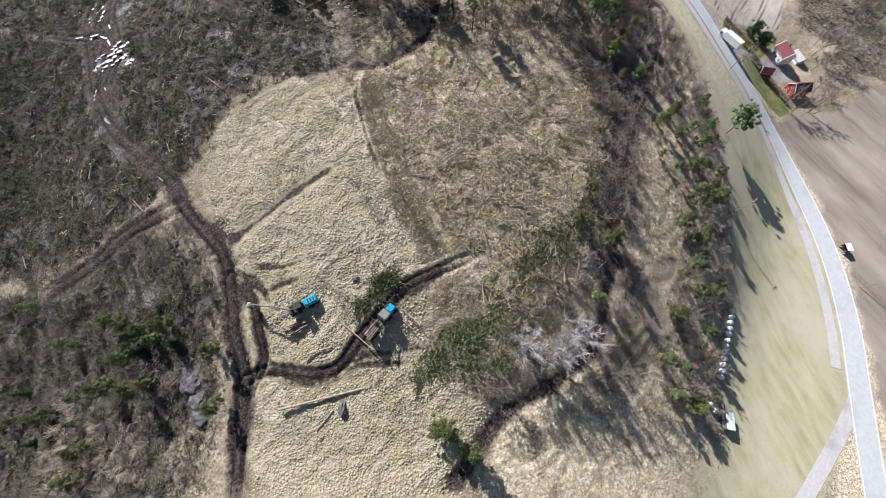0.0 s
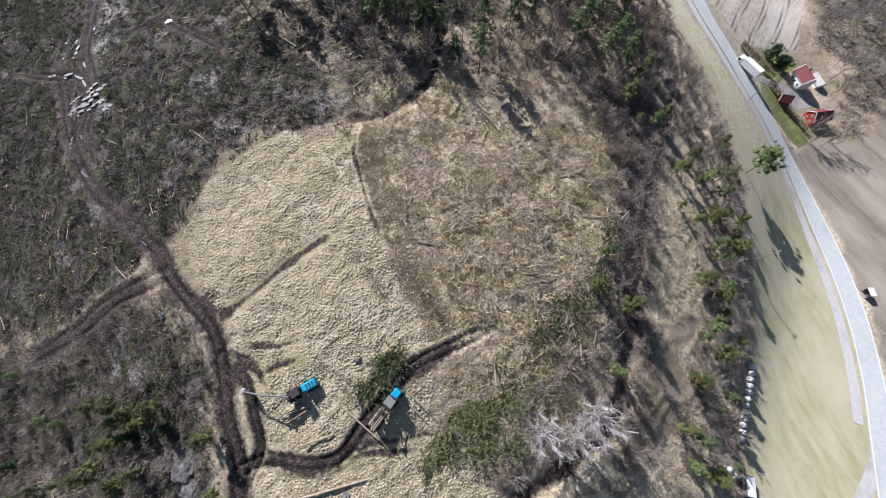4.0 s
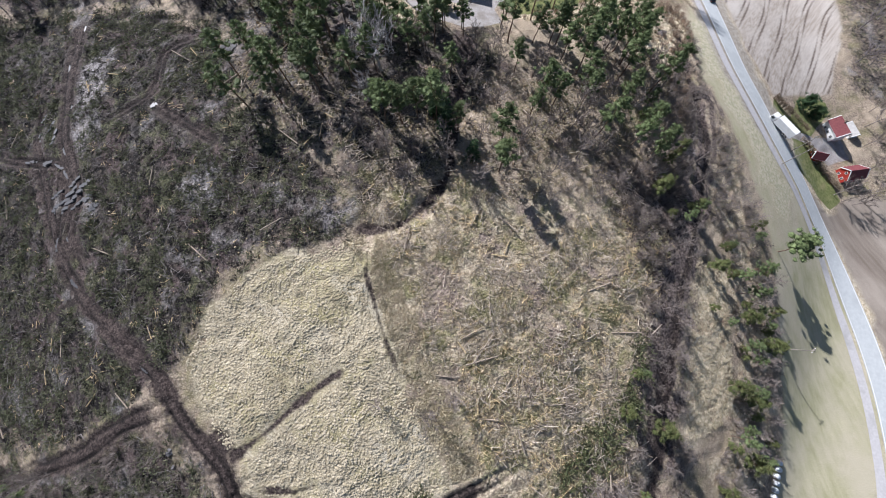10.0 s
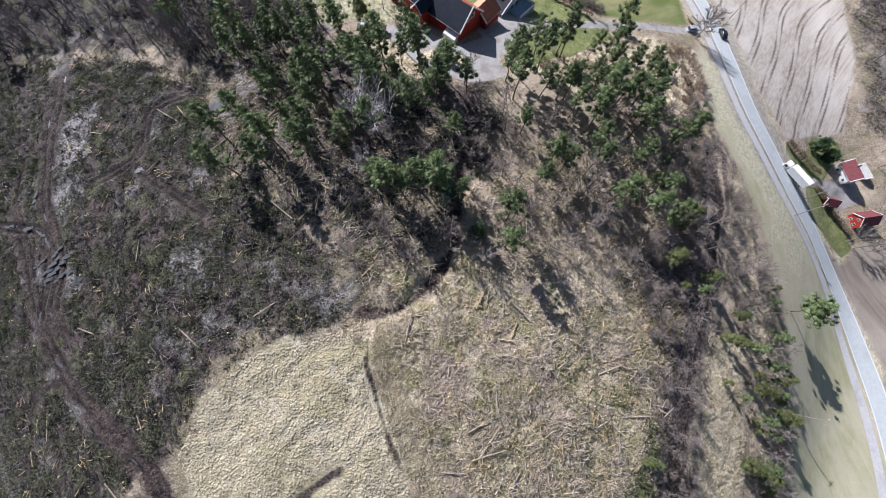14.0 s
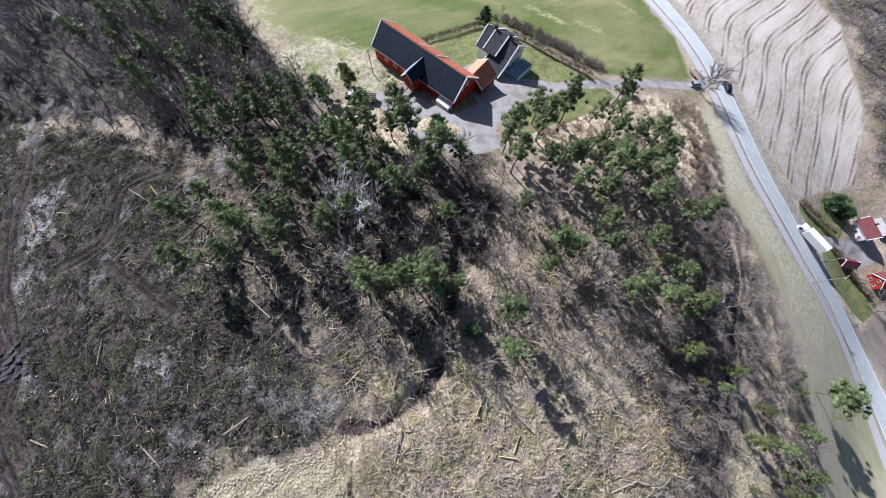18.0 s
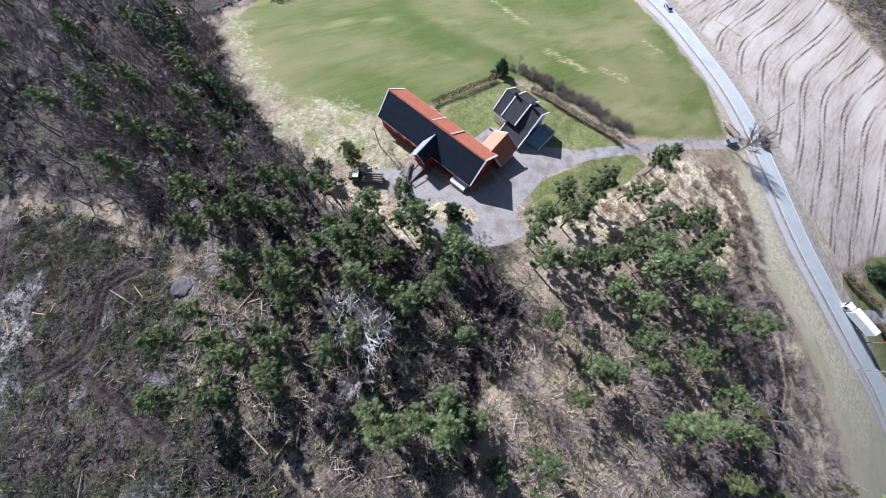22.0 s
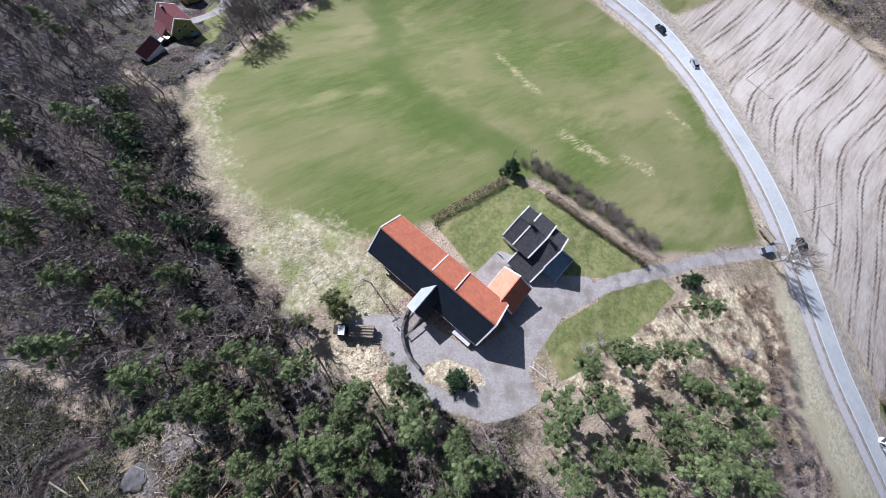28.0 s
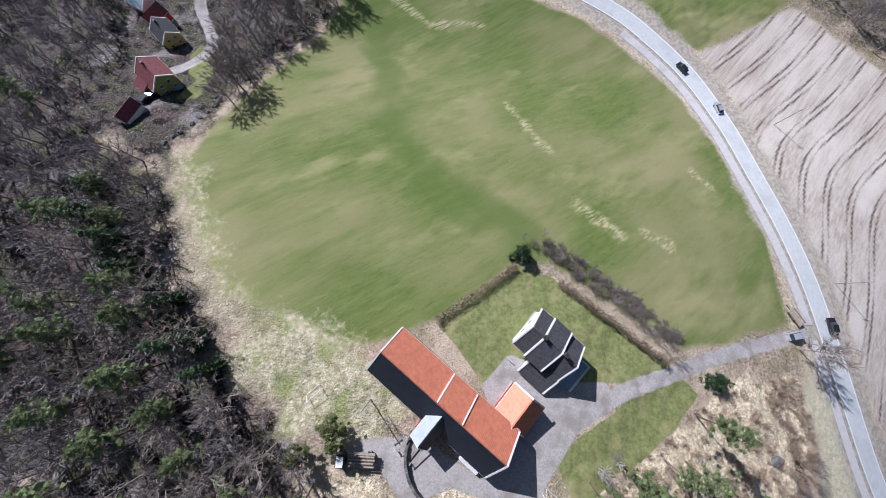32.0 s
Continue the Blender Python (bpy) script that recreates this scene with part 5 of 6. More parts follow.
# ---- far woods and undergrowth ----
def merged(name, kinds, spots, material, label, category, sizes, lean=8, sink=0.0, flat=False, parent=None, seed=5):
    """Many small copies of a few shapes, joined into one mesh of countless pieces."""
    rr = np.random.RandomState(seed)
    vs, loops, starts, total, k = [], [], [], [], 0
    arr = [(np.array(s.v), s.f) for s in kinds]
    flat_f = [(np.array([i for f in fs for i in f]), np.array([len(f) for f in fs])) for _, fs in arr]
    for x, y in spots:
        q = rr.randint(len(arr))
        s = rr.uniform(*sizes)
        r = np.array(Euler((radians(rr.uniform(-lean, lean)), radians(rr.uniform(-lean, lean)), rr.uniform(0, 6.283))).to_matrix())
        v = (arr[q][0] * s) @ r.T + (x, y, gz(x, y) - sink * s)
        vs.append(v)
        loops.append(flat_f[q][0] + k)
        total.append(flat_f[q][1])
        k += len(v)
    v, lo, n = np.concatenate(vs), np.concatenate(loops), np.concatenate(total)
    me = bpy.data.meshes.new(name)
    me.vertices.add(len(v))
    me.vertices.foreach_set("co", v.ravel())
    me.loops.add(len(lo))
    me.loops.foreach_set("vertex_index", lo)
    me.polygons.add(len(n))
    me.polygons.foreach_set("loop_start", np.concatenate([[0], np.cumsum(n)[:-1]]))
    me.update(calc_edges=True)
    me.materials.append(M[material])
    return tagged(new(name, me), label, category, kind="stuff")


def many(poly, n, seed, avoid=(), clumps=0.0):
    """n spots inside a polygon, outside those to avoid, all at once."""
    rr = np.random.RandomState(seed)
    xs, ys = [p[0] for p in poly], [p[1] for p in poly]
    out = np.zeros((0, 2))
    while len(out) < n:
        p = np.stack([rr.uniform(min(xs), max(xs), 3 * n), rr.uniform(min(ys), max(ys), 3 * n)], 1)
        ok = inside(p[:, 0], p[:, 1], poly) > 0
        for a in avoid:
            ok &= inside(p[:, 0], p[:, 1], a) < 0
        for pts, wide in TRACKS:
            ok &= line_dist(p[:, 0], p[:, 1], pts)[0] > wide * 1.5
        for pts, wide in ((WET, 1.8), (STREAM, 1.5), (CREEK, 2.2), (E_TRACK, 4.0)):
            ok &= line_dist(p[:, 0], p[:, 1], pts)[0] > wide
        if clumps:
            ok &= np.sin(p[:, 0] * clumps + 2.2 * np.sin(p[:, 1] * clumps * 0.8)) * np.sin(p[:, 1] * clumps * 1.1 + 1.9 * np.sin(p[:, 0] * clumps * 0.7)) > rr.uniform(-0.35, 0.45, len(p))
        out = np.concatenate([out, p[ok]])
    return out[:n]


def bush(seed, n=26):
    rr, s = random.Random(seed), Sticks()
    for _ in range(n):
        d = Vector((rr.gauss(0, 0.5), rr.gauss(0, 0.5), 1)).normalized()
        b = d * rr.uniform(0.8, 1.8)
        a = Vector((rr.gauss(0, 0.25), rr.gauss(0, 0.25), 0))
        s.rod(a, a + b, 0.03, 0.012)
        for _ in range(2):
            e = (d + Vector((rr.gauss(0, 0.6), rr.gauss(0, 0.6), 0.2))).normalized()
            s.rod(a + b * 0.6, a + b * 0.6 + e * 0.7, 0.018, 0.01)
    return s


def slash(seed, n=9, long=1.7, r=0.035):
    rr, s = random.Random(seed), Sticks()
    for _ in range(n):
        w = rr.uniform(0, 6.28)
        a = Vector((rr.gauss(0, 0.8), rr.gauss(0, 0.8), rr.uniform(0.05, 0.4)))
        ln = rr.uniform(0.4, 1.0) * long
        d = Vector((math.cos(w), math.sin(w), rr.uniform(-0.1, 0.3))) * ln
        q = r * rr.uniform(0.6, 1.6)
        s.rod(a, a + d, q, q * 0.5)
    return s


def brash(seed, n=46, size=0.75):
    rr, s = random.Random(seed), Sticks()
    for _ in range(n // 6):
        w, o = rr.uniform(0, 6.28), Vector((rr.gauss(0, 0.7), rr.gauss(0, 0.7), rr.uniform(0.05, 0.3)))
        d = Vector((math.cos(w), math.sin(w), rr.uniform(-0.1, 0.3)))
        for k in range(7):
            e = d + Vector((rr.gauss(0, 0.55), rr.gauss(0, 0.55), rr.gauss(0.15, 0.3)))
            s.blade(o + d * k * size * 0.16, e, size * rr.uniform(0.35, 0.65), 0.12, rr)
    return s


def grass(seed, n=20):
    """A loose flat tuft of blades that lean out all ways."""
    rr, s = random.Random(seed), Sticks()
    for _ in range(n):
        w = rr.uniform(0, 6.28)
        p = Vector((rr.gauss(0, 0.34), rr.gauss(0, 0.34), 0.16))
        s.blade(p, (math.cos(w), math.sin(w), rr.uniform(0.1, 0.9)), rr.uniform(0.3, 0.7), rr.uniform(0.1, 0.2), rr)
    return s


def tussock(seed):
    rr, s = random.Random(seed), Sticks()
    n, k = 7, 0
    for ring, (r, z) in enumerate(((0.62, -0.10), (0.52, 0.14), (0.27, 0.27))):
        for i in range(n):
            w = 2 * math.pi * i / n + ring * 0.3
            q = r * rr.uniform(0.8, 1.2)
            s.v.append((q * math.cos(w), q * math.sin(w), z * rr.uniform(0.8, 1.25)))
    s.v.append((rr.gauss(0, 0.08), rr.gauss(0, 0.08), 0.31))
    for ring in (0, 1):
        for i in range(n):
            j = (i + 1) % n
            s.f.append((ring * n + i, ring * n + j, (ring + 1) * n + j, (ring + 1) * n + i))
    for i in range(n):
        s.f.append((2 * n + i, 2 * n + (i + 1) % n, 3 * n))
    for _ in range(5):
        s.blade((rr.gauss(0, 0.25), rr.gauss(0, 0.25), 0.2), (rr.gauss(0, 1), rr.gauss(0, 1), 0.7), 0.5, 0.12, rr)
    return s


FELLED_WEST_NEAR = [(-122, 62)] + FELLED_WEST[1:-1] + [(-128, 0)]
MARSH_EDGE = [(-22, -13), (-13, -8), (-8, -26), (-3, -36), (1, -47), (9, -60), (13, -70), (4, -72), (3, -62), (-7, -46), (-10, -35), (-14, -27), (-17, -18)]
MID = [(-60, 50), (-48, 22), (-20, 8), (-18, -10), (4, -4), (50, 0), (70, 30), (60, 48), (20, 30), (0, 34), (-20, 26), (-44, 56)]
SW_FLOOR = [(-160, -68), (-118, -66), (-84, -58), (-68, -50), (-56, -52), (-46, -64), (-43, -76), (-41, -126), (-160, -126)]
slashes = [slash(s, 9, 2.0, 0.05) for s in range(6)]
thick_slashes = [slash(s, 6, 1.9, 0.042) for s in range(50, 56)]
brashes = [brash(s) for s in range(6)]
bushes = [bush(s) for s in range(4)]
merged("branch_litter", thick_slashes, np.concatenate([many(FELLED_WEST_NEAR, 650, 1, clumps=0.35), many(SW_FLOOR, 300, 4)]), "darkslash", "cut grey branches strewn over the felled slope", "branch litter", (0.6, 1.5))
merged("branch_litter", slashes, np.concatenate([many(FELLED_EAST, 520, 2, clumps=0.4), many(MID, 600, 3)]), "slash", "cut grey branches and twigs on the felled ground", "branch litter", (0.6, 1.5), seed=6)
merged("fresh_branches", [slash(s, 4, 2.3, 0.07) for s in range(20, 26)], np.concatenate([many(FELLED_EAST, 640, 5, clumps=0.3), many(MID, 160, 56), many(FELLED_WEST_NEAR, 190, 6)]), "fresh", "freshly cut yellow-white branches and log ends", "branches", (0.4, 0.95), seed=7)
BANK_EDGE = [(69, 75), (80, 73), (79, 60), (72, 42), (66, 20), (62, 22), (66, 46), (72, 60)]
merged("scrub", bushes, np.concatenate([many(STRAW_HILL, 170, 61, (LAWN_EAST,)), many(BANK_EDGE, 120, 62)]), "scrub", "reddish-brown leafless scrub on the bank", "scrub", (0.45, 1.1), lean=25, seed=21)
merged("green_brash", brashes, np.concatenate([many(FELLED_WEST, 4200, 7, clumps=0.33), many(SW_FLOOR, 1300, 9)]), "brash", "green conifer tops left on the felled slope", "brash", (0.6, 1.6), seed=8)
merged("green_brash", brashes, np.concatenate([many(FELLED_EAST, 380, 8, clumps=0.3), many(MID, 200, 47, clumps=0.3)]), "olive_brash", "green conifer tops left among the stumps", "brash", (0.6, 1.6), seed=9)
merged("undergrowth", bushes, many(WOOD_WEST, 700, 12), "shadetwig", "bare undergrowth on the woodland floor, coloured as in shade", "undergrowth", (0.6, 1.5), seed=19)
merged("fallen_tops", bushes, many(TOPS, 130, 51), "slash", "bleached grey tree tops lying on the felled ground", "fallen tops", (0.9, 1.9), lean=75, seed=20)
SCRUB = [(58, 10), (74, 30), (80, 60), (70, 50), (60, 30)]
merged("undergrowth", bushes, np.concatenate([many(MID, 130, 10), many(EAST_BRUSH, 160, 63), many(STRIP_EAST, 250, 11), many(CREEK_SIDE, 160, 13), many(SW_FLOOR, 480, 14), many(SCRUB, 90, 15)]), "twig", "bare brown undergrowth of twigs", "undergrowth", (0.6, 1.5), seed=10)
merged("marsh_tussocks", [tussock(s) for s in range(8)], np.concatenate([many(MARSH, 15000, 15), many(MARSH_EDGE, 800, 55, clumps=0.4)]), "straw", "pale straw tussocks of the wet meadow", "grass tussocks", (0.24, 0.58), sink=0.10, seed=11)
merged("dry_grass", [grass(s) for s in range(8)], np.concatenate([many(STRAW_HILL, 700, 16, (LAWN_EAST,)), many(YARD_STRAW, 220, 52), many(SW_STRAW, 110, 53), many(STRAW_LOW, 2000, 17), many(STRAW_EAST, 1500, 18), many(STRIP_EAST, 1100, 54), many(MARSH_EDGE, 1800, 49)]), "straw", "dry yellow grass tufts on the bank", "grass tussocks", (0.3, 0.7), sink=0.15, seed=12)
merged("heath_mounds", [grass(s) for s in range(8)], np.concatenate([many(FELLED_WEST, 7000, 41), many(SW_FLOOR, 900, 42)]), "heath", "dark heather and moss mounds on the felled slope", "heath", (0.45, 1.3), sink=0.2, seed=15)
merged("rough_grass", [grass(s) for s in range(8)], np.concatenate([many(FELLED_EAST, 1800, 43), many(MID, 2600, 44), many(MARSH_EDGE, 500, 48)]), "felledgrass", "rough dry grass tufts among the stumps", "grass", (0.4, 1.1), sink=0.2, seed=16)
THICKET = [(17, 106), (23, 107), (50, 85), (48, 81), (33, 93), (23, 101)]
merged("thicket", bushes, many(THICKET, 130, 45), "twig", "grey leafless thicket beside the hedge", "thicket", (0.7, 1.3), seed=17)
bare_soup = [Sticks() for _ in range(4)]
for i, s in enumerate(bare_soup):
    for piece in bare_parts(70 + i, 9 + i, 3.6, 8, 1.3, 2.2, 3):
        k = len(s.v)
        s.v += piece.v
        s.f += [tuple(j + k for j in f) for f in piece.f]
WOOD_FAR = [(-190, 60), (-118, 70), (-104, 130), (-98, 150), (-104, 200), (-120, 240), (-240, 260), (-240, 60)]
WOOD_NORTH = [(-70, 150), (-62, 150), (-60, 154), (-40, 193), (-30, 208), (-60, 228), (-78, 200), (-72, 175)]
WOOD_EASTERN = [(126, 200), (153, 171), (170, 130), (162, 88), (150, 58), (165, 45), (235, 60), (235, 240), (152, 238)]
merged("far_woods", bare_soup, np.concatenate([many(WOOD_WEST, 520, 19), many(WOOD_FAR, 200, 20), many(WOOD_NORTH, 40, 21), many(WOOD_EASTERN, 190, 22)]), "shadetwig", "bare grey woodland at the edge of the fields", "woodland", (0.7, 1.1), seed=13)


# ---- machines and vehicles ----
def wheel(owner, x, y, r, wide, material="rubber", name="wheel"):
    bm = bmesh.new()
    tube(bm, (x, y - wide / 2, r), (x, y + wide / 2, r), r, r, 14)
    bmesh.ops.bevel(bm, geom=[e for e in bm.edges if len(e.link_faces) == 2 and any(len(f.verts) > 4 for f in e.link_faces)], offset=r * 0.15, segments=1, affect="EDGES")
    w = part(name, bm, material, owner)
    part("rim", tube(bmesh.new(), (x, y - wide / 2 - 0.02, r), (x, y + wide / 2 + 0.02, r), r * 0.5, r * 0.5, 10), "grey", w, "grey steel rim")
    return w


def harvester(at, turn, swing):
    """swing: degrees by which the boom is turned from the machine's line."""
    ob = thing("harvester", at, turn, "blue forest harvester with its boom stretched out", "forest harvester")
    hood = part("engine_hood", boxed(-4.3, -0.95, 1.0, -0.9, 0.95, 2.5, bevel=0.25), "blue", ob, "bright blue engine hood")
    for x in (-3.6, -2.9, -2.2):
        part("vent", boxed(x - 0.18, -0.5, 2.49, x + 0.18, 0.5, 2.53), "dark", hood)
    part("exhaust", tube(bmesh.new(), (-1.4, 0.6, 2.4), (-1.4, 0.6, 3.2), 0.09, 0.09, 8), "dark", ob)
    part("rear_frame", boxed(-4.1, -0.8, 0.7, -0.6, 0.8, 1.05, bevel=0.05), "dark", ob)
    part("front_frame", boxed(-0.5, -0.85, 0.7, 3.4, 0.85, 1.25, bevel=0.08), "dark", ob, "dark front frame")
    cab = part("cab", boxed(-0.5, -0.8, 1.3, 1.3, 0.8, 3.3, bevel=0.15), "dark", ob, "dark cab")
    part("windscreen", boxed(1.28, -0.65, 1.7, 1.35, 0.65, 3.0), "glass", cab)
    for s in (-1, 1):
        part("side_window", boxed(-0.2, s * 0.81 - 0.03, 1.8, 1.1, s * 0.81 + 0.03, 3.0), "glass", cab)
    part("cab_roof", boxed(-0.6, -0.88, 3.3, 1.4, 0.88, 3.42, bevel=0.05), "dark", cab)
    for x in (-3.4, -2.0, 1.0, 2.5):
        for s in (-1, 1):
            wheel(ob, x, s * 1.1, 0.66, 0.6)
    sw = Matrix.Translation((2.4, 0, 0)) @ pose(0, 0, 0, 0, 0, swing)

    def rod(a, b, r0, r1):
        return tube(bmesh.new(), sw @ Vector(a), sw @ Vector(b), r0, r1, 6)

    part("boom_base", rod((0, 0, 1.2), (0, 0, 2.4), 0.32, 0.26), "dark", ob)
    part("boom", rod((0, 0, 2.3), (4.6, 0, 4.3), 0.2, 0.17), "grey", ob, "grey steel main boom")
    part("jib", rod((4.5, 0, 4.3), (10.6, 0, 2.9), 0.17, 0.12), "grey", ob, "grey steel jib")
    part("cylinder", rod((0.5, 0, 1.9), (3.0, 0.05, 3.2), 0.08, 0.08), "grey", ob)
    part("hose", rod((4.5, 0.2, 4.4), (10.4, 0.15, 3.0), 0.05, 0.05), "dark", ob)
    bm = boxed(10.3, -0.5, 0.5, 11.2, 0.5, 2.6, bevel=0.12)
    bmesh.ops.transform(bm, matrix=sw, verts=bm.verts)
    head = part("harvester_head", bm, "concrete", ob, "pale felling head")
    for s in (-1, 1):
        part("feed_roller", rod((10.6, s * 0.6, 0.9), (10.6, s * 0.6, 1.6), 0.24, 0.24), "rubber", head)
        part("delimbing_knife", rod((10.4, s * 0.5, 2.3), (10.9, s * 0.85, 2.0), 0.08, 0.04), "dark", head)
    return ob


def log_mesh(long, r, n=8):
    return tube(bmesh.new(), (-long / 2, 0, 0), (long / 2, 0, 0), r, r * 0.8, n)


def forwarder(at, turn):
    ob = thing("forwarder", at, turn, "blue forwarder with a loaded timber bunk", "forwarder")
    part("engine_hood", boxed(2.6, -0.95, 1.0, 4.6, 0.95, 2.4, bevel=0.25), "blue", ob, "bright blue engine hood")
    cab = part("cab", boxed(0.7, -1.0, 1.1, 2.5, 1.0, 3.3, bevel=0.15), "grey", ob, "grey cab")
    part("cab_roof", boxed(0.6, -1.1, 3.3, 2.6, 1.1, 3.45, bevel=0.05), "grey", cab, "pale grey cab roof")
    part("rear_window", boxed(0.66, -0.8, 1.8, 0.72, 0.8, 3.1), "glass", cab)
    part("windscreen", boxed(2.48, -0.8, 2.4, 2.54, 0.8, 3.1), "glass", cab)
    part("front_frame", boxed(0.5, -0.9, 0.7, 4.8, 0.9, 1.0), "dark", ob)
    part("rear_frame", boxed(-5.4, -0.5, 0.8, 0.5, 0.5, 1.15, bevel=0.05), "dark", ob)
    part("headboard", boxed(0.2, -1.2, 1.1, 0.35, 1.2, 3.0), "dark", ob, "dark steel grille")
    for x in (-5.0, -3.4, -1.6):
        part("bunk", boxed(x - 0.12, -1.35, 1.1, x + 0.12, 1.35, 1.35), "dark", ob)
        for s in (-1, 1):
            part("stake", boxed(x - 0.1, s * 1.3 - 0.08, 1.3, x + 0.1, s * 1.3 + 0.08, 2.9, bevel=0.03), "dark", ob)
    for x in (-4.6, -3.1, 1.6, 3.9):
        for s in (-1, 1):
            wheel(ob, x, s * 1.2, 0.7, 0.65)
    rr = random.Random(3)
    for i in range(9):
        bm = tube(bmesh.new(), (-5.6 + rr.uniform(0, 0.6), -1.0 + 0.25 * i, 1.55 + 0.25 * (i % 2)), (-0.2 - rr.uniform(0, 0.8), -1.0 + 0.25 * i, 1.55 + 0.25 * (i % 2)), 0.16, 0.13, 7)
        part("log", bm, "logbark", ob)
    part("crane_post", tube(bmesh.new(), (-0.1, 0, 1.1), (-0.1, 0, 3.3), 0.2, 0.16, 8), "dark", ob)
    part("crane_boom", tube(bmesh.new(), (-0.1, 0, 3.2), (-3.2, 0.2, 4.2), 0.14, 0.11, 6), "dark", ob, "dark crane boom folded over the load")
    part("crane_jib", tube(bmesh.new(), (-3.2, 0.2, 4.2), (-1.2, 0.4, 2.8), 0.1, 0.08, 6), "dark", ob)
    part("grapple", boxed(-1.5, 0.1, 2.1, -0.9, 0.7, 2.8, bevel=0.1), "dark", ob)
    return ob


def car(at, turn, paint, label, long=4.4):
    ob = thing("car", at, turn, label, "car", "cars on the road", z=gz(*at) + 0.1)
    k = long / 2
    part("body", prism(bmesh.new(), [(-k, 0.35), (k, 0.35), (k, 0.75), (k * 0.55, 0.92), (-k * 0.95, 0.95), (-k, 0.8)], -0.88, 0.88), paint, ob)
    part("cabin", prism(bmesh.new(), [(-k * 0.85, 0.93), (k * 0.5, 0.93), (k * 0.2, 1.42), (-k * 0.6, 1.45)], -0.74, 0.74), "glass", ob, "dark glazed cabin")
    part("car_roof", boxed(-k * 0.62, -0.7, 1.44, k * 0.2, 0.7, 1.5, bevel=0.02), paint, ob)
    for x in (-k * 0.6, k * 0.62):
        for s in (-1, 1):
            wheel(ob, x, s * 0.8, 0.32, 0.2)
    for s in (-1, 1):
        part("headlight", boxed(k - 0.03, s * 0.62 - 0.18, 0.6, k + 0.03, s * 0.62 + 0.18, 0.74), "line", ob)
        part("tail_light", boxed(-k - 0.03, s * 0.65 - 0.15, 0.65, -k + 0.03, s * 0.65 + 0.15, 0.8), "redwall", ob)
    return ob


def lorry(at, turn):
    ob = thing("lorry", at, turn, "white box lorry driving on the road", "lorry", z=gz(*at) + 0.1)
    part("cargo_box", boxed(-6.0, -1.25, 1.1, 2.6, 1.25, 3.7, bevel=0.06), "white", ob, "white cargo box")
    cab = part("cab", boxed(2.9, -1.2, 0.7, 5.0, 1.2, 3.2, bevel=0.2), "white", ob, "white cab")
    part("windscreen", boxed(4.97, -1.0, 1.9, 5.04, 1.0, 2.8), "glass", cab)
    for s in (-1, 1):
        part("mirror", boxed(4.6, s * 1.4 - 0.12, 1.9, 4.75, s * 1.4 + 0.12, 2.6), "dark", cab)
        part("side_window", boxed(3.6, s * 1.21 - 0.03, 1.9, 4.7, s * 1.21 + 0.03, 2.7), "glass", cab)
    part("chassis", boxed(-5.9, -0.5, 0.7, 3.0, 0.5, 1.1), "dark", ob)
    for x in (-4.6, -3.3, 4.0):
        for s in (-1, 1):
            wheel(ob, x, s * 1.05, 0.5, 0.35)
    return ob


for machine in (harvester((-24.3, -70.6), 211, -37), forwarder((-6.6, -73.2), 54)):
    machine.matrix_world = machine.matrix_world @ Matrix.Scale(0.86, 4)
big = lorry((107.6, 32.6), 119)
big.matrix_world = big.matrix_world @ Matrix.Scale(0.82, 4)
car((96, 85), 90, "carblack", "dark car driving on the road")
car((80, 171), 122, "carblack", "dark green car driving on the road")
car((88.5, 154.5), 102, "silver", "silver car driving on the road")
car((82.5, 83.2), 10, "silver", "silver car parked at the mouth of the drive")
car((-86, 149), 60, "carblack", "dark car parked beside the garage")

tt_ob = thing("timber_lorry", (-19.5, 64.6), 176, "dark old timber lorry with a load of logs", "lorry")
part("cab", boxed(1.6, -1.1, 0.6, 3.2, 1.1, 2.4, bevel=0.15), "dark", tt_ob, "dark lorry cab")
part("cab_roof", boxed(1.75, -0.9, 2.4, 3.0, 0.9, 2.52, bevel=0.04), "white", tt_ob, "white cab roof")
part("bonnet", boxed(3.2, -0.9, 0.6, 4.2, 0.9, 1.6, bevel=0.15), "dark", tt_ob)
part("chassis", boxed(-3.4, -0.5, 0.6, 3.2, 0.5, 0.95), "dark", tt_ob)
part("load_bed", boxed(-3.5, -1.15, 0.95, 1.4, 1.15, 1.15), "oldwood", tt_ob)
for i in range(8):
    part("log", tube(bmesh.new(), (-3.6 + 0.1 * (i % 3), -0.95 + 0.27 * i, 1.35 + 0.2 * (i % 2)), (1.2, -0.95 + 0.27 * i, 1.35 + 0.2 * (i % 2)), 0.15, 0.13, 7), "logbark", tt_ob)
for x in (-2.6, 2.6):
    for s in (-1, 1):
        wheel(tt_ob, x, s * 1.0, 0.5, 0.35)

cart = thing("flat_trailer", (84.5, 87.5), 120, "old rusty flat trailer by the drive", "trailer")
part("load_bed", boxed(-2.2, -0.9, 0.6, 2.2, 0.9, 0.75), "oldwood", cart)
part("drawbar", boxed(2.2, -0.06, 0.5, 3.6, 0.06, 0.62), "dark", cart)
for s in (-1, 1):
    wheel(cart, -0.4, s * 1.0, 0.4, 0.25)
    part("side_board", boxed(-2.2, s * 0.9 - 0.04, 0.75, 2.2, s * 0.9 + 0.04, 1.1), "fresh", cart, "pale new side board")

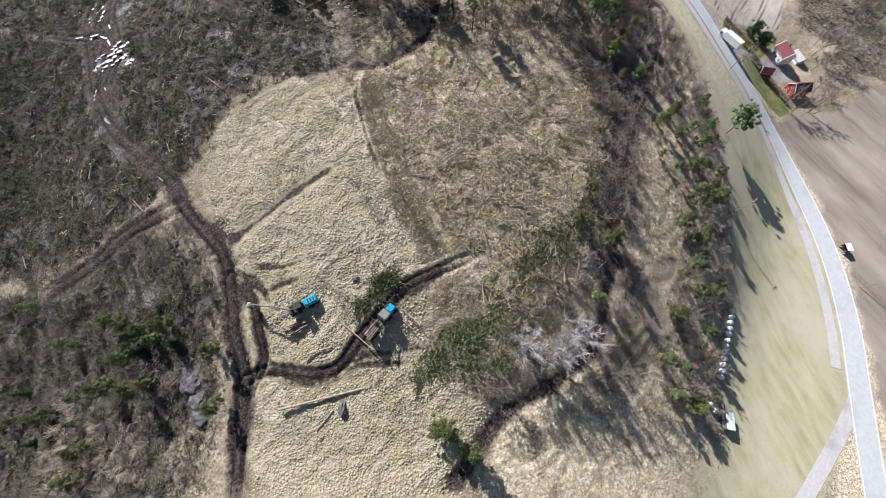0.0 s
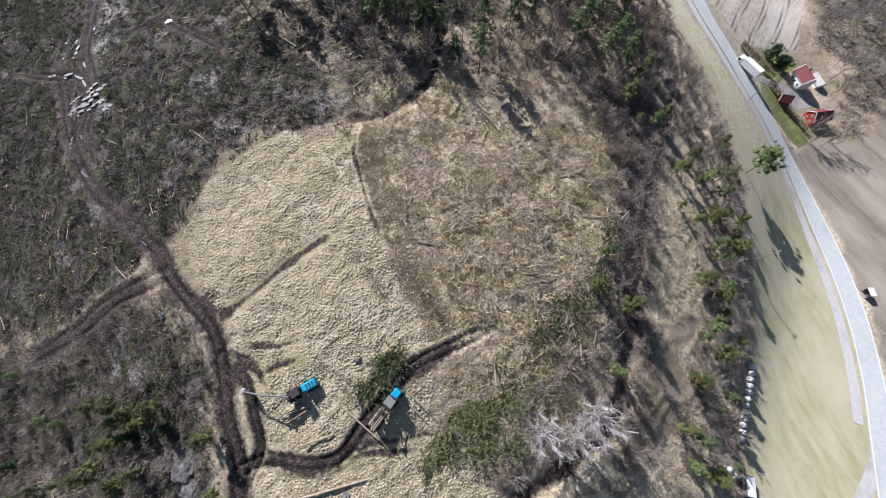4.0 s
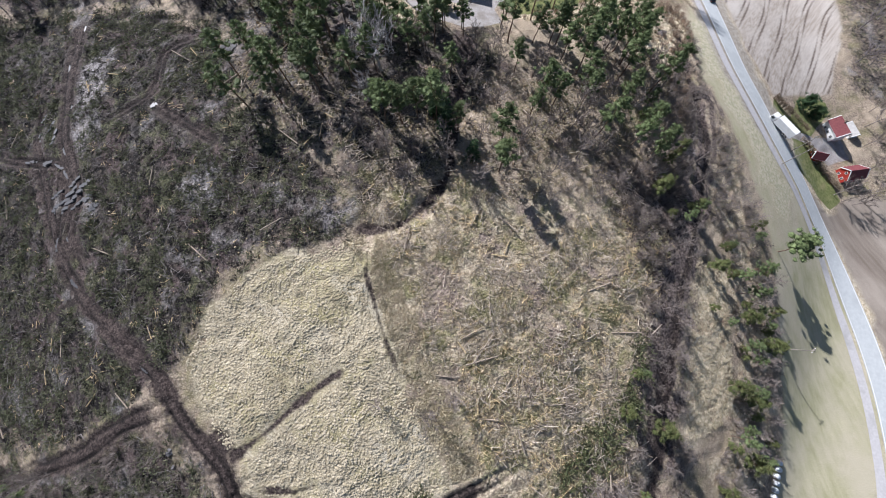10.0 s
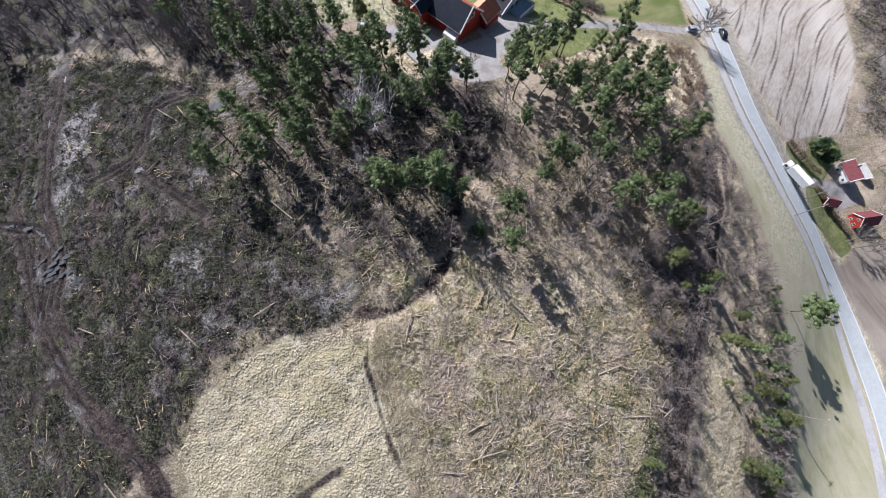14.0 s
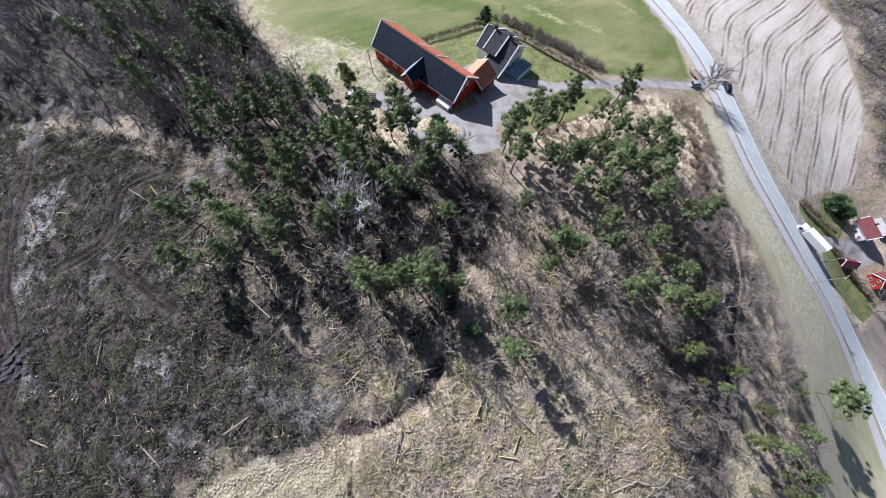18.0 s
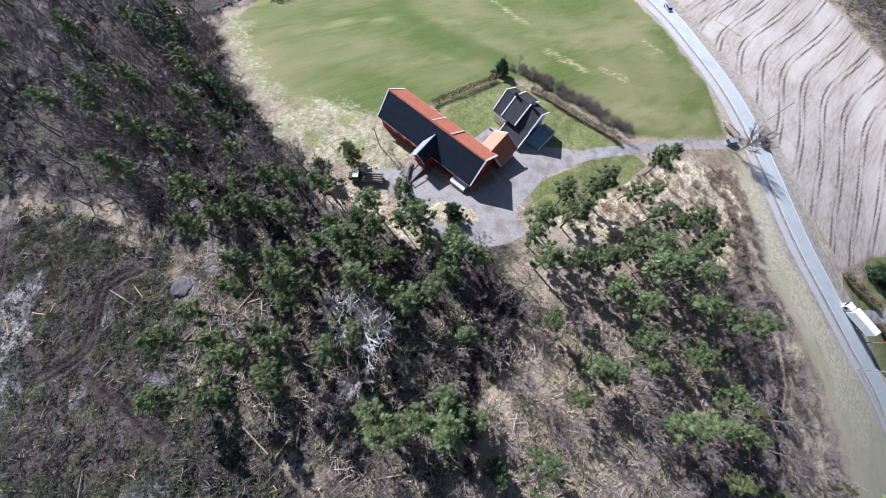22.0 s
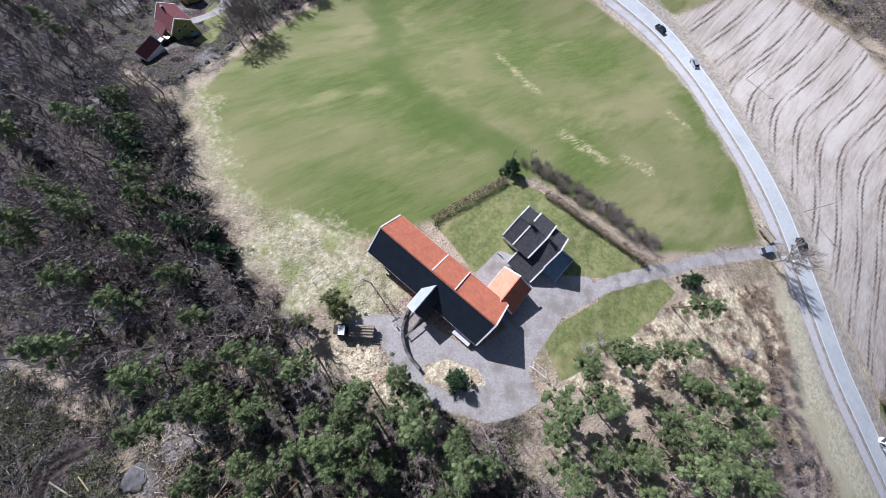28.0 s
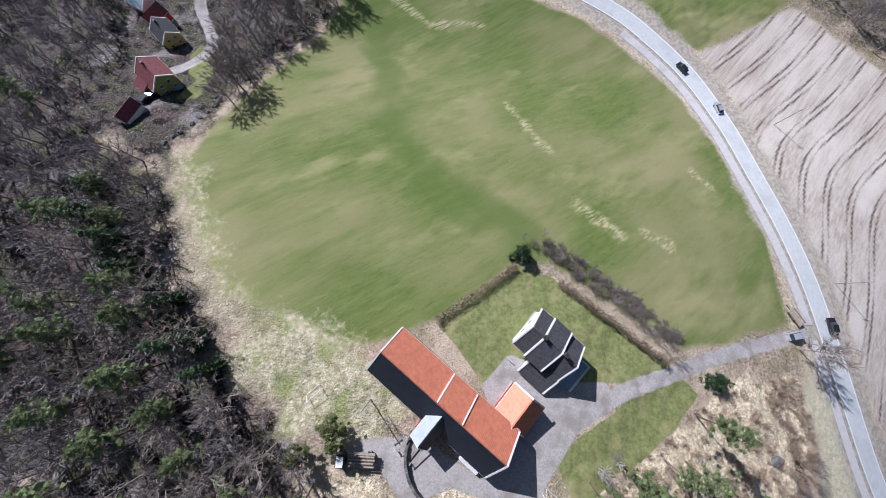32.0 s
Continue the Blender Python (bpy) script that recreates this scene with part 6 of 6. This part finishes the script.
# ---- bales and box on the valley field ----
bale = thing("bale", (89, -65), 0, "round silage bale in white plastic wrap", "bale", "bales at the field edge")
bm = tube(bmesh.new(), (0, 0, 0), (0, 0, 1.25), 0.68, 0.68, 16)
bmesh.ops.bevel(bm, geom=[e for e in bm.edges if any(len(f.verts) > 4 for f in e.link_faces)], offset=0.12, segments=2, affect="EDGES")
part("wrapped_body", bm, "wrap", bale, smooth=True)
part("film_tail", boxed(-0.12, 0.55, 0.3, 0.12, 0.72, 1.0), "wrap", bale)
spots = [(88.9 - 6.6 * i / 11 + rnd.uniform(-0.2, 0.2), -65 - 17.8 * i / 11) for i in range(12)] + [(77.4, -89.6), (78.9, -91.2)]
for i, (x, y) in enumerate(spots):
    m = pose(x, y, gz(x, y) - 0.03, 0, 0, rnd.uniform(0, 360))
    if i:
        copy_thing(bale, m)
    else:
        bale.matrix_basis = m
skip_ = thing("tipping_trailer", (82, -93.4), 80, "grey box trailer with a white load cover", "trailer")
part("box_body", boxed(-2.3, -1.1, 0.9, 2.3, 1.1, 2.3, bevel=0.04), "grey", skip_)
part("load_cover", boxed(-2.2, -1.0, 2.3, 2.2, 1.0, 2.4, bevel=0.03), "wrap", skip_, "white load cover")
part("drawbar", boxed(2.3, -0.08, 0.6, 4.0, 0.08, 0.75), "dark", skip_)
for x in (-0.7, 0.7):
    for s in (-1, 1):
        wheel(skip_, x, s * 1.0, 0.5, 0.4)

# ---- hedges, walls and garden things ----
def hedge(a, b, wide, tall, label, seed):
    mid, d = ((a[0] + b[0]) / 2, (a[1] + b[1]) / 2), Vector((b[0] - a[0], b[1] - a[1]))
    ob = thing("hedge", mid, math.degrees(math.atan2(d.y, d.x)), label, "hedge")
    rr, leaf, stems = random.Random(seed), Sticks(), Sticks()
    n = int(d.length * 26)
    mw = ob.matrix_world
    for _ in range(n):
        u = rr.uniform(-d.length / 2, d.length / 2)
        p = mw @ Vector((u, rr.uniform(-wide, wide) / 2, 0))
        z = gz(p.x, p.y) - mw.translation.z
        v = rr.uniform(-wide / 2, wide / 2)
        leaf.tuft((u, v, z + tall * (0.35 + 0.6 * rr.random() ** 0.5)), 0.5, 5, rr, 0.4)
        if rr.random() < 0.25:
            stems.rod((u, v * 0.5, z - 0.1), (u + rr.gauss(0, 0.2), v, z + tall), 0.04, 0.015)
    tagged(stems.ob("woody_frame", "bark", ob))
    leaf.ob("foliage", "hedge", ob)


hedge((-5, 88.3), (13.5, 100.2), 1.5, 1.6, "clipped leafless brown hedge along the field", 1)
hedge((22.8, 96.2), (44.5, 78.6), 1.5, 1.6, "clipped leafless brown hedge beside the lawn", 2)
hedge((110, 44.5), (125, 35.8), 1.4, 1.8, "bare hedge round the red farm's garden", 3)
hedge((120.5, 32), (135, 16), 1.4, 1.5, "bare hedge below the red farm", 4)

wall_pts = spline([(-9.5, 68.5), (-10.6, 64.5), (-9.6, 60.5), (-7.2, 57.5)], 0.9)
rw = thing("retaining_wall", wall_pts[0], 0, "curved dry-stone retaining wall beside the yard ramp", "stone wall")
o = rw.matrix_world.translation
for (ax, ay), (bx, by) in zip(wall_pts, wall_pts[1:]):
    for course in range(3):
        d = Vector((bx - ax, by - ay))
        m = pose((ax + bx) / 2 - o.x, (ay + by) / 2 - o.y, gz(ax, ay) - o.z + course * 0.42, 0, 0, math.degrees(math.atan2(d.y, d.x)) + rnd.uniform(-4, 4))
        part("stone", boxed(-d.length / 2 * 0.97, -0.28 + rnd.uniform(-0.05, 0.05), -0.1, d.length / 2 * 0.97, 0.28, 0.4, bevel=0.05, m=m), "rock", rw)


def goal(at, turn, wide=3.0, tall=1.8):
    ob = thing("football_goal", at, turn, "small white tubular football goal on the grass", "football goal")
    for s in (-1, 1):
        part("post", tube(bmesh.new(), (s * wide / 2, 0, -0.1), (s * wide / 2, 0, tall), 0.06, 0.06, 8), "white", ob)
        part("stay", tube(bmesh.new(), (s * wide / 2, 0, tall), (s * wide / 2, 1.1, 0.05), 0.04, 0.04, 6), "white", ob)
    part("crossbar", tube(bmesh.new(), (-wide / 2, 0, tall), (wide / 2, 0, tall), 0.06, 0.06, 8), "white", ob)
    part("ground_bar", tube(bmesh.new(), (-wide / 2, 1.1, 0.05), (wide / 2, 1.1, 0.05), 0.04, 0.04, 6), "white", ob)


goal((-27.9, 75.0), 42)
goal((15.6, 56.4), -38)


def pole(at, tall, arm, turn, label):
    ob = thing("street_lamp" if arm else "utility_pole", at, turn, label, "street lamp" if arm else "utility pole")
    part("mast", tube(bmesh.new(), (0, 0, -0.3), (0, 0, tall), 0.13, 0.09, 8), "lamp", ob)
    if arm:
        part("arm", tube(bmesh.new(), (0, 0, tall - 0.1), (arm, 0, tall + 0.3), 0.05, 0.04, 6), "grey", ob)
        part("lamp_head", boxed(arm - 0.1, -0.15, tall + 0.2, arm + 0.6, 0.15, tall + 0.36, bevel=0.04), "grey", ob)
    else:
        part("crossarm", boxed(-0.9, -0.06, tall - 0.5, 0.9, 0.06, tall - 0.36), "lamp", ob)
        for x in (-0.75, 0.0, 0.75):
            part("insulator", tube(bmesh.new(), (x, 0, tall - 0.36), (x, 0, tall - 0.18), 0.05, 0.05, 6), "white", ob)


shelter = thing("bus_shelter", (134.8, -43), 92, "small white roadside bus shelter with a flat roof", "bus shelter")
part("roof", boxed(-1.3, -0.9, 2.2, 1.3, 0.9, 2.34, bevel=0.03), "white", shelter, "white flat roof")
part("back_panel", boxed(-1.15, -0.78, 0.05, 1.15, -0.7, 2.2), "glass", shelter, "dark glazed back panel")
part("bench", boxed(-0.9, -0.65, 0.42, 0.9, -0.3, 0.48), "oldwood", shelter)
for x in (-1.15, 1.15):
    for y in (-0.75, 0.7):
        part("post", boxed(x - 0.04, y - 0.04, -0.2, x + 0.04, y + 0.04, 2.2), "grey", shelter)
    part("side_panel", boxed(x - 0.02, -0.68, 0.3, x + 0.02, 0.62, 2.0), "glass", shelter)

pole((135.5, -55.5), 8, 1.6, 170, "grey street lamp on the verge")
pole((113.5, 26), 8, 1.6, 200, "grey street lamp on the verge")
pole((105.5, 19.5), 8.5, 0, 30, "wooden utility pole beside the road")
pole((107, 149), 8.5, 0, 10, "wooden utility pole at the edge of the field")
pole((93, -36), 8.5, 0, 40, "wooden utility pole in the valley field")
pole((-17.5, 74), 7.5, 0, 40, "wooden utility pole behind the barn")
pole((104, 96), 8.0, 0, 10, "wooden utility pole at the edge of the field")

# ---- rocks, logs, stumps ----
def rock(at, sx, sy, sz, turn, label, flat=False, material="rock"):
    bm = bmesh.new()
    bmesh.ops.create_icosphere(bm, subdivisions=3, radius=1)
    for v in bm.verts:
        n = noise.noise(v.co * 1.7 + Vector((at[0], at[1], 0)))
        v.co *= 1 + 0.3 * n + 0.22 * noise.noise(v.co * 3.9 + Vector((at[1], at[0], 4)))
        if flat:
            v.co.z = max(min(v.co.z, 0.55), -0.5)
        v.co = Vector((v.co.x * sx, v.co.y * sy, v.co.z * sz))
    ob = link("boulder", bm, M[material], None, label)
    ob.matrix_world = pose(at[0], at[1], gz(*at) + 0.12 * sz, 0, 0, turn)
    tagged(ob, category="rock")


rock((-56.2, 40.2), 2.3, 2.0, 0.9, 20, "flat pale grey rock slab bared on the felled slope", True)
for x, y, sx, sy, sz in ((-49.6, -87, 2.3, 2.7, 0.9), (-47.6, -90.5, 1.9, 2.5, 0.8), (-46.4, -94, 1.6, 2.1, 0.7)):
    rock((x, y), sx, sy, sz, 30, "bare weathered grey rock outcrop among scrub")
rock((-58, -56), 0.8, 0.7, 0.6, 0, "rounded grey boulder beside the mud track")
rock((-57, -59), 0.5, 0.5, 0.4, 0, "small grey stone beside the mud track")
rock((-14.2, -91), 0.9, 1.8, 0.9, 10, "grey heap of stone on the straw meadow")
rock((-13, -64.5), 0.8, 0.6, 0.5, 10, "grey stone by the brash pile")
rock((67, 58), 1.5, 1.1, 0.4, 30, "bare rock outcrop on the straw bank")
rock((64, 62), 0.8, 0.6, 0.3, 80, "small rock outcrop on the straw bank")
for i, (x, y) in enumerate(((-76, 134), (-74.5, 136), (-73, 137.5), (-71, 140.5), (-70, 143), (-68.5, 145), (-67.6, 148), (-67, 149.5), (-68, 151), (-66.6, 152.5))):
    rock((x, y), 0.9 + 0.4 * math.sin(i * 2.1), 0.7, 0.5, i * 37, "pale grey stone in the bank below the houses")
rr = random.Random(8)
for i in range(26):
    x, y = -24.9 + rr.uniform(-1.6, 1.6), -74.8 + rr.uniform(-0.9, 0.9)
    ob = link("log", tube(bmesh.new(), (-1.7, 0, 0), (1.7, 0, 0), 0.15, 0.12, 7), M["logbark"], None, "short grey log in the heap beside the harvester")
    ob.matrix_world = pose(x, y, gz(x, y) + 0.15 + 0.28 * (i // 9), 0, rr.uniform(-6, 6), 35 + rr.uniform(-14, 14))
    tagged(ob, category="log", group="log heap")
for x, y, ln, turn, r in ((-18.7, -89.2, 18, 15, 0.26), (-12.4, -76, 11, -36, 0.16), (-20.5, -79.8, 6.5, 18, 0.16), (-18, -93, 5, 40, 0.14), (-2, -71, 5, -40, 0.13), (0, -72.5, 4.5, -45, 0.13), (-1.5, -73.5, 4.0, -38, 0.12)):
    ob = link("log", log_mesh(ln, r), M["logbark"], None, "long felled trunk lying on the straw meadow")
    ob.matrix_world = pose(x, y, gz(x, y) + r + 0.25, 0, 0, turn)
    tagged(ob, category="log", group="felled trunks")
LOGS = [log_mesh(ln, r) for ln, r in ((5.0, 0.13), (7.0, 0.15), (3.5, 0.11))]
log_meshes = []
for i, b in enumerate(LOGS):
    me = bpy.data.meshes.new("log")
    b.to_mesh(me)
    b.free()
    me.materials.append(M["fresh" if i == 2 else "logbark"])
    log_meshes.append(me)
for i, (x, y) in enumerate(np.concatenate([many(FELLED_EAST, 34, 31), many(FELLED_WEST_NEAR, 26, 32), many(MID, 40, 33)])):
    ob = new("log", log_meshes[i % 3])
    ob.matrix_world = pose(x, y, gz(x, y) + 0.3, 0, rr.uniform(-4, 4), rr.uniform(0, 180))
    tagged(ob, ("grey felled log lying among the branches", "long grey felled trunk on the cleared slope", "short fresh-cut pale log on the cleared slope")[i % 3], "log", "felled logs")
stump = Sticks()
stump.rod((0, 0, -0.2), (0, 0, 0.3), 0.2, 0.17, 7)
stump.f.append(tuple(range(7, 14)))
merged("stumps", [stump], np.concatenate([many(FELLED_WEST, 260, 34), many(FELLED_EAST, 200, 35)]), "endgrain", "pale cut stumps left on the felled ground", "tree stumps", (0.6, 1.2), seed=14)
BRASH_PILE = [(-13, -71), (-5, -62), (-3, -64), (-9, -72)]
BRASH_BANK = [(0, -86), (2, -80), (9, -73), (19, -68), (26, -66), (30, -72), (24, -80), (14, -86)]
EDGE_TOPS = [(24, -66), (36, -58), (46, -44), (50, -30), (44, -30), (36, -46), (22, -60)]
for poly, n, sd, kind in ((BRASH_PILE, 55, 36, "cut_tops"), (BRASH_BANK, 150, 37, "cut_tops"), (EDGE_TOPS, 85, 38, "cut_tops")):
    merged("brash_pile", [brash(s, 60, 1.0) for s in range(40, 44)], many(poly, n, sd, clumps=0.5), kind, "heap of cut green conifer branches", "brash", (0.9, 1.7), seed=sd)


planted(bares, [(-18.5, -66)], "bare trees on the meadow", (0.45, 0.5))
planted(bares, [(-13, -45), (-3, -47), (2, -44)], "bare trees on the meadow", (0.5, 0.7))
planted(shrubs, [(126, 46), (131, 43)], "garden evergreens", (1.0, 1.25))
planted(bares, [(136, 12), (140, 11), (144, 13), (152, 34), (155, 42), (158, 48), (150, 24), (162, 38), (133, 14)], "bare trees round the red farm", (0.8, 1.1))


def puddle(at, sx, sy, turn, seed):
    """Standing water in a rut."""
    rs, level = random.Random(seed), gz(*at) + 0.1
    bm = bmesh.new()
    ring = []
    for i in range(16):
        w = 2 * math.pi * i / 16
        q = rs.uniform(0.7, 1.2)
        p = Matrix.Rotation(radians(turn), 3, "Z") @ Vector((sx * q * math.cos(w), sy * q * math.sin(w), 0))
        x, y = at[0] + p.x, at[1] + p.y
        ring.append(bm.verts.new((x, y, level)))
    face = bm.faces.new(ring)
    low = bmesh.ops.extrude_face_region(bm, geom=[face])
    bmesh.ops.translate(bm, vec=(0, 0, -0.5), verts=[v for v in low["geom"] if isinstance(v, bmesh.types.BMVert)])
    bmesh.ops.recalc_face_normals(bm, faces=bm.faces)
    tagged(link("puddle", bm, M["water"], None, "muddy rain water standing in a wheel rut"), category="puddle")


for i, (line, n) in enumerate(((TRACKS[8][0], 6), (TRACKS[0][0], 3))):
    for k in range(n):
        j = int((k + 0.5) * (len(line) - 1) / n)
        (ax, ay), (bx, by) = line[j], line[j + 1]
        side = 1.15 * (-1) ** k
        t = math.atan2(by - ay, bx - ax)
        puddle((ax - side * math.sin(t), ay + side * math.cos(t)), 1.1 + 0.5 * math.sin(k * 2.3), 0.25, math.degrees(t), i * 20 + k)
WATERS = (
    (-89.5, 3.8, 3.0, 0.6, 40), (-92.5, 1.5, 3.6, 0.55, 42), (-95.5, -1.2, 3.0, 0.5, 40), (-86, -2, 1.6, 1.0, 30), (-94.3, 2.3, 3.4, 0.5, 44), (-98.5, -0.6, 2.4, 0.5, 38),
    (-91, -0.6, 2.6, 0.45, 42), (-100.4, 10, 1.8, 0.45, -30), (-105, 11.5, 2.2, 0.5, 8), (-111, 12.6, 1.8, 0.5, 10), (-103.6, 18.5, 2.4, 0.4, 75), (-109.5, 19.4, 1.2, 0.4, 70),
    (-93.5, 5.0, 2.2, 0.4, 42), (-88, 0.6, 1.8, 0.7, 40), (-99.5, 2.5, 2.0, 0.4, 30), (-97.5, 7.5, 1.6, 0.35, -50), (-106, 22, 1.8, 0.4, 75),
    (-97, -10.6, 1.8, 0.4, 75), (-89, -20.4, 1.6, 0.4, -40), (-98, 26, 2.4, 0.35, 78), (-73.5, 23.8, 1.0, 0.6, 30), (-110, 25, 1.4, 0.5, 60),
)
for i, (x, y, sx, sy, turn) in enumerate(WATERS):
    for k in (-0.6, 0.0, 0.6):
        puddle((x + k * sx * math.cos(radians(turn)), y + k * sx * math.sin(radians(turn))), sx * 0.42, sy * (1.0 - 0.3 * abs(k)), turn + 20 * k, 60 + 3 * i + int(k * 2))
